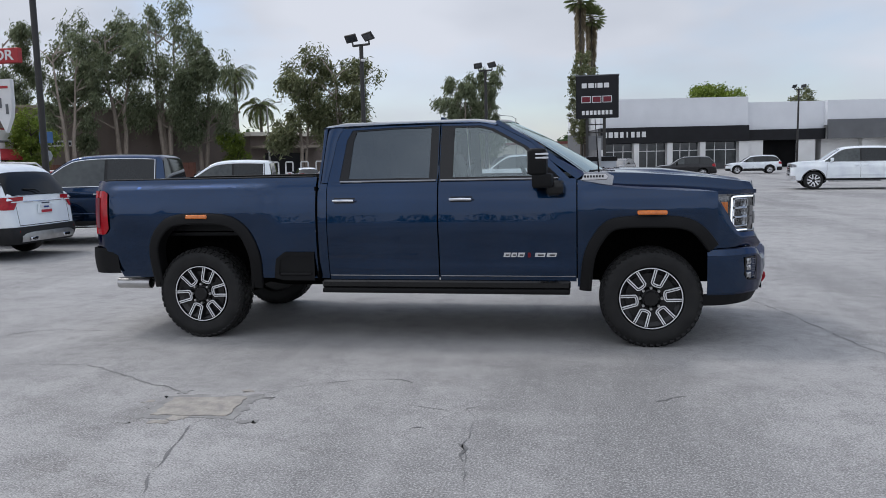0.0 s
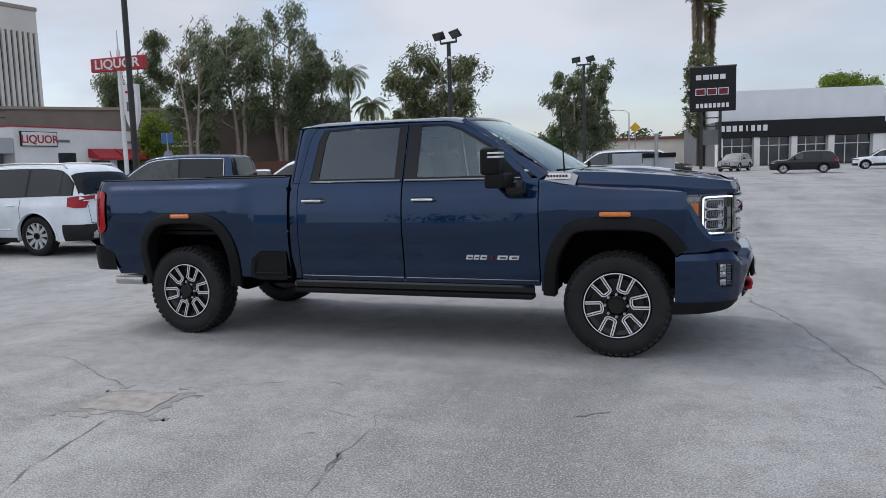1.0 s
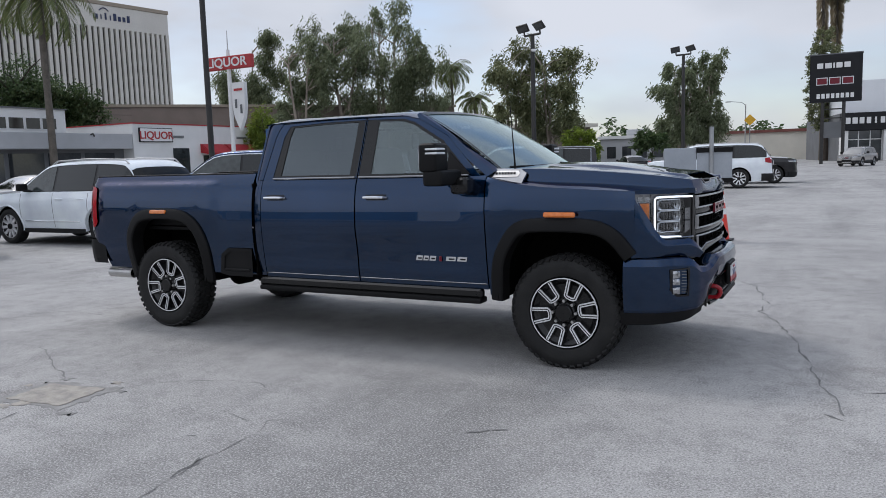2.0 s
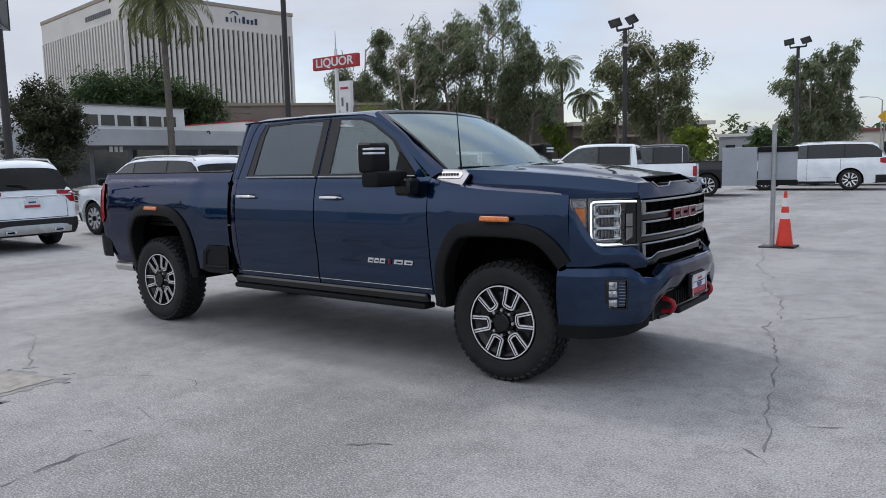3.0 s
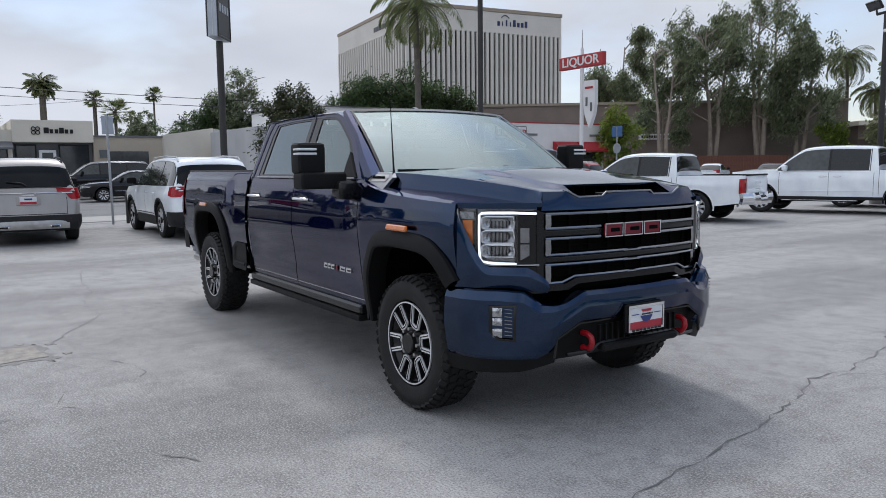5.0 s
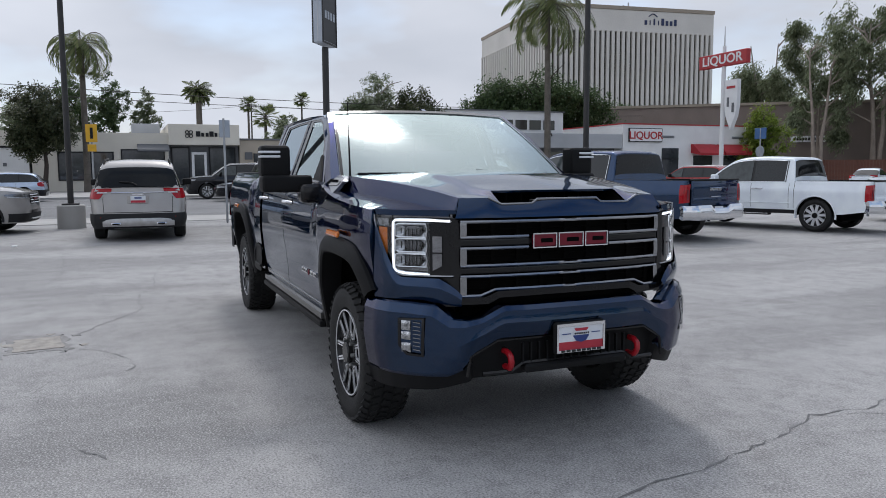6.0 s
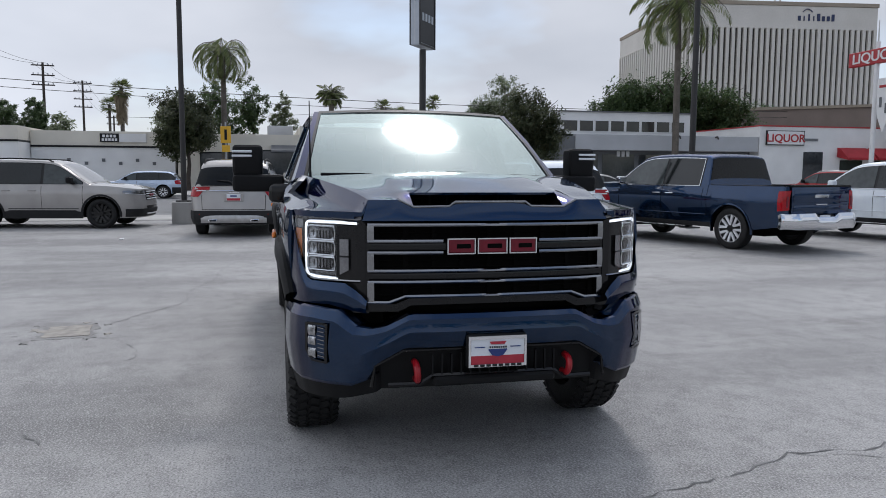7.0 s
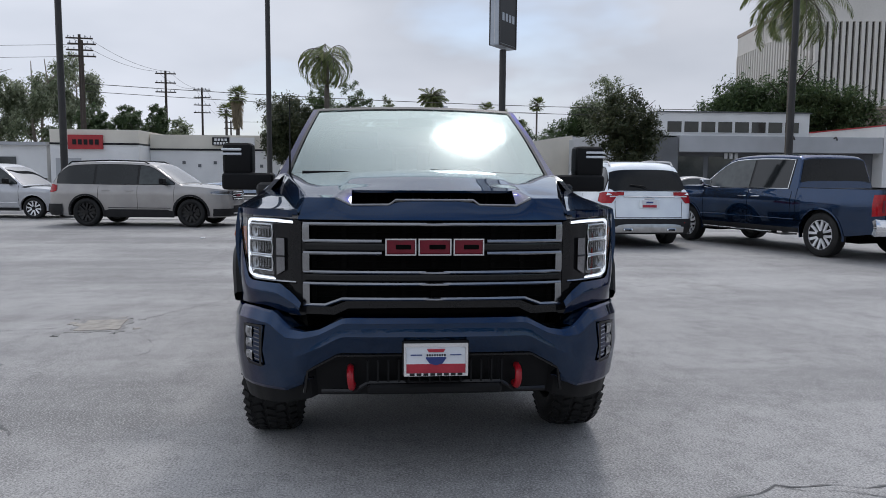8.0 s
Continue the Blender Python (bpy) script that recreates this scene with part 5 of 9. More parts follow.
for side in (-1, 1):
    bm = bmesh.new()
    hook = [(0.91, side * 0.380, 0.482), (0.945, side * 0.381, 0.479), (0.978, side * 0.383, 0.490), (0.993, side * 0.386, 0.520), (0.987, side * 0.388, 0.550), (0.955, side * 0.389, 0.566), (0.915, side * 0.389, 0.566)]
    sm = [along(hook, i / 16) for i in range(17)]
    add_tube(bm, sm, 0.0165, 10)
    part("tow_hook", bm, M_HOOK, bumper, "bright red tow hook")
    fog = new("fog_lamp")
    fog.parent = bumper
    fog["label"] = "fog lamp of three clear cells in a black bezel"
    Q = lambda y, z, o=0.0: Vector((lerp_table(CBT, y) + o * 0.6 + 0.011, side * (y + 0.008 + o * 0.4), z))
    bm = bmesh.new()
    ring_panel(bm, [(0.790, 0.755), (0.892, 0.748), (0.892, 0.605), (0.862, 0.560), (0.795, 0.556)], [(0.802, 0.745), (0.882, 0.738), (0.882, 0.612), (0.857, 0.572), (0.806, 0.568)], lambda a, b: Q(a, b, 0.012))
    bmesh.ops.solidify(bm, geom=bm.faces[:], thickness=0.03)
    ngon(bm, [Q(a, b, -0.004) for a, b in [(0.790, 0.755), (0.892, 0.748), (0.892, 0.605), (0.862, 0.560), (0.795, 0.556)]])
    part("bezel", bm, M_GLOSSBLACK, fog)
    for k in range(3):
        bm = bmesh.new()
        z0 = 0.737 - 0.056 * k
        add_grid(bm, lambda u, v: Q(0.846 + 0.034 * u, z0 - 0.05 + 0.05 * v, 0.006 + 0.006 * math.sin(math.pi * v)), 3, 5)
        bmesh.ops.solidify(bm, geom=bm.faces[:], thickness=0.008)
        part("lamp_cell", bm, M_REFLECT, fog, "clear bright lamp cell")
    for k in range(8):
        part("bezel_fin", tube([Q(0.808, 0.728 - 0.020 * k, 0.004), Q(0.836, 0.731 - 0.020 * k, 0.004)], 0.0038, 5), M_SATIN, fog)

# dealer's show plate
plate = new("licence_plate")
plate.parent = bumper
plate["label"] = "white and red dealer plate in a silver frame"
plate.matrix_basis = Matrix.Translation((0, 0, 0.626)) @ Matrix.Diagonal((1, 0.94, 0.86, 1)) @ Matrix.Translation((0, 0, -0.628))
PX = 1.030
part("plate_bracket", box((PX - 0.022, 0.0, 0.628), (0.03, 0.325, 0.190), 0.01), M_TRIM, plate)
bm = bmesh.new()
ring_panel(bm, [(-0.155, 0.540), (-0.155, 0.716), (0.155, 0.716), (0.155, 0.540)], [(-0.143, 0.556), (-0.143, 0.696), (0.143, 0.696), (0.143, 0.556)], lambda a, b: Vector((PX + 0.006, a, b)))
bmesh.ops.solidify(bm, geom=bm.faces[:], thickness=0.012)
part("plate_frame", bm, M_CHROME, plate, "silver plate frame")
part("plate_upper", box((PX - 0.002, 0, 0.650), (0.006, 0.288, 0.092)), M_PLATEWHITE, plate)
part("plate_lower", box((PX - 0.002, 0, 0.579), (0.006, 0.288, 0.050)), M_PLATERED, plate)
bm = bmesh.new()
add_prism(bm, [(-0.045, 0.655), (-0.05, 0.635), (-0.03, 0.606), (0, 0.598), (0.03, 0.606), (0.05, 0.635), (0.045, 0.655)], lambda a, b, d: Vector((PX + 0.002 + d, a, b)), 0.003)
part("plate_shield", bm, M_PLATEBLUE, plate)
bm = bmesh.new()
add_prism(bm, [(-0.045, 0.684), (0.045, 0.684), (0.035, 0.668), (-0.035, 0.668)], lambda a, b, d: Vector((PX + 0.003 + d, a, b)), 0.003)
part("plate_flag", bm, M_PLATERED, plate)
bm = bmesh.new()
add_box(bm, (PX + 0.006, 0, 0.653), (0.004, 0.098, 0.020))
part("plate_banner", bm, M_PLATEWHITE, plate)
for k in range(8):
    part("letter_bar", box((PX + 0.0085, -0.042 + 0.012 * k, 0.653), (0.003, 0.008, 0.011)), M_RIMBLACK, plate)
    part("letter_bar", box((PX + 0.007, -0.115 + 0.033 * k, 0.549), (0.003, 0.024, 0.013)), M_RIMBLACK, plate)
for s in (-1, 1):
    part("letter_bar", box((PX + 0.004, s * 0.095, 0.653), (0.003, 0.055, 0.005)), M_PLATEBLUE, plate)


# ---- other vehicles ----
M_CARGLASS = mat("car_window", (0.008, 0.010, 0.011), 0.03, col2=(0.016, 0.019, 0.020), scale=1.5, fine=20, coat=0.5, spec=0.3)
M_CARCLEAR = mat("car_front_window", (0.022, 0.028, 0.029), 0.03, col2=(0.060, 0.072, 0.072), scale=1.1, fine=9, coat=0.6, spec=0.4)
for m_ in (M_CARGLASS, M_CARCLEAR):
    m_.node_tree.nodes["Principled BSDF"].inputs["Coat IOR"].default_value = 1.45
M_BACKGLASS = mat("car_rear_window", (0.006, 0.007, 0.008), 0.05, col2=(0.012, 0.014, 0.015), scale=1.5, fine=20, spec=0.22)
M_CARSCREEN = mat("car_windscreen", (0.010, 0.012, 0.013), 0.05, col2=(0.016, 0.018, 0.019), scale=1.5, fine=20, coat=1.0, spec=1.0)
M_CARSCREEN.node_tree.nodes["Principled BSDF"].inputs["Coat IOR"].default_value = 2.2
M_CLAD = mat("grey_cladding", (0.014, 0.014, 0.015), 0.6, col2=(0.022, 0.022, 0.023), scale=5, fine=200, spec=0.25)


def curve(pts, rounds=2):
    """Corner-cut a table of (x, value) rows so that it runs smoothly."""
    pts = [Vector(p) for p in pts]
    for _ in range(rounds):
        pts = [pts[0]] + [q for a, b in zip(pts, pts[1:]) for q in (a * 0.75 + b * 0.25, a * 0.25 + b * 0.75)] + [pts[-1]]
    return [tuple(p) for p in pts]


def car(name, m, paint, label, category, kind="suv", L=4.92, W=1.92, H=1.76, wb=2.86, r=0.385, fo=0.96, belt=1.10, hood=1.12, style="five", clad=True, rails=True, chrome=True, group="parked vehicles", bed=1.95, plate=True):
    """A parked vehicle built panel by panel; x is ahead and the origin is on the ground between the axles."""
    car_ob = thing(name, m, label, category, group)
    pick, sedan = kind == "pickup", kind == "sedan"
    xf, xr = wb / 2, -wb / 2
    x1 = xf + fo
    x0 = x1 - L
    hw = W / 2
    ra = r + 0.065
    cowl = xf - (0.42 if pick else 0.34)
    cab_back = x0 + bed + 0.05 if pick else (x0 + 0.62 if sedan else x0 + 0.06)
    bed_top = belt + (0.05 if pick else 0)
    floor_z = 0.42 if pick else 0.27
    prof = curve([(0.15, 0.900), (0.40, 0.958), (0.62, 0.985), (belt * 0.80, 1.0), (belt * 0.86, 0.996), (belt, 0.952), (belt + 0.2, 0.93)], 1)
    nose_w, tail_w = (0.80 if pick else 0.60), (0.955 if pick else 0.80)
    nose_l, tail_l = (0.34 if pick else 0.62), (0.10 if pick else 0.38)
    lean_f = [(0.20, -0.09), (0.42, -0.01), (0.55, 0.0), (0.75, -0.02), (hood - 0.10, -0.05), (hood, -0.16)] if not pick else [(0.40, -0.05), (0.55, 0.0), (hood - 0.08, -0.02), (hood, -0.08)]
    lean_r = [(0.25, 0.06), (0.42, 0.0), (0.60, 0.01), (0.80, 0.035), (belt, 0.075)] if not pick else [(0.4, 0.0), (2.0, 0.0)]

    def width(x, z):
        k = lerp_table(prof, z) * hw
        t = (x - (x1 - nose_l)) / nose_l
        if t > 0:
            k *= 1 - (1 - nose_w) * (1 - math.sqrt(max(0.0, 1 - min(1, t) ** 2.4)))
        t = ((x0 + tail_l) - x) / tail_l
        if t > 0:
            k *= 1 - (1 - tail_w) * (1 - math.sqrt(max(0.0, 1 - min(1, t) ** 2.4)))
        for xc in (xf, xr):
            k += 0.018 * smooth(ra + 0.22, ra - 0.05, abs(x - xc)) * smooth(0.3, 0.6, z) * smooth(belt - 0.02, belt - 0.22, z)
        return k

    def warp(p):
        """Lean of the nose and the tail in side view."""
        p = Vector(p)
        p.x += lerp_table(lean_f, p.z) * smooth(x1 - 0.7, x1, p.x) + lerp_table(lean_r, p.z) * smooth(x0 + 0.5, x0, p.x)
        return p

    def end(d, z, s, out=0.0, front=True):
        """Place on the nose or tail: d runs from the corner, below 0 across the face, above 0 along the side."""
        ln, xe, sg = (nose_l, x1, 1) if front else (tail_l, x0, -1)
        wc = width(xe, z)
        if d <= 0:
            y = max(0.0, wc + d)
            p, n = Vector((xe + sg * 0.035 * (1 - (y / wc) ** 2), s * y, z)), Vector((sg, 0.0, 0.0))
        else:
            x = xe - sg * d
            y0, y1 = width(x + 0.02, z), width(x - 0.02, z)
            p = Vector((x, s * width(x, z), z))
            n = Vector((-(y0 - y1), s * 0.04, 0)).normalized()
        return warp(p) + n * out

    def zb(x):
        for xc in (xf, xr):
            d = abs(x - xc)
            if d < ra:
                return max(floor_z, r * 0.98 + math.sqrt(ra * ra - d * d))
        return floor_z + 0.08 * smooth(xr - ra, x0, x)

    def zt(x):
        if x > cowl:
            t = (x - cowl) / (x1 - cowl)
            return hood - (0.10 if not pick else 0.05) * t ** 1.8 - 0.02
        if pick and x < cab_back:
            return bed_top
        return belt + (0.04 if not sedan else 0.0) * smooth(cowl, x0, x)

    xs = sorted(set([round(v, 4) for v in spread(x0, x1, 30)] + [round(x1 - nose_l * k, 4) for k in (0.02, 0.06, 0.13, 0.22)] + [round(x0 + tail_l * k, 4) for k in (0.02, 0.08, 0.2, 0.4)] + [round(xc + s * ra * k, 4) for xc in (xf, xr) for s in (-1, 1) for k in (0.0, 0.3, 0.55, 0.75, 0.88, 0.96, 0.995, 1.005)]))
    bm = bmesh.new()
    cr = add_side_panel(bm, xs, zb, zt, width, -1, 12)
    cl = add_side_panel(bm, xs, zb, zt, width, 1, 12)
    for i, sg in ((0, -1), (-1, 1)):
        for j in range(12):
            rows = []
            for q in (j, j + 1):
                a, b = cr[i][q], cl[i][q]
                mids = [bm.verts.new(a.co.lerp(b.co, k / 6) + Vector((sg * 0.035 * (1 - (2 * k / 6 - 1) ** 2), 0, 0))) for k in range(1, 6)]
                rows.append([a] + mids + [b])
            for k in range(6):
                f = (rows[0][k], rows[0][k + 1], rows[1][k + 1], rows[1][k])
                bm.faces.new(f if sg > 0 else f[::-1])
    # bonnet and deck
    for p, q, s, t, x in zip(cr, cr[1:], cl, cl[1:], xs):
        if x >= cowl - 0.25 or not pick:
            rows = []
            for a, b in ((p[-1], s[-1]), (q[-1], t[-1])):
                up = 0.055 * smooth(x1 + 0.1, x1 - 0.4, a.co.x) if a.co.x > cowl - 0.3 else 0.03
                rows.append([a] + [bm.verts.new(a.co.lerp(b.co, k / 8) + Vector((0.035 * (1 - (k / 4 - 1) ** 2) * smooth(x1 - 0.1, x1, a.co.x), 0, up * (1 - abs(k / 4 - 1) ** 3)))) for k in range(1, 8)] + [b])
            for k in range(8):
                bm.faces.new((rows[0][k], rows[1][k], rows[1][k + 1], rows[0][k + 1]))
    bmesh.ops.remove_doubles(bm, verts=bm.verts[:], dist=0.0006)
    for v in bm.verts:
        v.co = warp(v.co)
    bmesh.ops.recalc_face_normals(bm, faces=bm.faces[:])
    part("body", bm, paint, car_ob, sharp=34)
    # underside and wheel wells, near-black for the shade under the body
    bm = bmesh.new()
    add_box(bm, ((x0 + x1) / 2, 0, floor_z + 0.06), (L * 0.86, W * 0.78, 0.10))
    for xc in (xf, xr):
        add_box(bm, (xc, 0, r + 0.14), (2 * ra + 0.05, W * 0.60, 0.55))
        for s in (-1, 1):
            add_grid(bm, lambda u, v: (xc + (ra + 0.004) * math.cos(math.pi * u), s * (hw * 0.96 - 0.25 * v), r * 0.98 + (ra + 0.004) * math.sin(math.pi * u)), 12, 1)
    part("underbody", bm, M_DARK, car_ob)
    # cabin: a roof line over leaning sides
    g_back, b_front = cab_back, cowl + 0.10
    t_back = g_back + (0.10 if pick else (0.95 if sedan else 0.34))
    t_front = cowl - (0.66 if pick else 0.72)
    line = curve([(g_back, belt - 0.03), (t_back, H - (0.05 if pick else 0.10)), (t_back + 0.30, H - 0.025), ((t_back + t_front) / 2, H), (t_front - 0.25, H - 0.02), (t_front + 0.05, H - 0.10), (b_front, hood - 0.01)], 3)
    if pick:
        line = curve([(g_back, belt - 0.03), (g_back + 0.075, H - 0.17), (g_back + 0.10, H - 0.06), (g_back + 0.20, H - 0.03), ((t_back + t_front) / 2, H), (t_front - 0.25, H - 0.02), (t_front + 0.05, H - 0.10), (b_front, hood - 0.01)], 2)
    top = lambda x: lerp_table(line, x)
    ybelt, slope = hw * 0.935, (0.30 if not pick else 0.27) * hw / (H - belt) * 0.78
    rp = 0.48 if pick else 0.70
    side_y = lambda z: ybelt - slope * max(-0.05, z - belt)
    pinch = lambda x: 0.06 * smooth(g_back + 0.5, g_back, x) * (0 if pick else 1) + 0.05 * smooth(cowl - 0.2, b_front, x)

    def section(x, f, s):
        """Cabin surface: f from the belt (0) over the rail (0.6) to the middle of the roof (1)."""
        t = max(belt - 0.025, top(x))
        rail = max(belt - 0.03, t - 0.075)
        if f <= 0.6:
            z = belt - 0.03 + (rail - belt + 0.03) * f / 0.6
            return Vector((x, s * (side_y(z) - pinch(x)), z))
        k = (f - 0.6) / 0.4
        ye = side_y(rail) - pinch(x)
        return Vector((x, s * ye * math.cos(math.pi / 2 * k) ** rp if k < 1 else 0.0, rail + (t - rail + 0.012) * math.sin(math.pi / 2 * k) ** 0.8))

    fs = [0, 0.15, 0.3, 0.45, 0.6, 0.66, 0.72, 0.78, 0.85, 0.92, 1.0]
    gx = sorted(spread(g_back, b_front, 34) + [t_back, t_back - 0.04])
    bm = bmesh.new()
    for s in (-1, 1):
        cols = [[bm.verts.new(section(x, f, s)) for f in fs] for x in gx]
        for p, q in zip(cols, cols[1:]):
            for j in range(len(fs) - 1):
                bm.faces.new((p[j], q[j], q[j + 1], p[j + 1]))
    if pick:
        ngon(bm, [(g_back, -side_y(belt), belt - 0.03), (g_back, side_y(belt), belt - 0.03), (g_back, side_y(belt), belt - 0.06), (g_back, -side_y(belt), belt - 0.06)])
    bmesh.ops.remove_doubles(bm, verts=bm.verts[:], dist=0.0006)
    bmesh.ops.recalc_face_normals(bm, faces=bm.faces[:])
    part("cabin", bm, paint, car_ob, sharp=40)

    def pane(fn, nu, nv, out):
        """A patch of glass moved outwards by out."""
        b = bmesh.new()
        add_grid(b, fn, nu, nv)
        b.normal_update()
        c = Vector((0, 0, 0.6))
        vs = {v: v.normal.copy() if v.normal.dot(v.co - c) > 0 else -v.normal for v in b.verts}
        for v, nn in vs.items():
            v.co += nn * out
        bmesh.ops.recalc_face_normals(b, faces=b.faces[:])
        bmesh.ops.solidify(b, geom=b.faces[:], thickness=0.006)
        return b

    def screen(xa, xb, y_in, lo, hi):
        """Front or rear glass over the roof line, from share lo to hi of its slope."""
        def fn(u, v):
            x = xa + (xb - xa) * (lo + (hi - lo) * v)
            t = top(x)
            ye = side_y(t - 0.075) - pinch(x) - y_in
            k = 2 * u - 1
            rail = t - 0.075
            full = side_y(rail) - pinch(x)
            c = min(1.0, abs(k * ye / full)) ** (1 / rp)
            return Vector((x, k * ye, rail + 0.087 * math.sqrt(max(0, 1 - c * c)) ** 0.8))
        return pane(fn, 14, 10, 0.008)

    part("windscreen", screen(b_front - 0.06, t_front + 0.02, 0.06, 0.02, 0.96), M_CARSCREEN, car_ob, "dark reflecting windscreen")
    part("rear_window", screen(g_back + 0.01, t_back if not pick else g_back + 0.095, 0.012 if not pick else 0.05, 0.10 if not pick else 0.20, 0.90 if not pick else 0.93), M_BACKGLASS, car_ob, "dark rear window")
    # side windows
    z_lo = belt + 0.035
    w_top = lambda x: max(z_lo, top(x) - 0.095)
    wx0, wx1 = g_back + (0.24 if pick else 0.22), b_front
    while w_top(wx1) < z_lo + 0.03:
        wx1 -= 0.02
    while w_top(wx0) < z_lo + 0.10:
        wx0 += 0.02
    cuts = [xr + 0.22, (xr + xf) / 2 - 0.02] if kind == "suv" else [(g_back + b_front) / 2 - 0.14]
    edges = [wx0] + cuts + [wx1]
    for s in (-1, 1):
        wall = lambda x, z: Vector((x, s * (side_y(z) - pinch(x)), z))
        part("window_band", pane(lambda u, v: wall(wx0 - 0.025 + (wx1 - wx0 + 0.04) * u, z_lo - 0.012 + (w_top(min(wx1, max(wx0, wx0 - 0.025 + (wx1 - wx0 + 0.04) * u))) + 0.012 - z_lo + 0.012) * v), 22, 4, 0.003), M_GLOSSBLACK, car_ob, "black window surround")
        for i in range(len(edges) - 1):
            a, b = edges[i] + (0.03 if i else 0.0), edges[i + 1] - (0.03 if i < len(edges) - 2 else 0.0)
            part("side_window", pane(lambda u, v: wall(a + (b - a) * u, z_lo + (w_top(a + (b - a) * u) - 0.006 - z_lo) * v), 10, 4, 0.009), M_CARCLEAR if i == len(edges) - 2 else M_CARGLASS, car_ob, "clear front side window" if i == len(edges) - 2 else "dark side window")
        if chrome and pick:
            loop = [wall(x, z_lo - 0.006) for x in spread(wx0, wx1, 8)] + [wall(x, w_top(x) + 0.004) for x in spread(wx1, wx0, 14)]
            loop.append(loop[0])
            part("window_molding", tube([p + Vector((0, s * 0.010, 0)) for p in loop], 0.010, 6), M_CHROME, car_ob, "chrome strip round the side windows")
        xm = wx1 - 0.24
        mb = bmesh.new()
        add_box(mb, (xm, s * (hw + 0.11), belt + 0.13), (0.13, 0.22, 0.16), 0.05, None, 3)
        add_box(mb, (xm + 0.02, s * (hw - 0.01), belt + 0.05), (0.09, 0.14, 0.05), 0.02)
        part("side_mirror", mb, M_CHROME if pick and paint is M_NAVY else (M_TRIM if not pick else paint), car_ob)
        for xh in (cuts[-1] - 0.22 + (0.0 if kind == "suv" else 0.0), wx1 - 1.25 if kind != "suv" else xr + 0.55):
            part("door_handle", tube([(xh - 0.10, s * (width(xh, belt - 0.13) - 0.01), belt - 0.13), (xh - 0.08, s * (width(xh, belt - 0.13) + 0.025), belt - 0.13), (xh + 0.08, s * (width(xh, belt - 0.13) + 0.025), belt - 0.13), (xh + 0.10, s * (width(xh, belt - 0.13) - 0.01), belt - 0.13)], 0.013, 6), M_CHROME if pick else paint, car_ob)
        # door shut lines
        shuts = [cuts[-1], cowl - 0.10] + ([cab_back + 0.10] if not pick else [g_back - 0.01, g_back + 0.12]) if kind != "suv" else [cuts[-1], cowl - 0.10, xr + 0.34]
        for xd in shuts:
            sb = bmesh.new()
            hi = bed_top if pick and xd < g_back else belt - 0.01
            pz = spread(max(floor_z + 0.12, zb(xd) + 0.01), hi, 8)
            for a, b in zip(pz, pz[1:]):
                ngon(sb, [(xd + e, s * (width(xd, q) + 0.002), q) for e, q in ((-0.005, a), (0.005, a), (0.005, b), (-0.005, b))])
            part("door_gap", sb, M_DARK, car_ob)
        if rails and not pick:
            part("roof_rail", tube([section(t_back + 0.10, 0.72, s), section(t_back + 0.20, 0.72, s) + Vector((0, 0, 0.055)), section((t_back + t_front) / 2, 0.72, s) + Vector((0, 0, 0.05)), section(t_front - 0.30, 0.72, s) + Vector((0, 0, 0.05)), section(t_front - 0.16, 0.72, s)], 0.018, 8), M_STEEL if paint is not M_GREY else M_TRIM, car_ob, "slim roof rail")
        # arches and sill
        for xc in (xf, xr):
            ab = bmesh.new()
            rows = []
            fat = 0.055 if clad else 0.035
            for k in range(25):
                a = math.pi * (k / 24 * 1.10 - 0.05)
                cs, sn = math.cos(a), math.sin(a)
                rows.append([ab.verts.new((xc + q * cs, s * (width(xc + q * cs, max(0.4, r + q * sn)) + o), r * 0.98 + q * sn)) for q, o in ((ra + fat, -0.01), (ra + fat - 0.004, 0.012), (ra + 0.004, 0.016), (ra - 0.006, -0.05))])
            for p, q in zip(rows, rows[1:]):
                for c in range(3):
                    ab.faces.new((p[c], p[c + 1], q[c + 1], q[c]))
            bmesh.ops.recalc_face_normals(ab, faces=ab.faces[:])
            part("wheel_arch", ab, M_CLAD if clad or paint is M_BLACKP or (pick and style == "five") else paint, car_ob, "dark wheel-arch cladding" if clad else "")
        sl = bmesh.new()
        add_grid(sl, lambda u, v: Vector((xr + ra + 0.02 + (wb - 2 * ra - 0.04) * u, s * (width(0, floor_z + 0.20 * v) + 0.014 - 0.012 * v), floor_z - 0.01 + (0.21 if clad else 0.09) * v)), 6, 4)
        bmesh.ops.recalc_face_normals(sl, faces=sl.faces[:])
        bmesh.ops.solidify(sl, geom=sl.faces[:], thickness=0.03)
        part("sill", sl, M_CLAD, car_ob, "dark lower cladding")
        part("door_molding", tube([(x, s * (width(x, floor_z + 0.24) + 0.006), floor_z + 0.24) for x in spread(xr + ra + 0.15, xf - ra - 0.10, 4)], 0.009, 6), paint if pick else (M_CHROME if not clad else M_CLAD), car_ob)
        if pick:
            part("side_step", box(((xr + xf) / 2 + 0.25, s * hw * 0.97, 0.385), (wb - 2 * ra - 0.75, 0.13, 0.05), 0.02, None, 2), M_TRIM, car_ob, "dark side step")
            part("step_strip", box(((xr + xf) / 2 + 0.25, s * (hw * 0.97 + 0.066), 0.392), (wb - 2 * ra - 0.80, 0.008, 0.018), 0.003), M_CHROME, car_ob)
        wheel(car_ob, xf, s, r, r, r * 0.66, 0.25, hw - 0.005, style, 0, 0)
        wheel(car_ob, xr, s, r, r, r * 0.66, 0.25, hw - 0.005, style, 0, 0)
        # lamps
        hz, hh = hood - (0.27 if not pick else 0.30), (0.115 if not pick else 0.20)
        dn, dl = 0.16, (0.40 if not pick else 0.22)
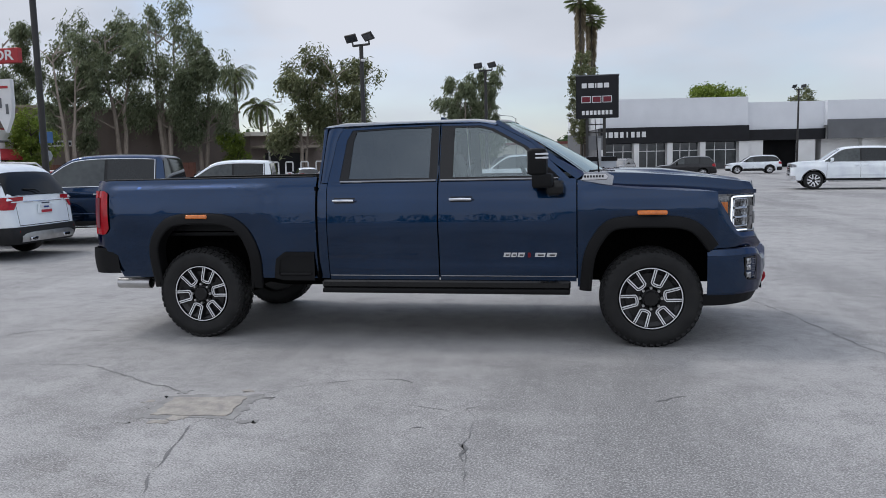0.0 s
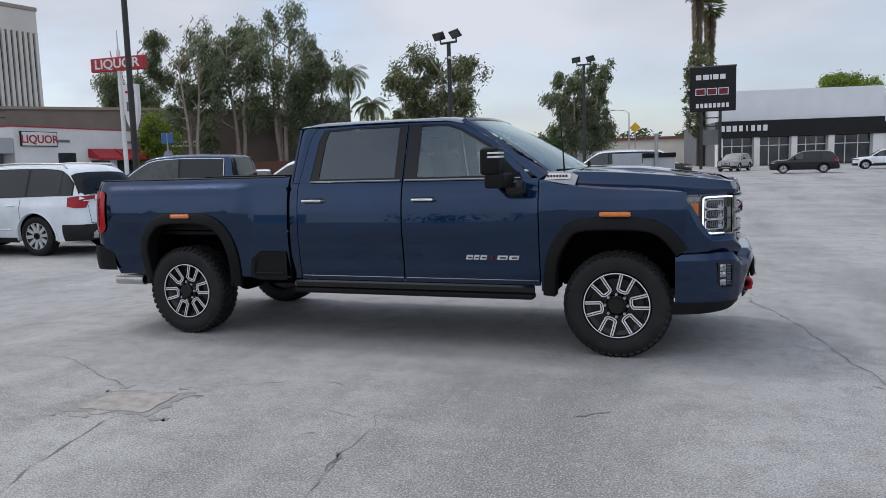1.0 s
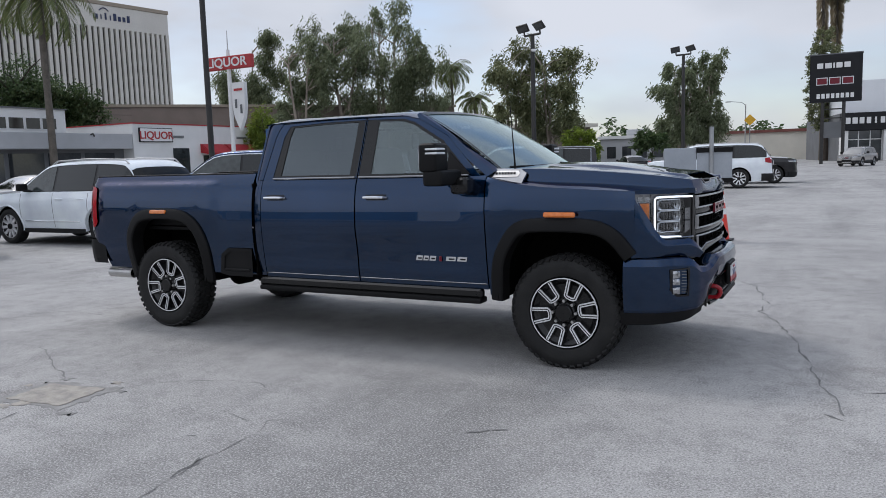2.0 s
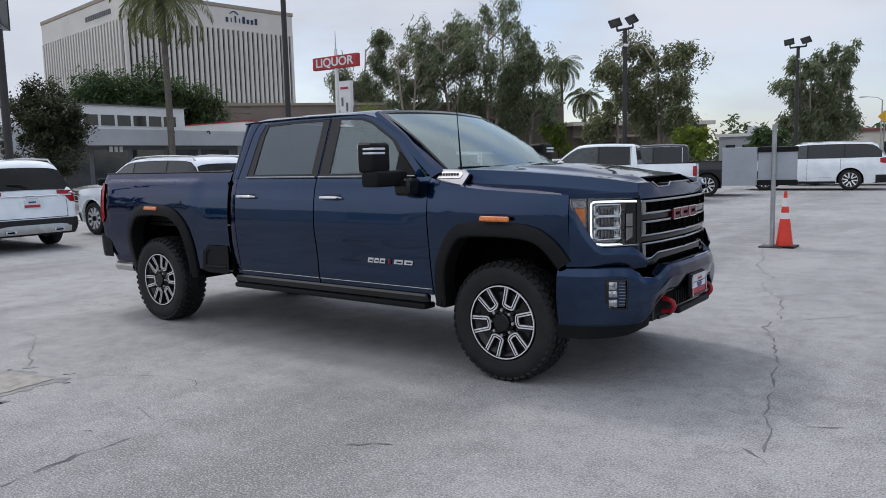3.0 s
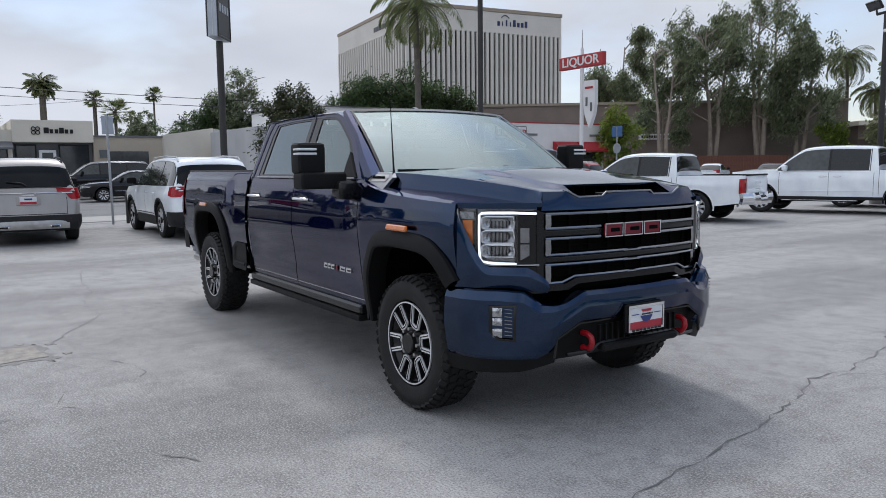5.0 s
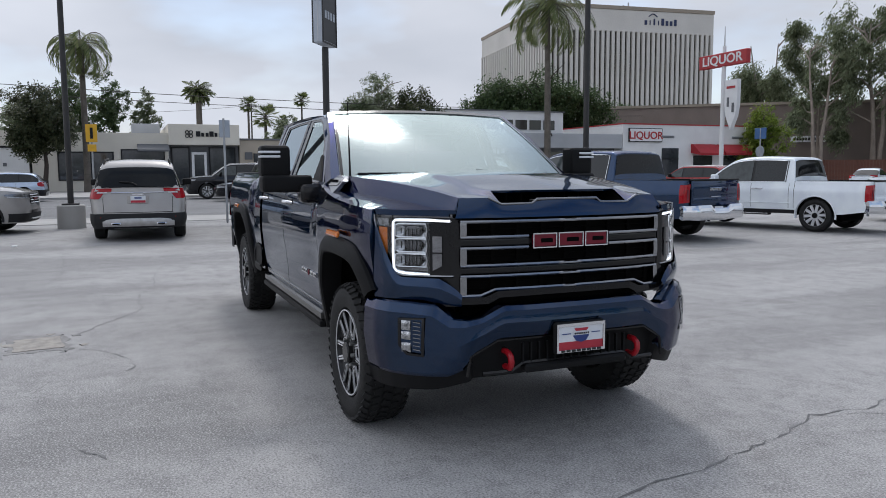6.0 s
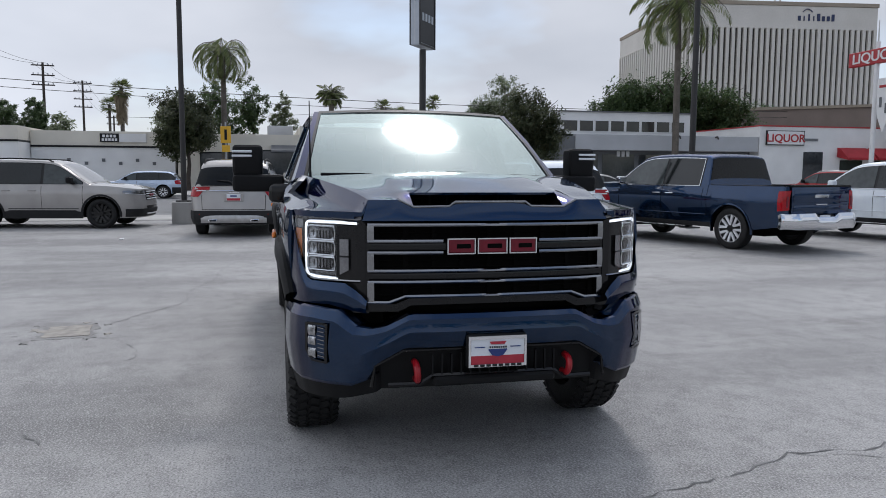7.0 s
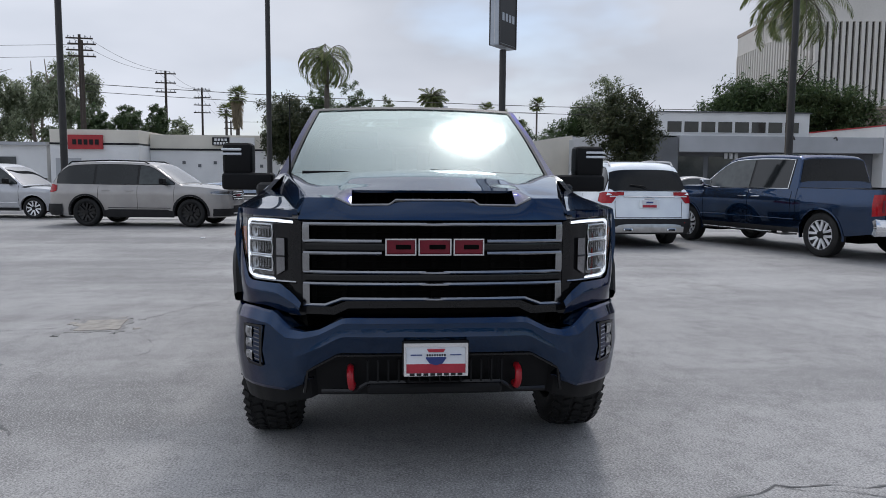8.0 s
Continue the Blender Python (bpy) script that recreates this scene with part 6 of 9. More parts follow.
        hl = part("headlamp", pane(lambda u, v: end(-dn + (dn + dl) * u, hz + 0.05 * u + hh * (1 - 0.55 * u ** 2) * v, s, 0.006), 12, 3, 0.004), M_LAMPGREY, car_ob, "clear headlamp")
        for k in range(3):
            part("lamp_cell", pane(lambda u, v: end(-dn + 0.02 + 0.085 * (k + 0.9 * u), hz + 0.03 + (hh - 0.05) * v, s, 0.012), 2, 2, 0.003), M_REFLECT, hl)
        part("lamp_strip", tube([end(-dn + (dn + dl) * u, hz + 0.05 * u + 0.004, s, 0.014) for u in spread(0, 0.9, 8)], 0.007, 5), M_PLATEWHITE, hl)
        if pick:
            tb = pane(lambda u, v: end(-0.115 + 0.21 * u, bed_top - 0.43 + 0.36 * v - 0.02 * u, s, 0.010, False), 8, 4, 0.010)
        else:
            tz = belt - 0.135
            tb = pane(lambda u, v: end(-0.22 + 0.50 * u, tz - 0.055 + 0.155 * (1 - smooth(0.22, 0.45, u)) + 0.03 * smooth(0.6, 1.0, u) + v * (0.22 - 0.150 * (1 - smooth(0.22, 0.45, u)) - 0.05 * smooth(0.6, 1.0, u)), s, 0.008, False), 16, 4, 0.008)
        tl_ob = part("tail_lamp", tb, M_REDLENS, car_ob, "red tail lamp")
        part("lamp_insert", pane(lambda u, v: end((-0.08 if pick else -0.14) + (0.05 if pick else 0.15) * u, (bed_top - 0.38 if pick else belt - 0.065) + (0.20 if pick else 0.022) * v, s, 0.022, False), 3, 2, 0.004), M_PLATEWHITE if not pick else M_REDGLOSS, tl_ob)
    # nose: grille, lower bumper
    gw = width(x1, hood - 0.25) - 0.17
    span = lambda u, z, o, f=True, w0=gw: end(-(width(x1 if f else x0, z) - abs(2 * u - 1) * w0), z, -1 if u < 0.5 else 1, o, f)
    gz0, gz1 = hood - (0.40 if not pick else 0.50), hood - (0.15 if not pick else 0.13)
    gr = part("grille", pane(lambda u, v: span(u, gz0 + (gz1 - gz0) * v, 0.008), 14, 3, 0.004), M_GLOSSBLACK, car_ob)
    for k in range(4):
        z = gz0 + 0.03 + (gz1 - gz0 - 0.06) * k / 3
        part("grille_bar", tube([span(u, z, 0.016) for u in spread(0.02, 0.98, 14)], 0.011, 6), M_CHROME, gr)
    part("grille_badge", box((warp((x1, 0, (gz0 + gz1) / 2)).x + 0.062, 0, (gz0 + gz1) / 2), (0.02, 0.30, 0.075), 0.008), M_REDGLOSS, gr, "plain red badge block")
    face_w = lambda z, f: width(x1 if f else x0, z)
    wrap = lambda u, z, o, f, dl: end((abs(2 * u - 1) * (face_w(z, f) + dl)) - face_w(z, f), z, -1 if u < 0.5 else 1, o, f)
    low = part("front_bumper", pane(lambda u, v: wrap(u, floor_z + 0.03 + (0.20 if not pick else 0.18) * v, 0.012, True, 0.36 if not pick else 0.20), 28, 3, 0.010), M_CLAD if not (pick and chrome) else M_CHROME, car_ob)
    part("lower_grille", pane(lambda u, v: span(u, floor_z + 0.20 + 0.10 * v, 0.016), 10, 2, 0.004), M_GLOSSBLACK, low)
    if not pick:
        part("skid_plate", tube([span(u, floor_z + 0.09, 0.03) for u in spread(0, 1, 10)], 0.022, 6), M_STEEL, low, "silver skid strip")
    # tail
    if not pick:
        rb = part("rear_bumper", pane(lambda u, v: wrap(u, 0.30 + 0.30 * v, 0.016 + 0.035 * math.sin(math.pi * v) * 0.6, False, 0.44), 30, 4, 0.012), M_CLAD, car_ob, "dark lower bumper")
        part("skid_plate", pane(lambda u, v: span(u, 0.335 + (0.165 - 0.05 * abs(2 * u - 1) ** 6) * v, 0.055 - 0.02 * v, False, hw * 0.74), 20, 3, 0.012), M_STEEL, rb, "silver skid plate")
        for s in (-1, 1):
            part("exhaust_trim", box((x0 - 0.080, s * hw * 0.47, 0.385), (0.03, 0.20, 0.062), 0.02, None, 2), M_CHROME, rb)
            part("exhaust_hole", box((x0 - 0.093, s * hw * 0.47, 0.385), (0.012, 0.15, 0.036), 0.008), M_DARK, rb)
            part("reflector_strip", pane(lambda u, v: end(-0.20 + 0.20 * u, 0.515 + 0.02 * v, s, 0.034, False), 4, 1, 0.003), M_REDLENS, rb)
        part("rear_wiper", tube([(g_back + 0.02, 0.02, belt + 0.10), (g_back + 0.05, 0.10, belt + 0.15), (g_back + 0.08, 0.36, belt + 0.17)], 0.012, 5), M_TRIM, car_ob)
        part("hatch_strip", tube([span(u, belt - 0.055, 0.012, False, hw * 0.55) for u in spread(0, 1, 10)], 0.014, 6), M_CHROME, car_ob, "chrome strip between the tail lamps")
        part("hatch_gap", tube([span(u, 0.625, 0.0, False, hw * 0.72) for u in spread(0, 1, 12)], 0.006, 4), M_DARK, car_ob)
        for s in (-1, 1):
            part("hatch_gap", tube([end(-0.075, z, s, 0.0, False) for z in spread(0.625, belt - 0.14, 6)], 0.005, 4), M_DARK, car_ob)
        if plate:
            pz, px = belt - 0.20, x0 - 0.006
            part("plate_recess", box((px - 0.004, 0, pz), (0.014, 0.42, 0.18), 0.005), paint, car_ob)
            pl = part("plate", box((px - 0.016, 0, pz), (0.014, 0.30, 0.15), 0.004), M_PLATEWHITE, car_ob, "white plate with a red foot and plain bars")
            part("plate_foot", box((px - 0.025, 0, pz - 0.045), (0.006, 0.29, 0.05)), M_PLATERED, pl)
            part("plate_bar", box((px - 0.025, 0, pz + 0.03), (0.006, 0.14, 0.03)), M_PLATEBLUE, pl)
            part("badge_bar", box((px - 0.010, 0, belt - 0.095), (0.014, 0.22, 0.030), 0.004), M_CHROME, car_ob)
    else:
        tg = bmesh.new()
        add_box(tg, (x0 - 0.034, 0, bed_top - 0.265), (0.03, hw * 1.60, 0.55), 0.012, None, 2)
        add_box(tg, (x0 - 0.045, 0, bed_top - 0.175), (0.03, hw * 1.52, 0.24), 0.012, None, 2)
        add_box(tg, (x0 - 0.045, 0, bed_top - 0.41), (0.03, hw * 1.52, 0.14), 0.012, None, 2)
        gate = part("tailgate", tg, paint, car_ob)
        part("gate_cap", box((x0 - 0.030, 0, bed_top + 0.008), (0.07, hw * 1.62, 0.04), 0.012, None, 2), M_TRIM, gate)
        part("gate_badge", box((x0 - 0.064, 0, bed_top - 0.18), (0.010, 0.40, 0.062), 0.004), M_CHROME, gate, "plain bright badge block")
        part("gate_badge", box((x0 - 0.064, 0, bed_top - 0.335), (0.010, 0.32, 0.022), 0.003), M_CHROME, gate, "plain bright badge bar")
        skin = M_CHROME if chrome else M_TRIM
        rb = bmesh.new()
        add_grid(rb, lambda u, v: Vector((x0 - 0.13 + 0.20 * smooth(0.75, 1.0, abs(2 * u - 1)) + 0.03 * (2 * v - 1) ** 2, (2 * u - 1) * hw * 0.985, 0.50 + (0.22 - 0.09 * smooth(0.36, 0.26, abs(2 * u - 1))) * v)), 40, 5)
        bmesh.ops.recalc_face_normals(rb, faces=rb.faces[:])
        bmesh.ops.solidify(rb, geom=rb.faces[:], thickness=-0.10)
        rbo = part("rear_bumper", rb, skin, car_ob, "chrome rear bumper with corner steps" if chrome else "black rear bumper")
        for s in (-1, 1):
            part("corner_step", prism([(0.42, 0.690), (0.93, 0.690), (0.95, 0.545), (0.54, 0.545)], lambda a, b, d: Vector((x0 - 0.136 + 0.20 * smooth(0.75, 1.0, a) + d, s * a * hw, b)), 0.05), M_TRIM, rbo, "black corner step")
            part("exhaust_trim", box((x0 - 0.14, s * hw * 0.42, 0.50), (0.05, 0.20, 0.06), 0.018, None, 2), M_CHROME, rbo)
        part("bumper_pad", box((x0 - 0.085, 0, 0.665), (0.11, hw * 0.56, 0.11), 0.02), M_TRIM, rbo)
        part("plate", box((x0 - 0.145, 0, 0.655), (0.012, 0.30, 0.13), 0.004), M_PLATEWHITE, rbo)
        ib = bmesh.new()
        add_box(ib, (x0 + bed / 2, 0, bed_top - 0.50), (bed, hw * 1.7, 0.04))
        for s in (-1, 1):
            add_box(ib, (x0 + bed / 2, s * (hw * 0.86), bed_top - 0.25), (bed, 0.06, 0.49))
            add_box(ib, (x0 + bed / 2, s * (hw * 0.885), bed_top + 0.004), (bed, 0.10, 0.016), 0.005)
        add_box(ib, (x0 + 0.03, 0, bed_top - 0.25), (0.05, hw * 1.7, 0.48))
        add_box(ib, (cab_back - 0.03, 0, bed_top - 0.25), (0.04, hw * 1.8, 0.48))
        part("bed_liner", ib, M_TRIM, car_ob)
    return car_ob


def at(x, y, heading):
    return pose(x, y, 0, 0, 0, heading)


SUV = dict(kind="suv")
PICK = dict(kind="pickup", L=5.88, W=2.06, H=1.91, wb=3.745, r=0.41, fo=0.95, belt=1.20, hood=1.27, clad=False, rails=False, style="split", bed=1.75)
car("suv", at(-14.68, 1.62, 180), M_WHITE, "white mid-size SUV with red tail lamps parked beside the street", "car", **SUV)
car("suv", at(-12.97, 5.02, 182), M_WHITE, "white mid-size SUV with bright lower trim parked by the blue pickup", "car", kind="suv", clad=False, style="ten")
car("suv", at(-15.65, -1.72, 177), M_GREY, "warm grey mid-size SUV parked with its tail to the lot", "car", **SUV)
car("suv", at(-17.50, -6.55, 82), M_GREY, "warm grey mid-size SUV with black wheels parked along the street", "car", kind="suv", style="black")
car("minivan", at(-21.0, -12.2, 84), M_SILVER, "silver minivan with a sloping nose parked behind the grey SUV", "car", kind="suv", L=5.0, W=1.98, H=1.72, wb=3.0, r=0.34, fo=1.0, belt=1.04, hood=0.98, clad=False, rails=False)
car("pickup_truck", at(-10.93, 8.22, 195.5), M_NAVY, "dark blue crew-cab pickup with chrome bumper and steps", "truck", **PICK)
car("pickup_truck", at(-10.5, 13.1, 197), M_WHITE, "white mid-size crew-cab pickup with grey wheels", "truck", **{**PICK, "L": 5.40, "W": 1.90, "H": 1.78, "wb": 3.26, "r": 0.385, "belt": 1.13, "hood": 1.16, "style": "ten", "bed": 1.65})
car("pickup_truck", at(-8.5, 18.9, 197), M_WHITE, "white full-size crew-cab pickup standing in the lot", "truck", **{**PICK, "H": 1.95, "style": "five"})
car("pickup_truck", at(-8.2, 22.9, 197), M_BLACKP, "black full-size crew-cab pickup behind the white one", "truck", **{**PICK, "H": 1.93, "style": "five"})
car("pickup_truck", at(11.3, 30.2, 172), M_WHITE, "white full-size crew-cab pickup far across the lot", "truck", **{**PICK, "style": "five"})
BIG = dict(kind="suv", L=5.35, W=2.06, H=1.88, wb=3.07, r=0.41, fo=0.98, belt=1.22, hood=1.22, clad=False)
car("large_suv", at(-3.95, 28.6, 186), M_WHITE, "large white SUV with black windows far across the lot", "car", **BIG)
car("large_suv", at(-3.0, 33.4, 6), M_BLACKP, "large black SUV standing behind the white one", "car", **BIG)
SED = dict(kind="sedan", L=4.7, W=1.84, H=1.45, wb=2.75, r=0.33, fo=0.92, belt=0.93, hood=0.92, clad=False, rails=False, chrome=False, plate=False)
XOV = dict(kind="suv", L=4.6, W=1.86, H=1.62, wb=2.68, r=0.35, fo=0.92, belt=1.02, hood=1.0, plate=False)
car("crossover", at(6.7, 55.6, 176), M_BLACKP, "black crossover in front of the showroom", "car", **XOV)
car("crossover", at(13.6, 65.0, 176), M_WHITE, "white crossover in front of the showroom", "car", **XOV)
car("crossover", at(2.2, 68.0, 250), M_GREY, "rose-grey crossover by the showroom windows", "car", **XOV)
car("hatchback", at(-39.3, -7.9, 268), M_PALE, "pale blue hatchback parked at the far kerb", "car", **{**XOV, "H": 1.47, "belt": 0.95, "hood": 0.90, "L": 4.5, "rails": False, "clad": False})
car("large_suv", at(-38.9, 3.6, 268), M_BLACKP, "black SUV parked at the far kerb", "car", **{**BIG, "plate": False})
car("sedan", at(-34.6, 4.4, 268), M_BLACKP, "dark grey sedan on the street", "car", **SED)
car("sedan", at(-25.4, 11.9, 268), M_GREY, "grey sedan on the street behind the SUVs", "car", **SED)
car("crossover", at(-27.0, 24.8, 200), M_REDP, "dark red wagon behind the white pickup", "car", **XOV)
for k, (x, y, p) in enumerate(((-28, 52, M_SILVER), (-31, 50, M_BLACKP), (-34.5, 47.5, M_WHITE), (-24.5, 55, M_WHITE), (-20.5, 57, M_SILVER), (-15, 60, M_GREY))):
    car("sedan", at(x, y, 110 + 3 * k), p, {M_SILVER: "silver", M_BLACKP: "black", M_WHITE: "white", M_GREY: "grey"}[p] + " sedan far off in the next car park", "car", **SED)


# ---- buildings round the lot ----
M_STUCCO_W = mat("white_stucco", (0.80, 0.80, 0.79), 0.85, col2=(0.68, 0.68, 0.67), scale=0.5, fine=25, bump=0.15)
M_STUCCO_G = mat("pale_grey_stucco", (0.46, 0.47, 0.49), 0.85, col2=(0.38, 0.39, 0.40), scale=0.5, fine=25, bump=0.15)
M_STUCCO_D = mat("dark_grey_stucco", (0.16, 0.165, 0.175), 0.85, col2=(0.12, 0.125, 0.13), scale=0.5, fine=25, bump=0.15)
M_STUCCO_T = mat("tan_stucco", (0.48, 0.42, 0.34), 0.85, col2=(0.40, 0.35, 0.28), scale=0.5, fine=25, bump=0.15)
M_STUCCO_C = mat("cream_stucco", (0.72, 0.68, 0.59), 0.85, col2=(0.62, 0.585, 0.51), scale=0.5, fine=25, bump=0.15)
M_BROWN = mat("brown_brick_wall", (0.235, 0.190, 0.165), 0.85, col2=(0.175, 0.140, 0.120), scale=0.4, fine=12, bump=0.2)
M_REDWALL = mat("red_brown_wall", (0.22, 0.085, 0.07), 0.85, col2=(0.17, 0.065, 0.055), scale=0.4, fine=12)
M_SHOPGLASS = mat("shop_glass", (0.020, 0.024, 0.028), 0.06, col2=(0.05, 0.055, 0.06), scale=0.7, fine=6, spec=0.8)
M_TOWERW = mat("tower_concrete", (0.66, 0.63, 0.58), 0.8, col2=(0.56, 0.535, 0.49), scale=0.15, fine=3)
M_TOWERG = mat("tower_glass", (0.035, 0.032, 0.030), 0.15, col2=(0.06, 0.055, 0.05), scale=0.25, fine=2)
M_TANTRIM = mat("tan_parapet", (0.34, 0.29, 0.23), 0.8, col2=(0.28, 0.24, 0.19), scale=0.3, fine=5)
M_REDSIGN = mat("red_sign_face", (0.42, 0.025, 0.03), 0.45, col2=(0.34, 0.02, 0.025), scale=1.2, fine=20)
M_WHITESIGN = mat("white_sign_face", (0.78, 0.78, 0.78), 0.45, col2=(0.70, 0.70, 0.70), scale=1.2, fine=20)
M_BLACKSIGN = mat("black_sign_face", (0.012, 0.012, 0.014), 0.35, col2=(0.016, 0.017, 0.02), scale=1.2, fine=20, spec=0.2)
M_REDAWN = mat("red_awning", (0.40, 0.02, 0.03), 0.75, col2=(0.30, 0.015, 0.02), scale=2, fine=40)
M_ALU = mat("galvanised_steel", (0.42, 0.43, 0.44), 0.45, 0.8, col2=(0.30, 0.31, 0.32), scale=4, fine=60)
M_SHEET = mat("sign_back_aluminium", (0.40, 0.43, 0.47), 0.40, 0.55, col2=(0.33, 0.36, 0.40), scale=3, fine=40)
M_BLACKPOLE = mat("black_steel_pole", (0.018, 0.017, 0.017), 0.5, col2=(0.03, 0.028, 0.026), scale=3, fine=60)
M_WOODPOLE = mat("dark_wood_pole", (0.055, 0.042, 0.034), 0.85, col2=(0.035, 0.028, 0.022), scale=2, fine=60, bump=0.3)
M_FENCE = mat("red_wood_fence", (0.18, 0.075, 0.05), 0.8, col2=(0.12, 0.05, 0.035), scale=2, fine=30)
M_ORANGE = mat("orange_pvc", (0.80, 0.050, 0.024), 0.45, col2=(0.64, 0.038, 0.02), scale=6, fine=60)
M_YELLOW = mat("yellow_sign_face", (0.75, 0.42, 0.02), 0.5, col2=(0.65, 0.36, 0.02), scale=3, fine=40)
M_PANEL = mat("white_metal_panel", (0.78, 0.80, 0.83), 0.45, col2=(0.70, 0.72, 0.75), scale=0.4, fine=12)
M_ROOFING = mat("roof_gravel", (0.30, 0.29, 0.28), 0.9, col2=(0.22, 0.215, 0.21), scale=0.8, fine=12)


def boxed(x0, x1, y0, y1, z0, z1, bevel=0.0):
    return box(((x0 + x1) / 2, (y0 + y1) / 2, (z0 + z1) / 2), (abs(x1 - x0), abs(y1 - y0), abs(z1 - z0)), bevel)


def text_part(words, height, m, material, parent, label="", name="lettering"):
    """Raised letters in the built-in font, made into a mesh; m lays the text's x and y on the wall."""
    cu = bpy.data.curves.new("text", "FONT")
    cu.offset = 0.022 * height
    cu.body, cu.size, cu.extrude, cu.align_x, cu.align_y = words, height / 0.70, 0.02, "CENTER", "CENTER"
    tmp = bpy.data.objects.new("text", cu)
    scene.collection.objects.link(tmp)
    me = bpy.data.meshes.new_from_object(tmp.evaluated_get(bpy.context.evaluated_depsgraph_get()))
    bpy.data.objects.remove(tmp)
    me.materials.append(material)
    ob = new(name, me)
    ob.parent = parent
    ob.matrix_basis = m
    if label:
        ob["label"] = label
    return ob


def facing(x, y, z, nx, ny, stretch=1.0):
    """Pose for flat lettering on a wall whose outside looks along (nx, ny)."""
    n = Vector((nx, ny, 0)).normalized()
    right = Vector((0, 0, 1)).cross(n)
    return Matrix.Translation((x, y, z)) @ Matrix(((right.x * stretch, 0, n.x, 0), (right.y * stretch, 0, n.y, 0), (0, 1, 0, 0), (0, 0, 0, 1)))


NEAR = Matrix.Translation((4.4, -1.4, 0)) @ Matrix.Diagonal((0.93, 0.93, 0.955, 1)) @ Matrix.Translation((-4.4, 1.4, 0))
# shop with the dark canopy and the upper storey
b = thing("shop_building", NEAR, "pale grey two-storey shop with a dark recessed front", "building")
part("wall", boxed(-64, -53.2, 20.6, 38.6, 0, 4.4), M_STUCCO_D, b)
part("canopy", boxed(-53.6, -52, 22.4, 38.6, 3.30, 4.50, 0.03), M_STUCCO_G, b, "pale grey canopy fascia")
part("brick_flank", boxed(-53.25, -52.1, 20.6, 22.35, 0, 4.35), M_STUCCO_D, b, "dark grey brick flank")
part("upper_storey", boxed(-64, -52.6, 20.7, 32.9, 4.5, 6.22, 0.02), M_STUCCO_W, b)
part("roof", boxed(-64.1, -52.45, 20.6, 33.0, 6.22, 6.30), M_STUCCO_D, b)
for k in range(8):
    y0 = 21.55 + 1.33 * k
    w = part("window", boxed(-52.62, -52.55, y0, y0 + 1.22, 4.72, 5.60), M_WHITESIGN, b)
    part("pane", boxed(-52.56, -52.53, y0 + 0.06, y0 + 1.16, 4.77, 5.55), M_TOWERG, w)
for k, y0 in enumerate((22.0, 25.2, 28.4, 31.6, 34.8)):
    part("shop_window", boxed(-53.22, -53.15, y0, y0 + 2.8, 0.3, 3.0), M_SHOPGLASS, b, "dark shop window")
for k in range(3):
    part("number_bar", box((-53.1, 26.55 + 0.42 * k, 3.05), (0.06, 0.28, 0.42), 0.02), M_WHITESIGN, b)
for y0 in (31.2, 34.6):
    part("spot_lamp", tube([(-52.0, y0, 4.4), (-51.75, y0, 4.45), (-51.6, y0, 4.25)], 0.07, 6), M_BLACKPOLE, b)
structure("wall_west", boxed(-64, -52.3, 16.9, 20.55, 0, 4.62, 0.02), M_STUCCO_G, "pale grey flank wall beside the shop", NEAR)

# liquor shop
b = thing("liquor_shop", NEAR, "low white shop with red awnings and a sign", "building")
part("wall", boxed(-64, -52, 38.65, 53.0, 0, 5.35), M_STUCCO_W, b)
part("parapet_line", boxed(-64.05, -51.95, 38.6, 53.05, 5.35, 5.45), M_REDSIGN, b, "thin red parapet line")
s = part("wall_sign", boxed(-51.99, -51.8, 39.3, 42.75, 3.92, 4.98, 0.03), M_WHITESIGN, b, "white box sign with red letters")
part("sign_rim", boxed(-52.0, -51.84, 39.22, 42.83, 3.86, 5.04, 0.02), M_BLACKSIGN, s)
text_part("LIQUOR", 0.62, facing(-51.79, 41.0, 4.40, 1, 0, 1.12), M_REDSIGN, s, "red letters on white")
d = part("door", boxed(-52.0, -51.93, 42.9, 44.75, 0.12, 3.35), M_SHOPGLASS, b, "dark glazed door with a transom")
part("door_bar", boxed(-51.94, -51.9, 42.9, 44.75, 2.35, 2.47), M_BLACKSIGN, d)
for y0 in (42.9, 51.0):
    v = part("vent", boxed(-52.0, -51.96, y0, y0 + 1.35, 4.22, 4.45), M_STUCCO_G, b)
    for k in range(3):
        part("slat", boxed(-51.97, -51.93, y0 + 0.05, y0 + 1.3, 4.25 + 0.06 * k, 4.28 + 0.06 * k), M_STUCCO_D, v)
for y0, y1 in ((46.2, 49.0), (49.25, 53.1)):
    part("awning", prism([(0, 3.72), (0, 2.95), (1.3, 2.72), (1.3, 2.90), (0.35, 3.65)], lambda a, c, dd: Vector((-52 + a, y0 + dd, c)), y1 - y0), M_REDAWN, b, "red canvas awning")
part("window", boxed(-52, -51.95, 46.5, 48.7, 0.9, 2.7), M_SHOPGLASS, b)
part("window", boxed(-52, -51.95, 49.6, 52.6, 0.9, 2.7), M_SHOPGLASS, b)

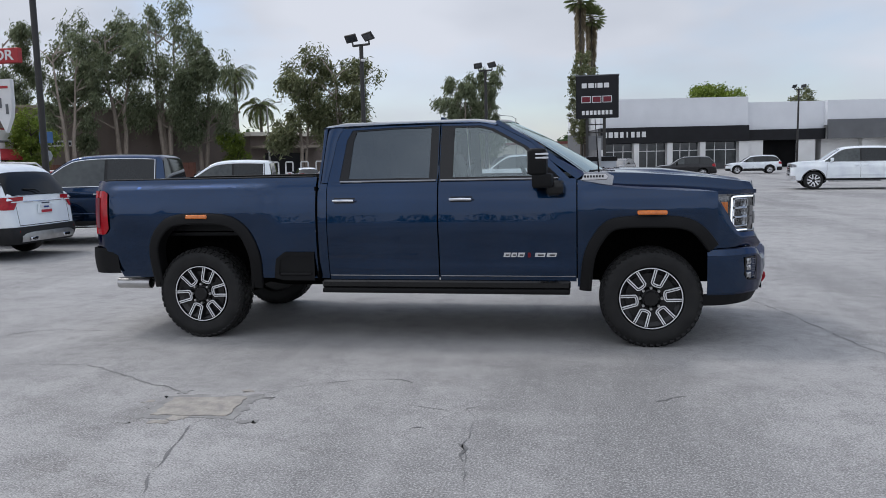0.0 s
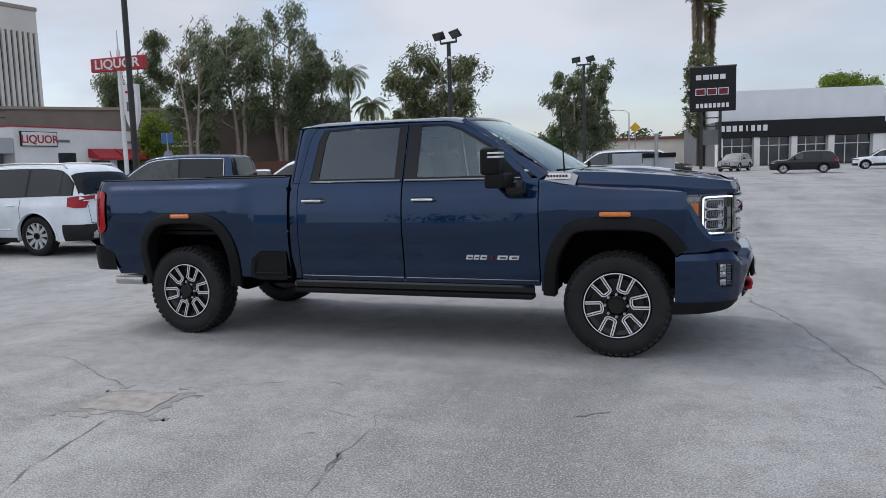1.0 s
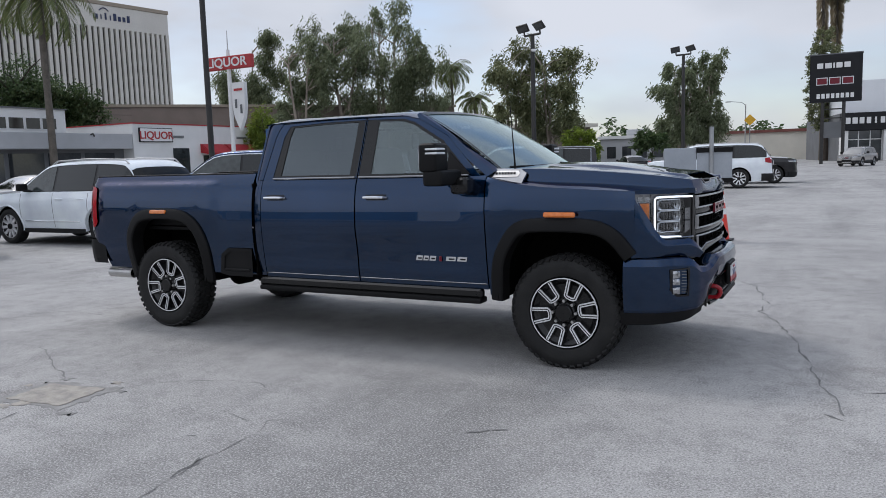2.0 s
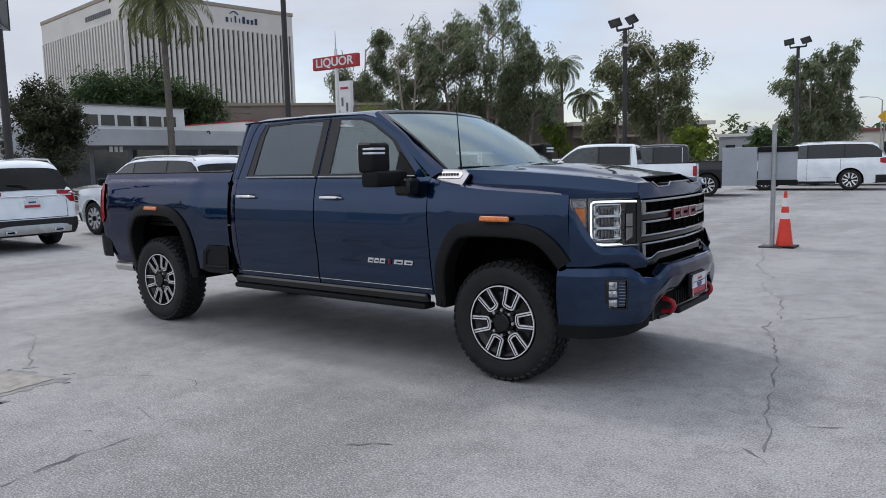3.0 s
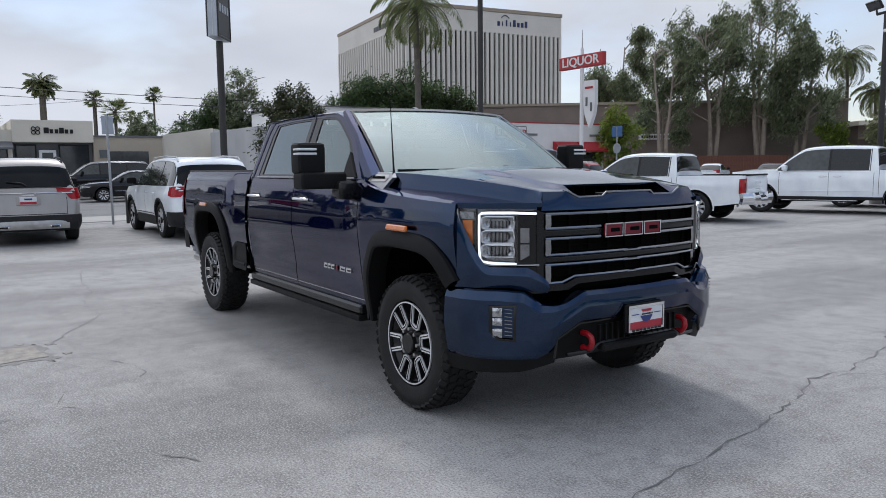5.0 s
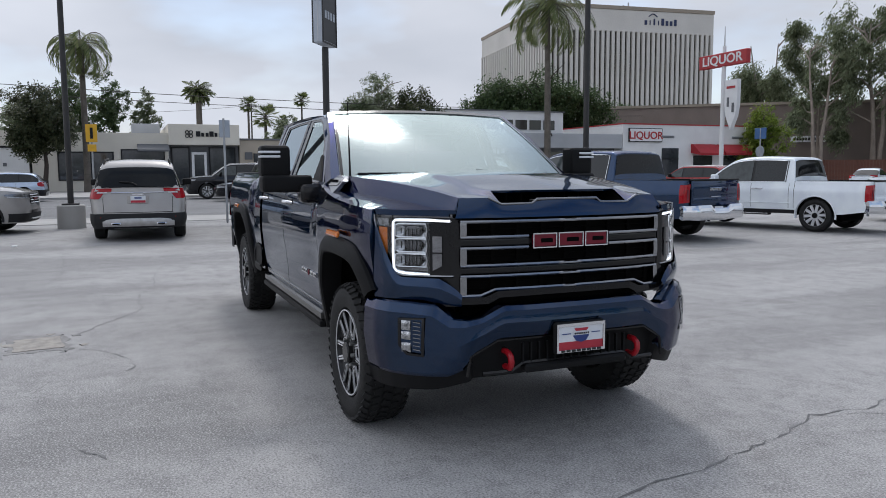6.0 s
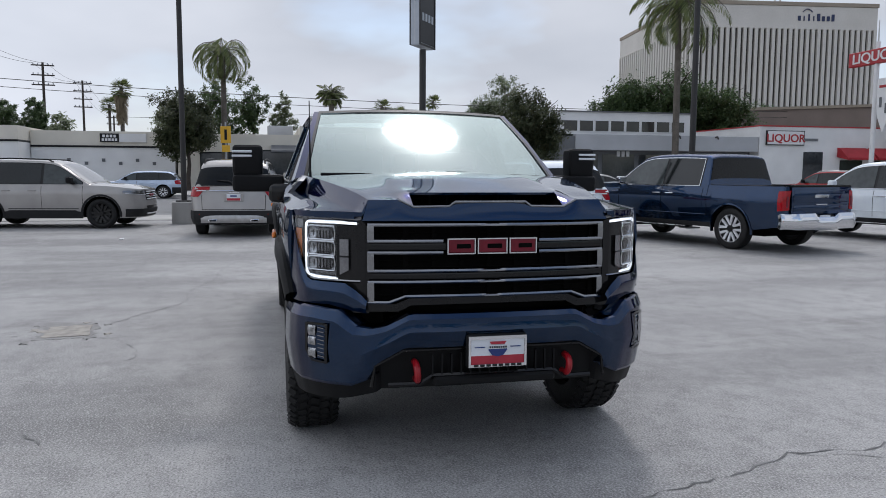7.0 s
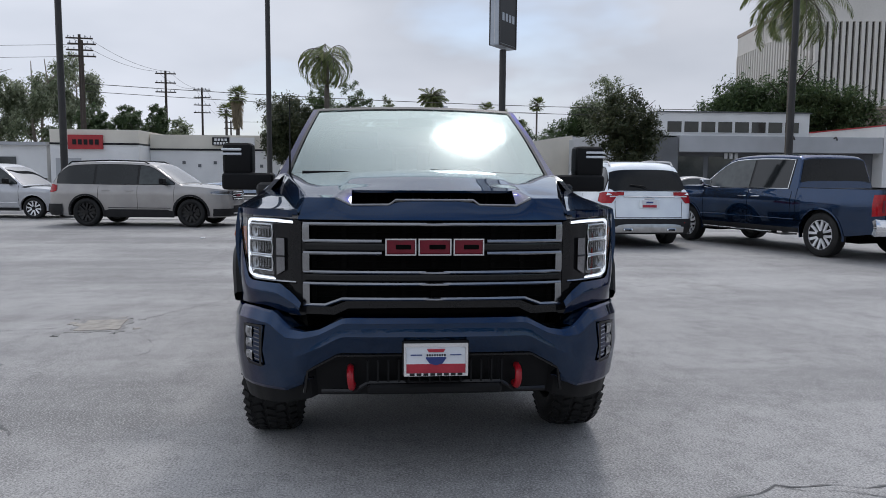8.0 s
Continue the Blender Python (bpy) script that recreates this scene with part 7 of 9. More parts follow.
# liquor pole sign
POLE_M = Matrix.Translation((4.4, -1.4, 0)) @ Matrix.Diagonal((0.875, 0.875, 0.89, 1)) @ Matrix.Translation((-4.4, 1.4, 0))
b = thing("pole_sign", POLE_M, "tall white pole with a red liquor sign and a shield", "sign")
part("pole", tube([(-49.9, 47.8, 0), (-49.9, 47.8, 9.5), (-49.9, 47.8, 12.3)], [0.20, 0.20, 0.16], 12), M_WHITESIGN, b)
part("spike", tube([(-49.9, 47.8, 12.2), (-49.9, 47.8, 14.0)], [0.07, 0.03], 8), M_STEEL, b)
s = part("sign_box", boxed(-52.85, -47.0, 47.55, 48.05, 10.55, 11.72, 0.04), M_REDSIGN, b, "red box sign")
text_part("LIQUOR", 0.78, facing(-49.93, 47.53, 11.12, 0, -1, 1.2), M_WHITESIGN, s, "white letters on red")
sh = prism([(-0.75, 9.3), (0.75, 9.3), (0.75, 7.2), (0.58, 6.2), (0.0, 5.0), (-0.58, 6.2), (-0.75, 7.2)], lambda a, c, dd: Vector((-48.75 + a, 47.6 + dd, c)), 0.4)
s = part("shield", sh, M_WHITESIGN, b, "white shield-shaped sign")
bm = bmesh.new()
add_box(bm, (-49.05, 47.57, 7.4), (0.22, 0.05, 0.8))
add_box(bm, (-48.45, 47.57, 6.9), (0.22, 0.05, 0.8))
part("shield_bars", bm, M_STUCCO_D, s, "dark bars of lettering")
part("shield_band", boxed(-49.25, -48.25, 47.56, 47.6, 8.55, 8.75), M_REDSIGN, s)

# bank tower
M_LOGOBLUE = mat("dark_blue_enamel", (0.02, 0.03, 0.09), 0.4, col2=(0.015, 0.022, 0.07), scale=2, fine=20)
TU = Vector((5.4, 40.2, 0)).normalized()
TV = Vector((-TU.y, TU.x, 0))
TM = Matrix(((TU.x, TV.x, 0, -141.1), (TU.y, TV.y, 0, 83.6), (0, 0, 1, 0), (0, 0, 0, 1)))
TOWER_M = Matrix.Translation((4.2, -2.2, 1.49)) @ Matrix.Scale(1.5, 4) @ Matrix.Translation((-4.2, 2.2, -1.49)) @ TM
b = thing("office_tower", TOWER_M, "tall pale office tower with vertical dark window bands", "building")
part("core", boxed(0.4, 40.1, 0.4, 45.6, 0.49, 31.6), M_TOWERG, b, "dark window wall")
part("top_band", boxed(0, 40.5, 0, 46, 31.5, 36.2, 0.1), M_TOWERW, b, "blank pale top storey")
part("parapet", boxed(-0.15, 40.65, -0.15, 46.15, 36.2, 37.0, 0.05), M_TANTRIM, b, "tan parapet")
fin = None
def fin_at(x, y, sx, sy):
    global fin
    if fin is None:
        fin = part("fin", boxed(-0.5, 0.5, -0.5, 0.5, 0.49, 31.6), M_TOWERW, b)
        fin.matrix_basis = Matrix.Translation((x, y, 0)) @ Matrix.Diagonal((sx, sy, 1, 1))
    else:
        share(fin, "fin", b, Matrix.Translation((x, y, 0)) @ Matrix.Diagonal((sx, sy, 1, 1)))
for k in range(33):
    fin_at(0.45 + 39.6 * k / 32, 0.30, 0.66, 0.9)
for k in range(1, 30):
    fin_at(0.30, 0.45 + 45.1 * k / 29, 0.9, 0.76)
for k, (w0, h0) in enumerate(((0.6, 1.0), (0.2, 1.0), (0.35, 1.4), (0.2, 1.0), (0.65, 1.5), (0.62, 1.0), (0.62, 1.0), (0.62, 1.4))):
    part("logo_bar", box((23.2 + 1.05 * k, -0.06, 33.8 + (h0 - 1.2) / 2), (w0, 0.2, h0), 0.03), M_LOGOBLUE, b)
part("logo_arc", tube([(23.9 + 2.1 * k / 8, -0.1, 35.0 + 0.6 * math.sin(math.pi * k / 8)) for k in range(9)], 0.11, 6), M_LOGOBLUE, b)
for k in range(14):
    part("logo_bar", box((-0.06, 6 + 0.95 * k, 33.6), (0.2, 0.7, 1.0)), M_STUCCO_D, b)
for x, y, h in ((22, 8, 39), (23.2, 8, 39.6), (24.6, 9, 38.6), (26, 9, 38.8)):
    part("roof_aerial", tube([(x, y, 36.9), (x, y, h)], 0.18, 5), M_STUCCO_G, b)

# brown hall behind the gum trees
BU = Vector((15.4, 19.3, 0)).normalized()
BM = Matrix(((BU.x, -BU.y, 0, -75.0), (BU.y, BU.x, 0, 52.0), (0, 0, 1, 0), (0, 0, 0, 1)))
b = thing("brown_hall", BM, "long brown windowless hall with a flat roof", "building")
part("wall", boxed(0, 46, 0, 22, 0, 8.7), M_BROWN, b)
part("roof_edge", boxed(-0.2, 46.2, -0.2, 22.2, 8.7, 9.0), M_TANTRIM, b)
# flat panel; the shade of a recess is put into its black
part("recess", boxed(14, 18, -0.1, 0.2, 3.6, 5.6), M_BLACKSIGN, b, "black panel painted as a shaded wall recess")
part("wall_sign", boxed(21.5, 25.8, -0.2, 0, 4.4, 5.1), M_WHITESIGN, b, "long white sign with dark bars")
for k in range(11):
    part("letter_bar", box((21.9 + 0.30 * k, -0.23, 4.75), (0.2, 0.05, 0.3)), M_BLACKSIGN, b)
part("low_wing", boxed(46, 66, -3, 16, 0, 5.6), M_BROWN, b)
part("low_roof", boxed(45.5, 66.5, -4.2, 16, 5.6, 6.1), M_STUCCO_C, b, "pale roof slab over the entrance")
part("entrance", boxed(48, 54, -3.1, -2.9, 0, 3.4), M_BLACKSIGN, b)
part("canopy", boxed(46, 56, -6.5, -3, 4.0, 4.3), M_TANTRIM, b)
b = thing("red_hall", Matrix(), "low red-brown hall behind trees", "building")
part("wall", boxed(-55, -45.5, 112, 130, 0, 6.2), M_REDWALL, b)
part("roof", boxed(-55.5, -45, 111.5, 130.5, 6.2, 6.7), M_REDWALL, b)
part("lower_wall", boxed(-54, -45.5, 110.5, 112, 0, 3.4), M_STUCCO_C, b)
# wood fence
f = thing("wood_fence", BM, "reddish board fence at the foot of the hall", "fence")
brd = None
for k in range(70):
    if brd is None:
        brd = part("board", boxed(-0.14, 0.14, -0.02, 0.02, 0, 2.3), M_FENCE, f)
        brd.matrix_basis = Matrix.Translation((16, -7, 0))
    else:
        share(brd, "board", f, Matrix.Translation((16 + 0.30 * k, -7 + 0.01 * (k % 3), 0)))

# buildings across the street to the south-west
b = thing("repair_shop", Matrix(), "low pale shop with a raised sign wall and glazed front", "building")
part("wall", boxed(-74, -60, -8.2, 1.4, 0, 4.45), M_STUCCO_C, b)
part("sign_wall", boxed(-74, -59.7, 1.4, 6.85, 3.55, 5.18, 0.02), M_STUCCO_C, b, "raised pale sign wall")
part("wall", boxed(-74, -60.6, 1.4, 6.85, 0, 3.55), M_STUCCO_D, b)
bm = bmesh.new()
for a, c in ((-0.14, -0.14), (0.14, -0.14), (-0.14, 0.14), (0.14, 0.14)):
    add_lathe(bm, [(-0.03, 0.10), (0.03, 0.10), (0.03, 0.16), (-0.03, 0.16)], 14, "z", (a, c, 0), close=True)
em = part("emblem", bm, M_BLACKSIGN, b, "dark looped emblem")
em.matrix_basis = facing(-59.66, 2.95, 4.40, 1, 0)
for k, w0 in enumerate((0.34, 0.22, 0.22, 0.32, 0.22, 0.2)):
    part("name_bar", box((-59.66, 3.65 + 0.34 * k, 4.36 + (0.06 if k in (0, 3) else 0)), (0.06, w0, 0.42 if k in (0, 3) else 0.30), 0.01), M_BLACKSIGN, b)
for y0, y1, z0, z1 in ((-2.1, 1.1, 0.5, 3.2), (1.6, 3.0, 0.4, 3.4), (3.2, 4.3, 0.1, 3.0), (4.5, 6.6, 0.4, 3.4), (-6.5, -2.6, 0.8, 3.0)):
    w = part("window", boxed(-60.62 if y0 > 1.3 else -60.02, -60.5 if y0 > 1.3 else -59.95, y0, y1, z0, z1), M_BLACKSIGN, b)
    part("pane", boxed(-60.5 if y0 > 1.3 else -59.95, -60.46 if y0 > 1.3 else -59.92, y0 + 0.1, y1 - 0.1, z0 + 0.1, z1 - 0.1), M_SHOPGLASS, w)
part("door_frame", boxed(-60.45, -60.38, 3.15, 4.3, 0.1, 3.0), M_WHITESIGN, b)
part("door_pane", boxed(-60.40, -60.35, 3.35, 4.1, 0.4, 2.8), M_SHOPGLASS, b)
part("awning", prism([(0, 3.45), (0, 3.60), (1.2, 3.15), (1.2, 3.0)], lambda a, c, dd: Vector((-60 + a, -0.9 + dd, c)), 2.3), M_STUCCO_D, b)
for k in range(3):
    part("number_bar", box((-59.9, -0.75 + 0.42 * k, 3.32), (0.06, 0.26, 0.36)), M_WHITESIGN, b)
part("roof_unit", boxed(-66, -64, -1.2, 1.0, 4.4, 5.4, 0.05), M_STUCCO_G, b)

b = thing("tan_shop", Matrix(), "low tan shop with one dark window", "building")
part("wall", boxed(-74, -60.2, 6.9, 12.0, 0, 3.98), M_STUCCO_T, b)
part("roof_edge", boxed(-74, -60.1, 6.85, 12.05, 3.98, 4.12), M_STUCCO_D, b)
part("window", boxed(-60.22, -60.1, 8.0, 10.9, 0.8, 2.9), M_SHOPGLASS, b)
part("vent", boxed(-60.2, -60.08, 7.3, 7.9, 2.4, 3.0), M_STUCCO_D, b)
b = thing("cream_shop", Matrix(), "low cream shop with roof units", "building")
part("wall", boxed(-74, -60.4, 12.05, 19.9, 0, 4.15), M_STUCCO_C, b)
part("parapet", prism([(12.05, 4.15), (12.05, 4.2), (16.2, 4.85), (16.2, 4.15)], lambda a, c, dd: Vector((-60.4 - dd, a, c)), 0.3), M_STUCCO_C, b)
for y0 in (16.9, 18.3):
    part("roof_unit", boxed(-66, -64.5, y0, y0 + 1.1, 4.1, 4.95, 0.04), M_STUCCO_G, b)
b = thing("grey_shop", Matrix(), "low grey shop with a narrow dark window", "building")
part("wall", boxed(-64, -57.5, 19.95, 20.55, 0, 4.5), M_STUCCO_G, b)
part("window", boxed(-57.52, -57.42, 20.1, 20.45, 1.0, 2.7), M_SHOPGLASS, b)

b = thing("white_shop", Matrix(), "long low white shop with a dark trim line", "building")
part("wall", boxed(-76, -60, -18.9, -8.4, 0, 3.25), M_STUCCO_W, b)
part("upper_wall", boxed(-76, -60, -18.9, -8.4, 3.4, 4.52), M_STUCCO_C, b)
part("trim_line", boxed(-76, -59.92, -18.9, -8.4, 3.25, 3.4), M_BLACKSIGN, b)
part("corner_wall", boxed(-76, -57.2, -25.6, -18.95, 0, 3.55), M_STUCCO_W, b)
part("corner_upper", boxed(-76, -57.2, -25.6, -18.95, 3.7, 4.72), M_STUCCO_C, b)
part("trim_line", boxed(-76, -57.12, -25.6, -18.95, 3.55, 3.7), M_BLACKSIGN, b)
s = part("shop_sign", boxed(-60, -59.8, -13.9, -12.55, 3.68, 4.34), M_BLACKSIGN, b, "black sign with white bars")
for k in range(4):
    part("letter_bar", box((-59.78, -13.62 + 0.27 * k, 4.14), (0.04, 0.18, 0.20)), M_WHITESIGN, s)
for k in range(5):
    part("letter_bar", box((-59.78, -13.68 + 0.24 * k, 3.86), (0.04, 0.17, 0.20)), M_WHITESIGN, s)
part("sign_blank", boxed(-60, -59.84, -12.5, -10.5, 3.68, 4.34), M_STUCCO_W, b)
s = part("red_sign", boxed(-57.2, -57.0, -24.2, -21.6, 3.2, 4.3), M_REDSIGN, b, "red sign with dark bars")
for k in range(5):
    part("letter_bar", box((-56.98, -23.7 + 0.42 * k, 3.75), (0.04, 0.28, 0.4)), M_BLACKSIGN, s)
for k in range(7):
    part("wall_vent", boxed(-60.02, -59.95, -17.6 + 1.25 * k, -17.35 + 1.25 * k, 1.9 + 0.25 * (k % 2), 2.15 + 0.25 * (k % 2)), M_STUCCO_D, b)
part("shutter", boxed(-57.25, -57.15, -25.2, -23.3, 0.1, 2.5), M_STUCCO_G, b)
b = thing("corner_shop", Matrix(), "low white shop with a dark front far down the street", "building")
part("wall", boxed(-74, -58, -60, -26.2, 0, 3.5), M_STUCCO_W, b)
part("front", boxed(-58.1, -57.9, -40, -28.5, 0.3, 2.6), M_SHOPGLASS, b)
part("roof_edge", boxed(-74, -57.7, -60, -26.1, 3.5, 3.75), M_STUCCO_G, b)

# showroom
DU = Vector((18.2, 3.5, 0)).normalized()
DM = Matrix(((DU.x, -DU.y, 0, 1.4), (DU.y, DU.x, 0, 96.0), (0, 0, 1, 0), (0, 0, 0, 1)))
b = thing("showroom", DM, "car showroom with white upper wall, black band and tall windows", "building")
part("upper_wall", boxed(-0.8, 18.6, 0, 26, 5.6, 9.3), M_PANEL, b, "white metal upper wall")
part("band", boxed(-0.8, 18.6, -0.5, 0.6, 3.55, 5.6, 0.02), M_BLACKSIGN, b, "black fascia band")
part("back_wall", boxed(-0.8, 18.6, 1.2, 26, 0, 5.6), M_STUCCO_D, b)
for k, w0 in enumerate((0.5, 0.55, 0.5, 0.45, 0.2, 0.45, 0.45, 0.52)):
    part("name_bar", box((-0.2 + 0.72 * k, -0.53, 4.68), (w0, 0.08, 0.72), 0.02), M_WHITESIGN, b)
for x0, x1 in ((-0.8, -0.1), (3.6, 4.3), (8.0, 8.7), (12.3, 13.0), (17.4, 18.6)):
    part("pier", boxed(x0, x1, -0.3, 1.3, 0, 3.55), M_STUCCO_W, b, "white pier")
for x0, x1 in ((-0.1, 3.6), (4.3, 8.0), (8.7, 12.3), (13.0, 17.4)):
    w = part("window", boxed(x0, x1, 0.6, 0.7, 0.1, 3.5), M_SHOPGLASS, b, "tall showroom window")
    for k in range(4):
        xx = x0 + (x1 - x0) * k / 3
        part("mullion", boxed(xx - 0.05, xx + 0.05, 0.5, 0.62, 0.1, 3.5), M_WHITESIGN, w)
    part("transom", boxed(x0, x1, 0.5, 0.62, 2.45, 2.55), M_WHITESIGN, w)
b = thing("service_building", DM, "white service building with a wide dark entrance", "building")
part("upper_wall", boxed(18.7, 29.0, 1, 26, 5.0, 8.6), M_PANEL, b)
part("far_wall", boxed(29.0, 70.0, 0, 26, 5.4, 8.6), M_PANEL, b)
part("far_band", boxed(29.0, 70.0, -0.4, 0, 3.6, 6.1), M_STUCCO_D, b, "dark fascia band")
part("canopy", boxed(18.7, 29.0, 0.4, 1.0, 3.6, 5.0), M_BLACKSIGN, b)
part("entrance", boxed(18.7, 29.0, 6.0, 6.2, 0, 3.7), M_BLACKSIGN, b)
for x0 in (18.7, 25.6, 34, 42, 50, 58):
    part("pier", boxed(x0, x0 + 2.2, 0.6, 1.4, 0, 5.0), M_STUCCO_W, b)
part("back_wall", boxed(29, 70, 1.5, 26, 0, 5.5), M_STUCCO_W, b)

# dealer sign
b = thing("dealer_sign", Matrix(), "black dealer sign on two posts with plain bars", "sign")
part("panel", boxed(-2.15, 2.5, 80.3, 80.9, 6.15, 10.8, 0.05), M_BLACKSIGN, b)
part("panel_rim", boxed(-2.2, 2.55, 80.35, 80.85, 10.72, 10.9), M_STUCCO_D, b)
for k, w0 in enumerate((0.55, 0.6, 0.16, 0.55, 0.55)):
    part("name_bar", box((-1.25 + [0, 0.75, 1.25, 1.72, 2.42][k], 80.27, 9.72), (w0, 0.08, 0.52), 0.02), M_WHITESIGN, b)
for k in range(3):
    e = part("emblem_rim", box((-1.05 + 1.15 * k, 80.26, 8.2), (1.02, 0.08, 0.74), 0.02), M_PLATEWHITE, b)
    part("emblem_block", box((-1.05 + 1.15 * k, 80.21, 8.2), (0.86, 0.06, 0.58), 0.01), M_REDGLOSS, b, "red emblem block")
for k in range(8):
    part("name_bar", box((-1.35 + 0.43 * k, 80.27, 6.75), (0.30, 0.08, 0.46), 0.01), M_WHITESIGN, b)
for x in (-0.95, 0.95):
    part("post", boxed(x - 0.16, x + 0.16, 80.45, 80.75, 0, 6.2), M_BLACKPOLE, b)
part("board", boxed(-0.8, 0.8, 80.5, 80.6, 2.6, 4.2), M_STUCCO_D, b)
for z in (4.5, 5.4):
    part("rail", boxed(-0.95, 0.95, 80.5, 80.65, z, z + 0.12), M_BLACKPOLE, b)

# low far buildings to the north
for k, (x0, x1, y0, z, mm, rm, lab) in enumerate((
        (-33, -20, 112, 4.0, M_STUCCO_G, M_STUCCO_W, "low pale hall with a white roof edge far down the lot"),
        (-24, -4, 128, 4.4, M_STUCCO_C, M_REDWALL, "low cream hall with a thin red roof far down the lot"),
        (-62, -48, 120, 5.0, M_STUCCO_T, M_STUCCO_D, "low tan hall far behind the trees"))):
    b = thing("far_hall", Matrix(), lab, "building")
    part("wall", boxed(x0, x1, y0, y0 + 14, 0, z), mm, b)
    part("roof", boxed(x0 - 0.4, x1 + 0.4, y0 - 0.4, y0 + 14.4, z, z + 0.45), rm, b)
    part("roof_unit", boxed(x0 + 3, x0 + 5.5, y0 + 4, y0 + 6, z + 0.4, z + 1.5, 0.05), M_STUCCO_G, b)
    for i in range(5):
        part("window", boxed(x0 + 1.0 + 2.4 * i, x0 + 2.4 + 2.4 * i, y0 - 0.05, y0 + 0.05, 1.0, 2.8), M_SHOPGLASS, b)


# ---- lamps, poles and signs of the lot ----
def flood_lamp(x, y, h, turn, label):
    b = thing("street_lamp", pose(x, y, 0, 0, 0, turn), label, "street lamp", "flood lamps of the lot")
    part("pole", tube([(0, 0, 0), (0, 0, h - 0.35)], [0.11, 0.085], 12), M_BLACKPOLE, b)
    part("base", tube([(0, 0, 0), (0, 0, 0.5)], 0.26, 16), M_CONC, b, "concrete footing")
    part("crossbar", tube([(-0.42, 0, h - 0.30), (0.42, 0, h - 0.30)], 0.05, 8), M_BLACKPOLE, b)
    for s in (-1, 1):
        m = Matrix.Translation((s * 0.44, -0.10, h)) @ Matrix.Rotation(radians(s * -12), 4, "Z") @ Matrix.Rotation(radians(-48), 4, "X") @ Matrix.Rotation(radians(-14), 4, "Y")
        hd = part("lamp_head", box((0, 0, 0), (0.50, 0.36, 0.075), 0.02, None, 2), M_BLACKPOLE, b, "tilted black flood lamp")
        hd.matrix_basis = m
        pn = part("lamp_panel", box((0, 0, -0.040), (0.40, 0.25, 0.012)), M_SHOPGLASS, hd)
        part("knuckle", tube([(s * 0.42, 0, h - 0.30), (s * 0.43, -0.05, h - 0.06)], 0.035, 6), M_BLACKPOLE, b)
    part("camera_box", box((0.16, -0.12, h - 0.95), (0.10, 0.22, 0.10), 0.02), M_WHITESIGN, b, "small white security camera")
    return b


flood_lamp(-9.95, 24.1, 6.85, -20, "black steel lamp post with two flood lamps and a camera")
flood_lamp(-6.75, 39.2, 7.35, -10, "black steel lamp post with two flood lamps farther off")
flood_lamp(20.5, 78.0, 8.6, 0, "black steel lamp post with two flood lamps by the showroom")
flood_lamp(44.0, 92.0, 8.6, 0, "black steel lamp post with two flood lamps behind the white pickup")


def dark_pole(x, y, h, r0, r1, label, base=0.0, lean=0.0):
    b = thing("lamp_pole", pose(x, y, 0, 0, lean, 0), label, "pole")
    part("shaft", tube([(0, 0, base), (0, 0, h)], [r0, r1], 14), M_BLACKPOLE, b)
    part("foot_plate", box((0, 0, base + 0.02), (0.42, 0.42, 0.04), 0.008), M_BLACKPOLE, b)
    if base:
        part("footing", add_lathe(bmesh.new(), [(0, 0.35), (base - 0.03, 0.345), (base, 0.32)], 24, "z"), M_CONC, b, "round concrete footing")
    return b


dark_pole(-14.3, 10.1, 11.0, 0.085, 0.07, "tall slim black steel lamp pole")
dark_pole(-18.1, -3.42, 11.0, 0.078, 0.062, "tall slim black steel lamp pole on a round concrete footing", 0.62)
dark_pole(-24.2, -11.55, 12.0, 0.13, 0.10, "tall dark steel lamp pole by the street")

# pylon with the hanging box sign
b = thing("pylon_sign", Matrix(), "black post carrying a tall two-sided box sign", "sign")
part("post", tube([(-16.0, 3.0, 0), (-16.0, 3.0, 4.75)], 0.09, 14), M_BLACKPOLE, b)
PM = pose(-16.0, 3.0, 0, 0, 0, 55)
sb = part("sign_box", box((0, 0, 6.55), (0.27, 1.02, 3.5), 0.02, None, 1), M_SHEET, b, "silver sign cabinet")
sb.matrix_basis = PM
for sx in (-1, 1):
    part("sign_face", box((sx * 0.139, 0, 6.56), (0.010, 0.94, 3.38), 0.0), M_BLACKSIGN, sb, "dark sign face")
    for sy in (-1, 1):
        part("face_rim", box((sx * 0.140, sy * 0.49, 6.55), (0.04, 0.04, 3.5), 0.008), M_BLACKPOLE, sb)
    part("face_rim", box((sx * 0.140, 0, 4.83), (0.03, 1.0, 0.05), 0.008), M_BLACKPOLE, sb)
    for k in range(4):
        part("letter_bar", box((sx * 0.147, -0.30 + 0.2 * k, 5.55), (0.008, 0.13, 0.20)), M_SHEET, sb)
    part("sign_upper", box((sx * 0.147, 0, 7.1), (0.008, 0.80, 1.9), 0.0), M_WHITESIGN, sb, "pale upper field of the sign")
part("seam", box((0, -0.512, 6.55), (0.012, 0.006, 3.4)), M_STEEL, sb)

# post with the sheet-metal sign and the cone
b = thing("sign_post", Matrix(), "galvanised post with two metal sign panels seen from behind", "sign")
part("post", tube([(-0.33, 7.72, 0), (-0.33, 7.72, 1.97)], 0.037, 10), M_ALU, b)
part("post_foot", box((-0.33, 7.72, 0.012), (0.36, 0.30, 0.024), 0.006), M_BLACKPOLE, b)
SM = pose(-0.33, 7.78, 0, 0, 0, 12)
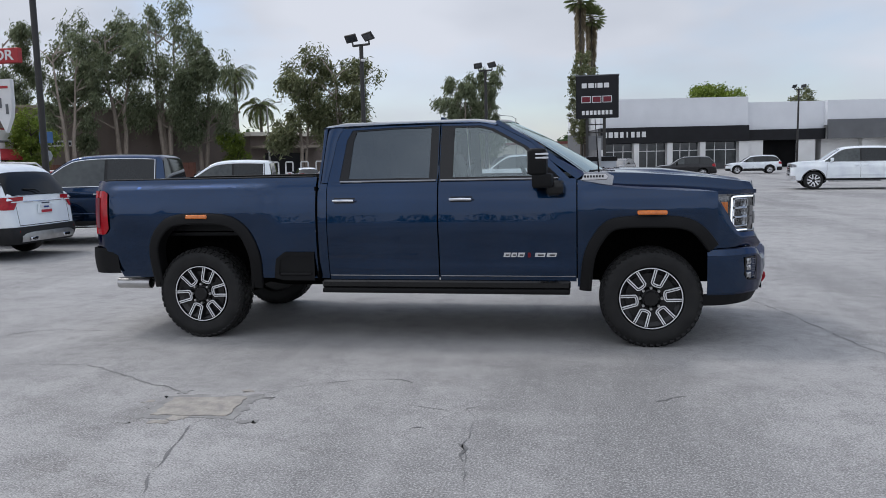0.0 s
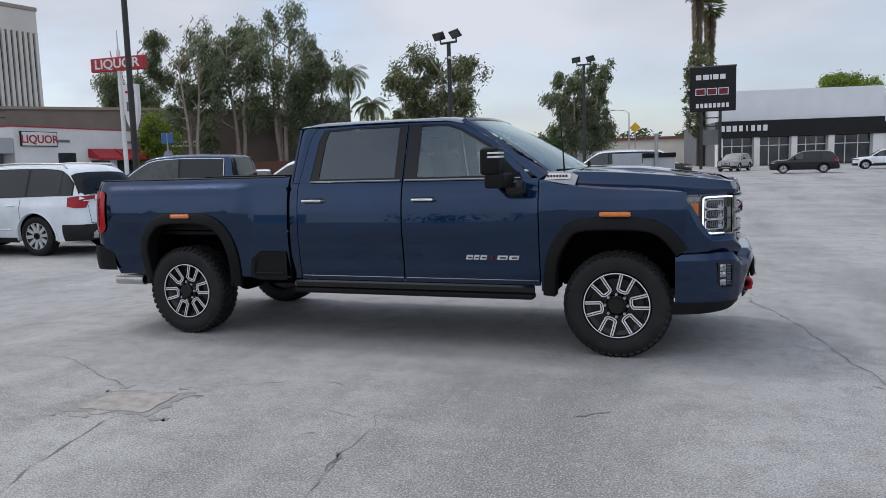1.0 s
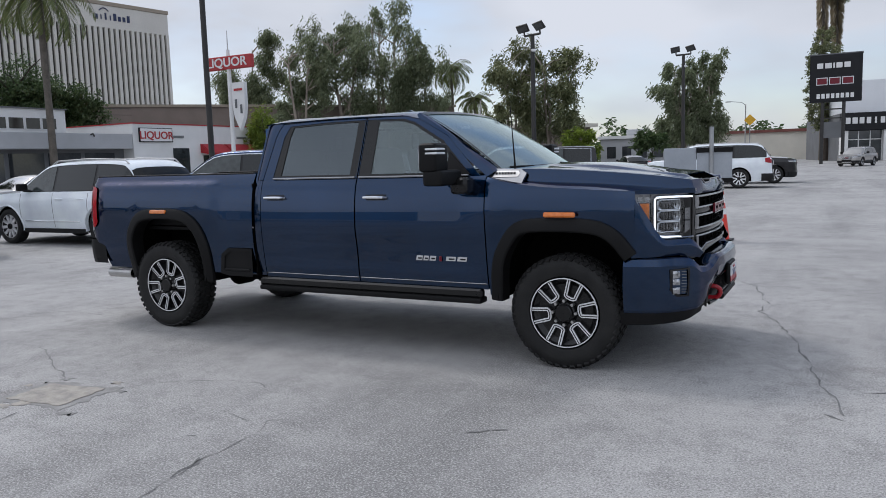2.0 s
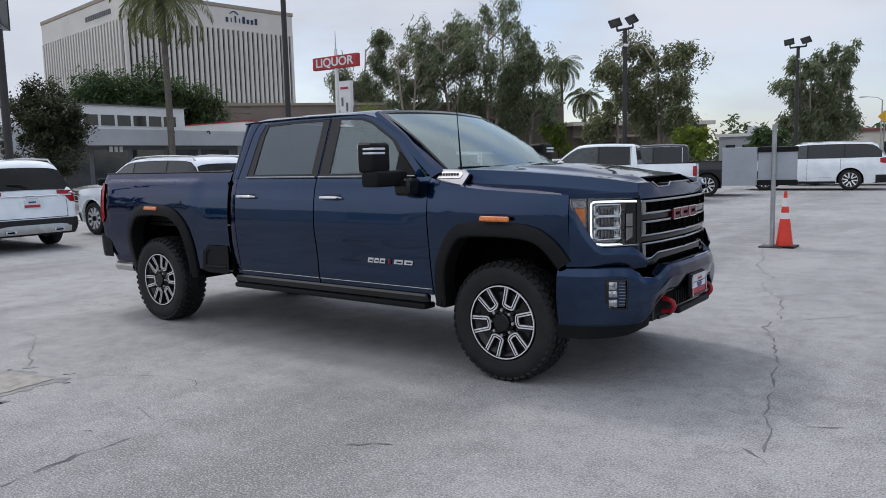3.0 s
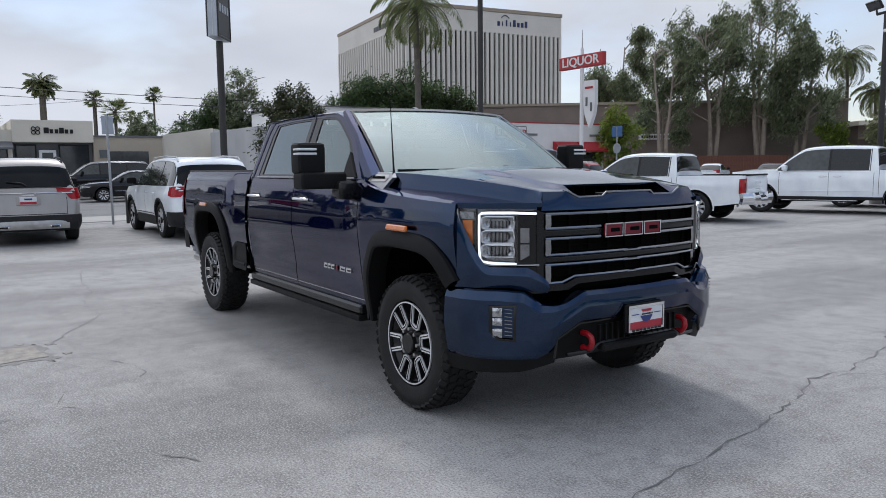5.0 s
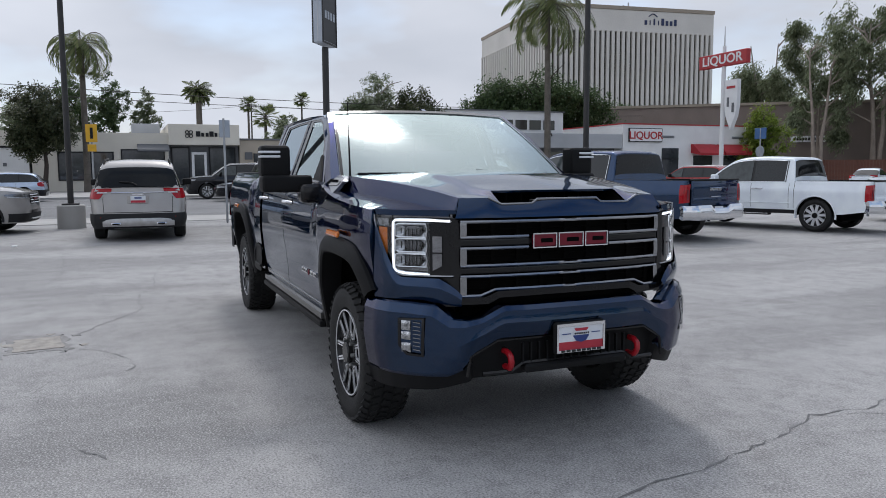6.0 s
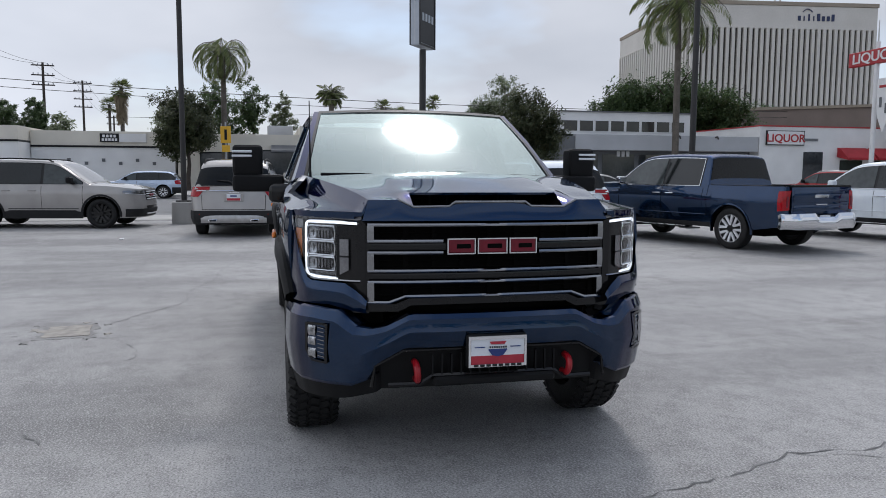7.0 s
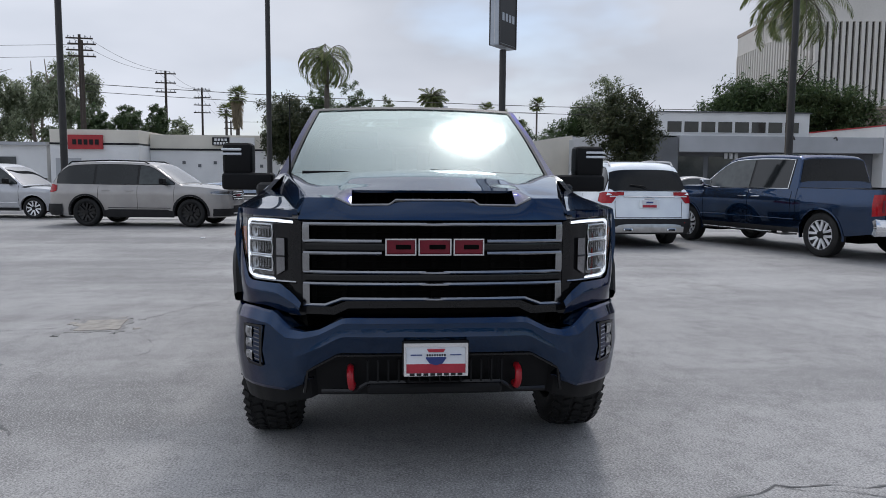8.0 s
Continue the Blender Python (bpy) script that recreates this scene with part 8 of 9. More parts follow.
for nm, x0, x1 in (("sign_panel", -0.80, -0.26), ("sign_panel", -0.25, 0.33)):
    p_ = part(nm, box(((x0 + x1) / 2, 0, 1.31), (x1 - x0, 0.03, 0.62), 0.006), M_SHEET, b, "plain aluminium sign panel")
    p_.matrix_basis = SM
for z in (1.045, 1.575):
    p_ = part("bracket", box((0.04, -0.03, z), (0.60, 0.05, 0.085), 0.008), M_TRIM, b, "dark mounting rail")
    p_.matrix_basis = SM
b = thing("traffic_cone", pose(-0.16, 7.80, 0), "orange traffic cone with two white bands", "cone")
part("base", box((0, 0, 0.015), (0.37, 0.37, 0.03), 0.008), M_TRIM, b, "black square base")
rc = lambda z: 0.135 - 0.115 * (z / 0.90)
for nm, z0, z1, mm in (("body", 0.03, 0.46, M_ORANGE), ("white_band", 0.46, 0.56, M_WHITESIGN), ("body", 0.56, 0.66, M_ORANGE), ("white_band", 0.66, 0.80, M_WHITESIGN), ("body", 0.80, 0.91, M_ORANGE)):
    part(nm, add_lathe(bmesh.new(), [(z0, rc(z0)), (z1, rc(z1))], 24, "z"), mm, b)

# street furniture by the kerb
b = thing("street_sign_post", pose(-18.4, 0.62, 0, 0, -3, 0), "leaning galvanised sign post at the edge of the lot", "post")
part("post", box((0, 0, 1.5), (0.06, 0.06, 3.0), 0.01), M_ALU, b)
part("sign_edge", box((0, 0.02, 2.70), (0.02, 0.30, 0.5), 0.004), M_SHEET, b)
solo("bollard", tube([(-18.6, 1.05, 0), (-18.6, 1.05, 0.85), (-18.6, 1.05, 0.90)], [0.05, 0.05, 0.03], 10), M_BLACKPOLE, "short dark steel bollard at the edge of the lot", "bollard")
b = thing("crossing_sign", pose(-43.6, -3.6, 0), "yellow pedestrian crossing sign on a thin post", "sign")
part("post", tube([(0, 0, 0), (0, 0, 4.4)], 0.05, 8), M_ALU, b)
part("sign_face", box((0.06, 0, 3.65), (0.03, 0.60, 1.0), 0.01), M_YELLOW, b, "upright yellow sign")
part("sign_arrow", box((0.06, 0, 2.82), (0.03, 0.46, 0.40), 0.01), M_YELLOW, b)
part("sign_figure", box((0.085, 0.0, 3.65), (0.02, 0.15, 0.62), 0.005), M_BLACKSIGN, b, "plain dark bar on the sign")
b = thing("crossing_sign", pose(-9.0, 92, 0), "yellow diamond sign on a thin post far off", "sign")
part("post", tube([(0, 0, 0), (0, 0, 5.0)], 0.06, 8), M_ALU, b)
part("sign_face", box((0, -0.06, 5.2), (0.95, 0.03, 0.95), 0.01, Matrix.Rotation(radians(45), 4, "Y")), M_YELLOW, b)
b = thing("stop_sign", pose(-38.5, 41.0, 0), "grey back of a round sign with a blue plate above", "sign")
part("post", tube([(0, 0, 0), (0, 0, 4.4)], 0.05, 8), M_ALU, b)
part("sign_face", add_lathe(bmesh.new(), [(-0.02, 0.42), (0.02, 0.42)], 8, "y", (0, 0, 2.7)), M_SHEET, b)
part("blue_plate", box((0, 0, 4.0), (1.1, 0.05, 0.8), 0.02), mat("blue_sign_face", (0.05, 0.13, 0.30), 0.5, col2=(0.04, 0.11, 0.26), scale=3, fine=30), b, "blue plate")


def cobra_lamp(x, y, h, turn):
    b = thing("street_lamp", pose(x, y, 0, 0, 0, turn), "tall grey street lamp with a curved arm", "street lamp", "street lamps")
    part("pole", tube([(0, 0, 0), (0, 0, h)], [0.13, 0.08], 10), M_CONC, b)
    part("arm", tube([(0, 0, h - 0.1), (0.6, 0, h + 0.35), (2.2, 0, h + 0.55)], 0.05, 6), M_ALU, b)
    part("lamp_head", box((2.5, 0, h + 0.52), (0.8, 0.28, 0.16), 0.05), M_ALU, b)


cobra_lamp(-40.5, 84, 9.0, -30)
cobra_lamp(-19.0, 96, 8.6, 10)
cobra_lamp(-12.5, 118, 8.5, 180)


def utility_pole(x, y, h, arms=2):
    b = thing("utility_pole", pose(x, y, 0, 0, 0, 8), "tall wooden utility pole with crossarms", "utility pole", "utility poles")
    part("shaft", tube([(0, 0, 0), (0, 0, h)], [0.19, 0.13], 10), M_WOODPOLE, b)
    for k in range(arms):
        part("crossarm", box((0, 0, h - 0.35 - 1.1 * k), (0.12, 2.4, 0.14), 0.02), M_WOODPOLE, b)
        for s in (-1.0, -0.5, 0.5, 1.0):
            part("insulator", tube([(0, s, h - 0.28 - 1.1 * k), (0, s, h - 0.08 - 1.1 * k)], 0.05, 6), M_STUCCO_G, b)


UP = [(-69.0, -27.3, 13.4, 2), (-72.0, -28.6, 14.4, 2), (-92.0, -26.1, 13.7, 3), (-112.0, -26.3, 13.9, 4), (-140, -27.5, 11.0, 2), (-150.0, 22.0, 14.5, 2)]
for x, y, h, a in UP:
    utility_pole(x, y, h, a)


def wire(p, q, sag, r=0.018):
    p, q = Vector(p), Vector(q)
    pts = [p.lerp(q, t) - Vector((0, 0, sag * 4 * t * (1 - t))) for t in spread(0, 1, 12)]
    return solo("power_line", tube(pts, r, 4), M_BLACKPOLE, "thin dark overhead power line", "cable", "overhead lines")


for k in range(3):
    for dy in (-1.0, 0.5):
        a, b_ = UP[[1, 2, 3][k]], UP[[2, 3, 4][k]]
        wire((a[0], a[1] + dy, a[2] - 0.1), (b_[0], b_[1] + dy, b_[2] - 0.1), 0.7)
wire((-69, -27.3, 9.5), (-72, 60, 8.6), 0.9, 0.03)
wire((-69, -27.3, 8.8), (-72, 60, 7.9), 0.9, 0.025)
wire((-69, -27.3, 13.0), (-70, -120, 13.5), 0.9)
wire((-69, -28.3, 11.9), (-70, -120, 12.4), 0.9)
wire((-150, 22, 14.2), (-150, 120, 14.2), 0.8, 0.03)
wire((-150, 22, 14.2), (-140, -27.5, 10.8), 0.8, 0.03)


# row of charging posts at the edge of the next car park
charger = thing("charging_post", pose(-33.8, 70.0, 0, 0, 0, 20), "white charging post with an open upper frame", "charging post", "row of charging posts")
ring = [(-0.38, 0.9), (-0.38, 1.95), (-0.30, 2.05), (0.30, 2.05), (0.38, 1.95), (0.38, 0.9)]
part("frame", add_tube(bmesh.new(), [(a, 0, b) for a, b in ring], 0.085, 8), M_WHITESIGN, charger)
part("cabinet", box((0, 0, 0.48), (0.92, 0.35, 0.96), 0.06, None, 2), M_WHITESIGN, charger)
part("socket_panel", box((0, -0.18, 0.62), (0.30, 0.03, 0.42), 0.01), M_REDSIGN, charger, "red socket panel")
for x, y in ((-32.4, 70.6), (-30.9, 71.2), (-29.4, 71.8), (-27.9, 72.4), (-26.4, 73.0)):
    copy_thing(charger, pose(x, y, 0, 0, 0, 20))


# ---- trees ----
def leaf_mat(name, a, b, c):
    """Leaves: colour by leaf, with light coming through."""
    m = bpy.data.materials.new(name)
    m.use_nodes = True
    n, l = m.node_tree.nodes, m.node_tree.links
    bs = n["Principled BSDF"]
    g = n.new("ShaderNodeNewGeometry")
    r = n.new("ShaderNodeValToRGB")
    r.color_ramp.elements[0].color, r.color_ramp.elements[1].color = (*a, 1), (*b, 1)
    e = r.color_ramp.elements.new(0.9)
    e.color = (*c, 1)
    r.color_ramp.elements[1].position = 0.6 if r.color_ramp.elements[1].position != 0.9 else 0.9
    l.new(g.outputs["Random Per Island"], r.inputs["Fac"])
    l.new(r.outputs["Color"], bs.inputs["Base Color"])
    bs.inputs["Roughness"].default_value = 0.55
    tr = n.new("ShaderNodeBsdfTranslucent")
    l.new(r.outputs["Color"], tr.inputs["Color"])
    mx = n.new("ShaderNodeMixShader")
    mx.inputs[0].default_value = 0.38
    l.new(bs.outputs[0], mx.inputs[1])
    l.new(tr.outputs[0], mx.inputs[2])
    l.new(mx.outputs[0], n["Material Output"].inputs["Surface"])
    return m


M_GUM = leaf_mat("gum_leaves", (0.085, 0.112, 0.055), (0.175, 0.212, 0.115), (0.29, 0.325, 0.20))
M_FICUS = leaf_mat("dark_leaves", (0.034, 0.066, 0.026), (0.070, 0.115, 0.044), (0.12, 0.17, 0.07))
M_DUSK = leaf_mat("bronze_green_leaves", (0.026, 0.042, 0.020), (0.052, 0.074, 0.032), (0.10, 0.105, 0.050))
M_LIME = leaf_mat("yellow_green_leaves", (0.085, 0.135, 0.02), (0.17, 0.245, 0.035), (0.27, 0.34, 0.06))
M_MIX = leaf_mat("olive_leaves", (0.082, 0.105, 0.047), (0.165, 0.192, 0.092), (0.27, 0.28, 0.15))
M_PALM = leaf_mat("palm_leaves", (0.070, 0.105, 0.032), (0.125, 0.170, 0.055), (0.21, 0.23, 0.09))
M_DRYPALM = leaf_mat("dry_palm_leaves", (0.20, 0.16, 0.10), (0.29, 0.24, 0.15), (0.38, 0.32, 0.22))
M_GUMBARK = mat("pale_gum_bark", (0.34, 0.29, 0.24), 0.85, col2=(0.22, 0.18, 0.15), scale=1.2, fine=14, bump=0.3)
M_BARK = mat("dark_bark", (0.07, 0.055, 0.045), 0.9, col2=(0.045, 0.035, 0.028), scale=2, fine=20, bump=0.4)
M_PALMBARK = mat("palm_bark", (0.15, 0.13, 0.11), 0.9, col2=(0.09, 0.08, 0.065), scale=3, fine=12, bump=0.5)


class Sheet:
    """Gathers loose leaves fast."""

    def __init__(self):
        self.v, self.f = [], []

    def leaf(self, p, d, w, ln):
        """A pointed leaf from p along d, w wide and ln long."""
        d = d.normalized()
        s = d.cross(Vector((0.3, 0.5, 0.8))).normalized() * (w / 2)
        i = len(self.v)
        q = p + d * (ln * 0.5)
        self.v += [tuple(p), tuple(q + s), tuple(p + d * ln), tuple(q - s)]
        self.f.append((i, i + 1, i + 2, i + 3))

    def ob(self, name, material, parent, label=""):
        me = bpy.data.meshes.new(name)
        me.from_pydata(self.v, [], self.f)
        me.materials.append(material)
        o = new(name, me)
        o.parent = parent
        if label:
            o["label"] = label
        return o


def tree(x, y, h, crown_r, label, leaves, bark, seed, trunks=1, crown_z=0.42, n_clump=90, per=46, leaf=(0.10, 0.34), droop=0.6, squash=1.0, gaps=0.25, name="tree", trunk_r=None, top=1.0, group=""):
    rng = random.Random(seed)
    b = thing(name, pose(x, y, 0), label, "tree", group)
    tr = trunk_r or (0.013 if droop > 0.4 else 0.022) * h
    bm = bmesh.new()
    limbs = []
    for k in range(trunks):
        a = 2 * math.pi * (k + rng.random() * 0.5) / trunks
        spread_r = crown_r * (0.10 if trunks == 1 else 0.30)
        foot = Vector((math.cos(a) * 0.25 * (trunks > 1), math.sin(a) * 0.25 * (trunks > 1), -0.05))
        pts, lean = [foot], Vector((math.cos(a), math.sin(a), 0)) * spread_r
        for s in range(1, 7):
            t = s / 6
            pts.append(foot + lean * t ** 1.4 + Vector((rng.uniform(-1, 1), rng.uniform(-1, 1), 0)) * 0.02 * h * t + Vector((0, 0, h * 0.80 * t)))
        add_tube(bm, pts, [tr * (1.15 - 0.95 * i / 6) for i in range(7)], 8)
        for j in range(8):
            t = rng.uniform(crown_z * 0.85, 0.98)
            i = min(5, int(t * 6))
            p = pts[i].lerp(pts[i + 1], t * 6 - i) if i < 6 else pts[6]
            a2 = rng.uniform(0, 2 * math.pi)
            q = p + Vector((math.cos(a2), math.sin(a2), rng.uniform(0.3, 0.9))) * crown_r * rng.uniform(0.4, 0.8)
            mid = p.lerp(q, 0.5) + Vector((0, 0, 0.05 * h * rng.uniform(-0.5, 1)))
            add_tube(bm, [p, mid, q], [tr * 0.38, tr * 0.22, tr * 0.08], 5)
            limbs.append(q)
    part("trunk", bm, bark, b)
    z0, z1 = h * crown_z, h * top
    sh = Sheet()
    lobes = [(Vector((rng.uniform(-1, 1) * crown_r * 0.55, rng.uniform(-1, 1) * crown_r * 0.55, rng.uniform(z0 + 0.2 * (z1 - z0), z1 - 0.22 * (z1 - z0)))), rng.uniform(0.42, 0.72)) for _ in range(9)]
    lobes.append((Vector((0, 0, z1 - 0.28 * (z1 - z0))), 0.6))
    if droop > 0.4:
        # loose hanging masses at the ends of the limbs, with sky between them
        lobes = [(q, rng.uniform(0.24, 0.42)) for q in limbs if rng.random() < 0.8]
        n_clump = int(n_clump * 1.15)
    for c in range(n_clump):
        lc, lr = rng.choice(lobes)
        while True:
            d = Vector((rng.uniform(-1, 1), rng.uniform(-1, 1), rng.uniform(-1, 1)))
            if 0.15 < d.length < 1:
                break
        d *= (0.55 + 0.45 * rng.random()) / d.length ** 0.5
        p = lc + Vector((d.x * crown_r * lr, d.y * crown_r * lr, d.z * (lr * (z1 - z0) * 0.5 * squash if droop <= 0.4 else lr * crown_r * 1.25)))
        p.z = max(z0 * 0.9, min(z1, p.z))
        if rng.random() < gaps * 0.4:
            continue
        size = crown_r * rng.uniform(0.07, 0.17)
        for k in range(per):
            o = Vector((rng.gauss(0, 1), rng.gauss(0, 1), rng.gauss(0, 0.8))) * size * 0.6
            dr = Vector((rng.uniform(-1, 1), rng.uniform(-1, 1), rng.uniform(-1, 1) * (1 - droop) - droop * 1.1))
            if droop:
                o.z -= droop * abs(rng.gauss(0, 1)) * size * 1.9
            sh.leaf(p + o, dr, leaf[0] * rng.uniform(0.7, 1.4), leaf[1] * rng.uniform(0.6, 1.5))
    sh.ob("crown", leaves, b)
    return b


GUM = dict(leaves=M_GUM, bark=M_GUMBARK, droop=0.62, leaf=(0.15, 0.46), gaps=0.75)
tree(-53.2, 72.0, 20.5, 5.0, "tall drooping gum tree with pale bare trunks", seed=3, trunks=3, crown_z=0.40, n_clump=210, per=84, **GUM)
tree(-49.8, 76.0, 22.4, 5.4, "tall drooping gum tree with pale bare trunks", seed=4, trunks=3, crown_z=0.38, n_clump=240, per=84, **GUM)
tree(-47.0, 79.4, 20.4, 4.2, "tall drooping gum tree with pale bare trunks", seed=5, trunks=2, crown_z=0.32, n_clump=190, per=84, **GUM)
tree(-54.4, 64.9, 17.2, 3.4, "slender drooping gum tree with a pale trunk", seed=6, trunks=2, crown_z=0.42, n_clump=130, per=84, **GUM)
tree(-57.0, 67.8, 15.0, 3.2, "slender drooping gum tree with a pale trunk", seed=7, trunks=1, crown_z=0.36, n_clump=110, per=84, **GUM)
tree(-73.6, 77.0, 22.0, 4.6, "rounded gum tree behind the brown hall", seed=8, trunks=2, crown_z=0.52, n_clump=300, per=84, **GUM)
tree(-31.4, 72.0, 14.0, 4.0, "broad gum tree with an open crown", seed=9, trunks=3, crown_z=0.34, n_clump=230, per=46, leaves=M_MIX, bark=M_GUMBARK, droop=0.5, leaf=(0.16, 0.5), gaps=0.35)
tree(-27.4, 74.2, 14.9, 4.3, "broad gum tree with an open crown", seed=10, trunks=3, crown_z=0.32, n_clump=260, per=46, leaves=M_MIX, bark=M_GUMBARK, droop=0.5, leaf=(0.16, 0.5), gaps=0.35)
tree(-16.8, 92.0, 14.2, 3.2, "upright gum tree with a pale trunk", seed=12, trunks=4, crown_z=0.26, n_clump=190, per=84, **GUM)
tree(-14.4, 94.2, 14.9, 3.2, "upright gum tree with a pale trunk", seed=13, trunks=4, crown_z=0.26, n_clump=190, per=84, **GUM)
tree(-47.0, 49.6, 7.0, 2.75, "small yellow-green tree beside the liquor shop", seed=14, crown_z=0.20, n_clump=240, per=64, leaves=M_LIME, bark=M_BARK, droop=0.2, leaf=(0.12, 0.24), squash=1.15)
tree(-43.2, 80.8, 6.0, 2.2, "small yellow-green street tree", seed=15, crown_z=0.25, n_clump=80, per=44, leaves=M_LIME, bark=M_BARK, droop=0.2, leaf=(0.18, 0.36))
tree(-22.5, 68.0, 5.0, 2.2, "small yellow-green street tree", seed=16, crown_z=0.2, n_clump=80, per=44, leaves=M_LIME, bark=M_BARK, droop=0.2, leaf=(0.18, 0.36))
tree(-15.5, 70.0, 4.2, 1.9, "small dark red-brown street tree", seed=17, crown_z=0.2, n_clump=70, per=40, leaves=M_FICUS, bark=M_BARK, droop=0.2, leaf=(0.18, 0.36))
tree(-30.9, 11.2, 5.5, 1.9, "dark bushy street tree", seed=18, crown_z=0.30, n_clump=300, per=90, leaves=M_DUSK, bark=M_BARK, droop=0.2, leaf=(0.075, 0.15), gaps=0.05, squash=1.2)
tree(-72.8, 23.0, 12.2, 3.6, "tall leafy tree behind the shops", seed=19, crown_z=0.40, n_clump=210, per=64, leaves=M_GUM, bark=M_GUMBARK, droop=0.3, leaf=(0.12, 0.26), gaps=0.4)
for k, (x, y, h, r) in enumerate(((-74.5, 18.8, 8.0, 3.4), (-71.5, 25.5, 7.8, 3.2), (-73.2, 21.8, 8.6, 3.4))):
    tree(x, y, h, r, "dense dark tree behind the shops", seed=20 + k, crown_z=0.25, n_clump=240, per=70, leaves=M_FICUS, bark=M_BARK, droop=0.2, leaf=(0.13, 0.26), gaps=0.05)
for k, (x, y, h, r) in enumerate(((-67.5, 34.4, 11.3, 4.5), (-67, 38.9, 12.3, 4.8), (-66, 42.6, 10.6, 4.0), (-82, 60, 10.5, 4.0), (-88, 67, 10.0, 4.2))):
    tree(x, y, h, r, "dense dark fig tree in front of the tower", seed=30 + k, crown_z=0.25, n_clump=380, per=76, leaves=M_FICUS, bark=M_BARK, droop=0.15, leaf=(0.15, 0.29), gaps=0.05)
tree(-55.6, -7.0, 7.5, 2.6, "dense dark street tree in front of the shop", seed=40, crown_z=0.34, n_clump=360, per=80, leaves=M_DUSK, bark=M_BARK, droop=0.15, leaf=(0.10, 0.20), gaps=0.03)
for k, (x, y, h, r) in enumerate(((-78, -2.6, 11.4, 2.0), (-80, 0.6, 10.4, 1.7), (-77, -6, 10.4, 2.3), (-82, 14.7, 7.6, 2.0), (-90, 17.0, 7.6, 2.4), (-79, -10.5, 8.8, 2.8))):
    tree(x, y, h, r, "upright leafy tree behind the shops", seed=45 + k, crown_z=0.30, n_clump=130, per=64, leaves=M_GUM if k % 2 else M_FICUS, bark=M_BARK, droop=0.2, leaf=(0.13, 0.27), gaps=0.3, squash=1.25)
for k, (x, y, h, r) in enumerate(((-92, -45.5, 16.0, 4.2), (-90, -40.5, 18.2, 4.4), (-94, -37.2, 16.8, 3.6), (-86, -48, 12.5, 4.0))):
    tree(x, y, h, r, "tall loose gum tree far down the street", seed=55 + k, trunks=2, crown_z=0.30, n_clump=190, per=84, **GUM)
for k in range(7):
    tree(-85 - (k % 2) * 1.5, -33.2 + 1.35 * k, 8.9 - 0.7 * (k % 3), 1.5, "narrow dark conifer in a row", seed=62 + k, crown_z=0.12, n_clump=150, per=64, leaves=M_FICUS, bark=M_BARK, droop=0.1, leaf=(0.13, 0.28), gaps=0.05, squash=1.5, group="row of conifers")
tree(-84, -22.5, 7.6, 2.3, "loose grey-green tree behind the white shop", seed=71, crown_z=0.3, n_clump=70, per=40, leaves=M_GUM, bark=M_BARK, droop=0.2, leaf=(0.2, 0.4))
tree(19.5, 128, 13.6, 5.0, "broad pine-like tree behind the showroom", seed=72, crown_z=0.5, n_clump=300, per=70, leaves=M_LIME, bark=M_BARK, droop=0.1, leaf=(0.18, 0.34))
tree(34, 132, 12.8, 3.4, "loose tree behind the service building", seed=73, crown_z=0.4, n_clump=140, per=60, leaves=M_MIX, bark=M_BARK, droop=0.2, leaf=(0.18, 0.36))
tree(-1.2, 104, 16.5, 2.6, "green tree at the foot of the tall palms", seed=74, crown_z=0.3, n_clump=220, per=60, leaves=M_MIX, bark=M_BARK, droop=0.3, leaf=(0.15, 0.32), squash=1.3)


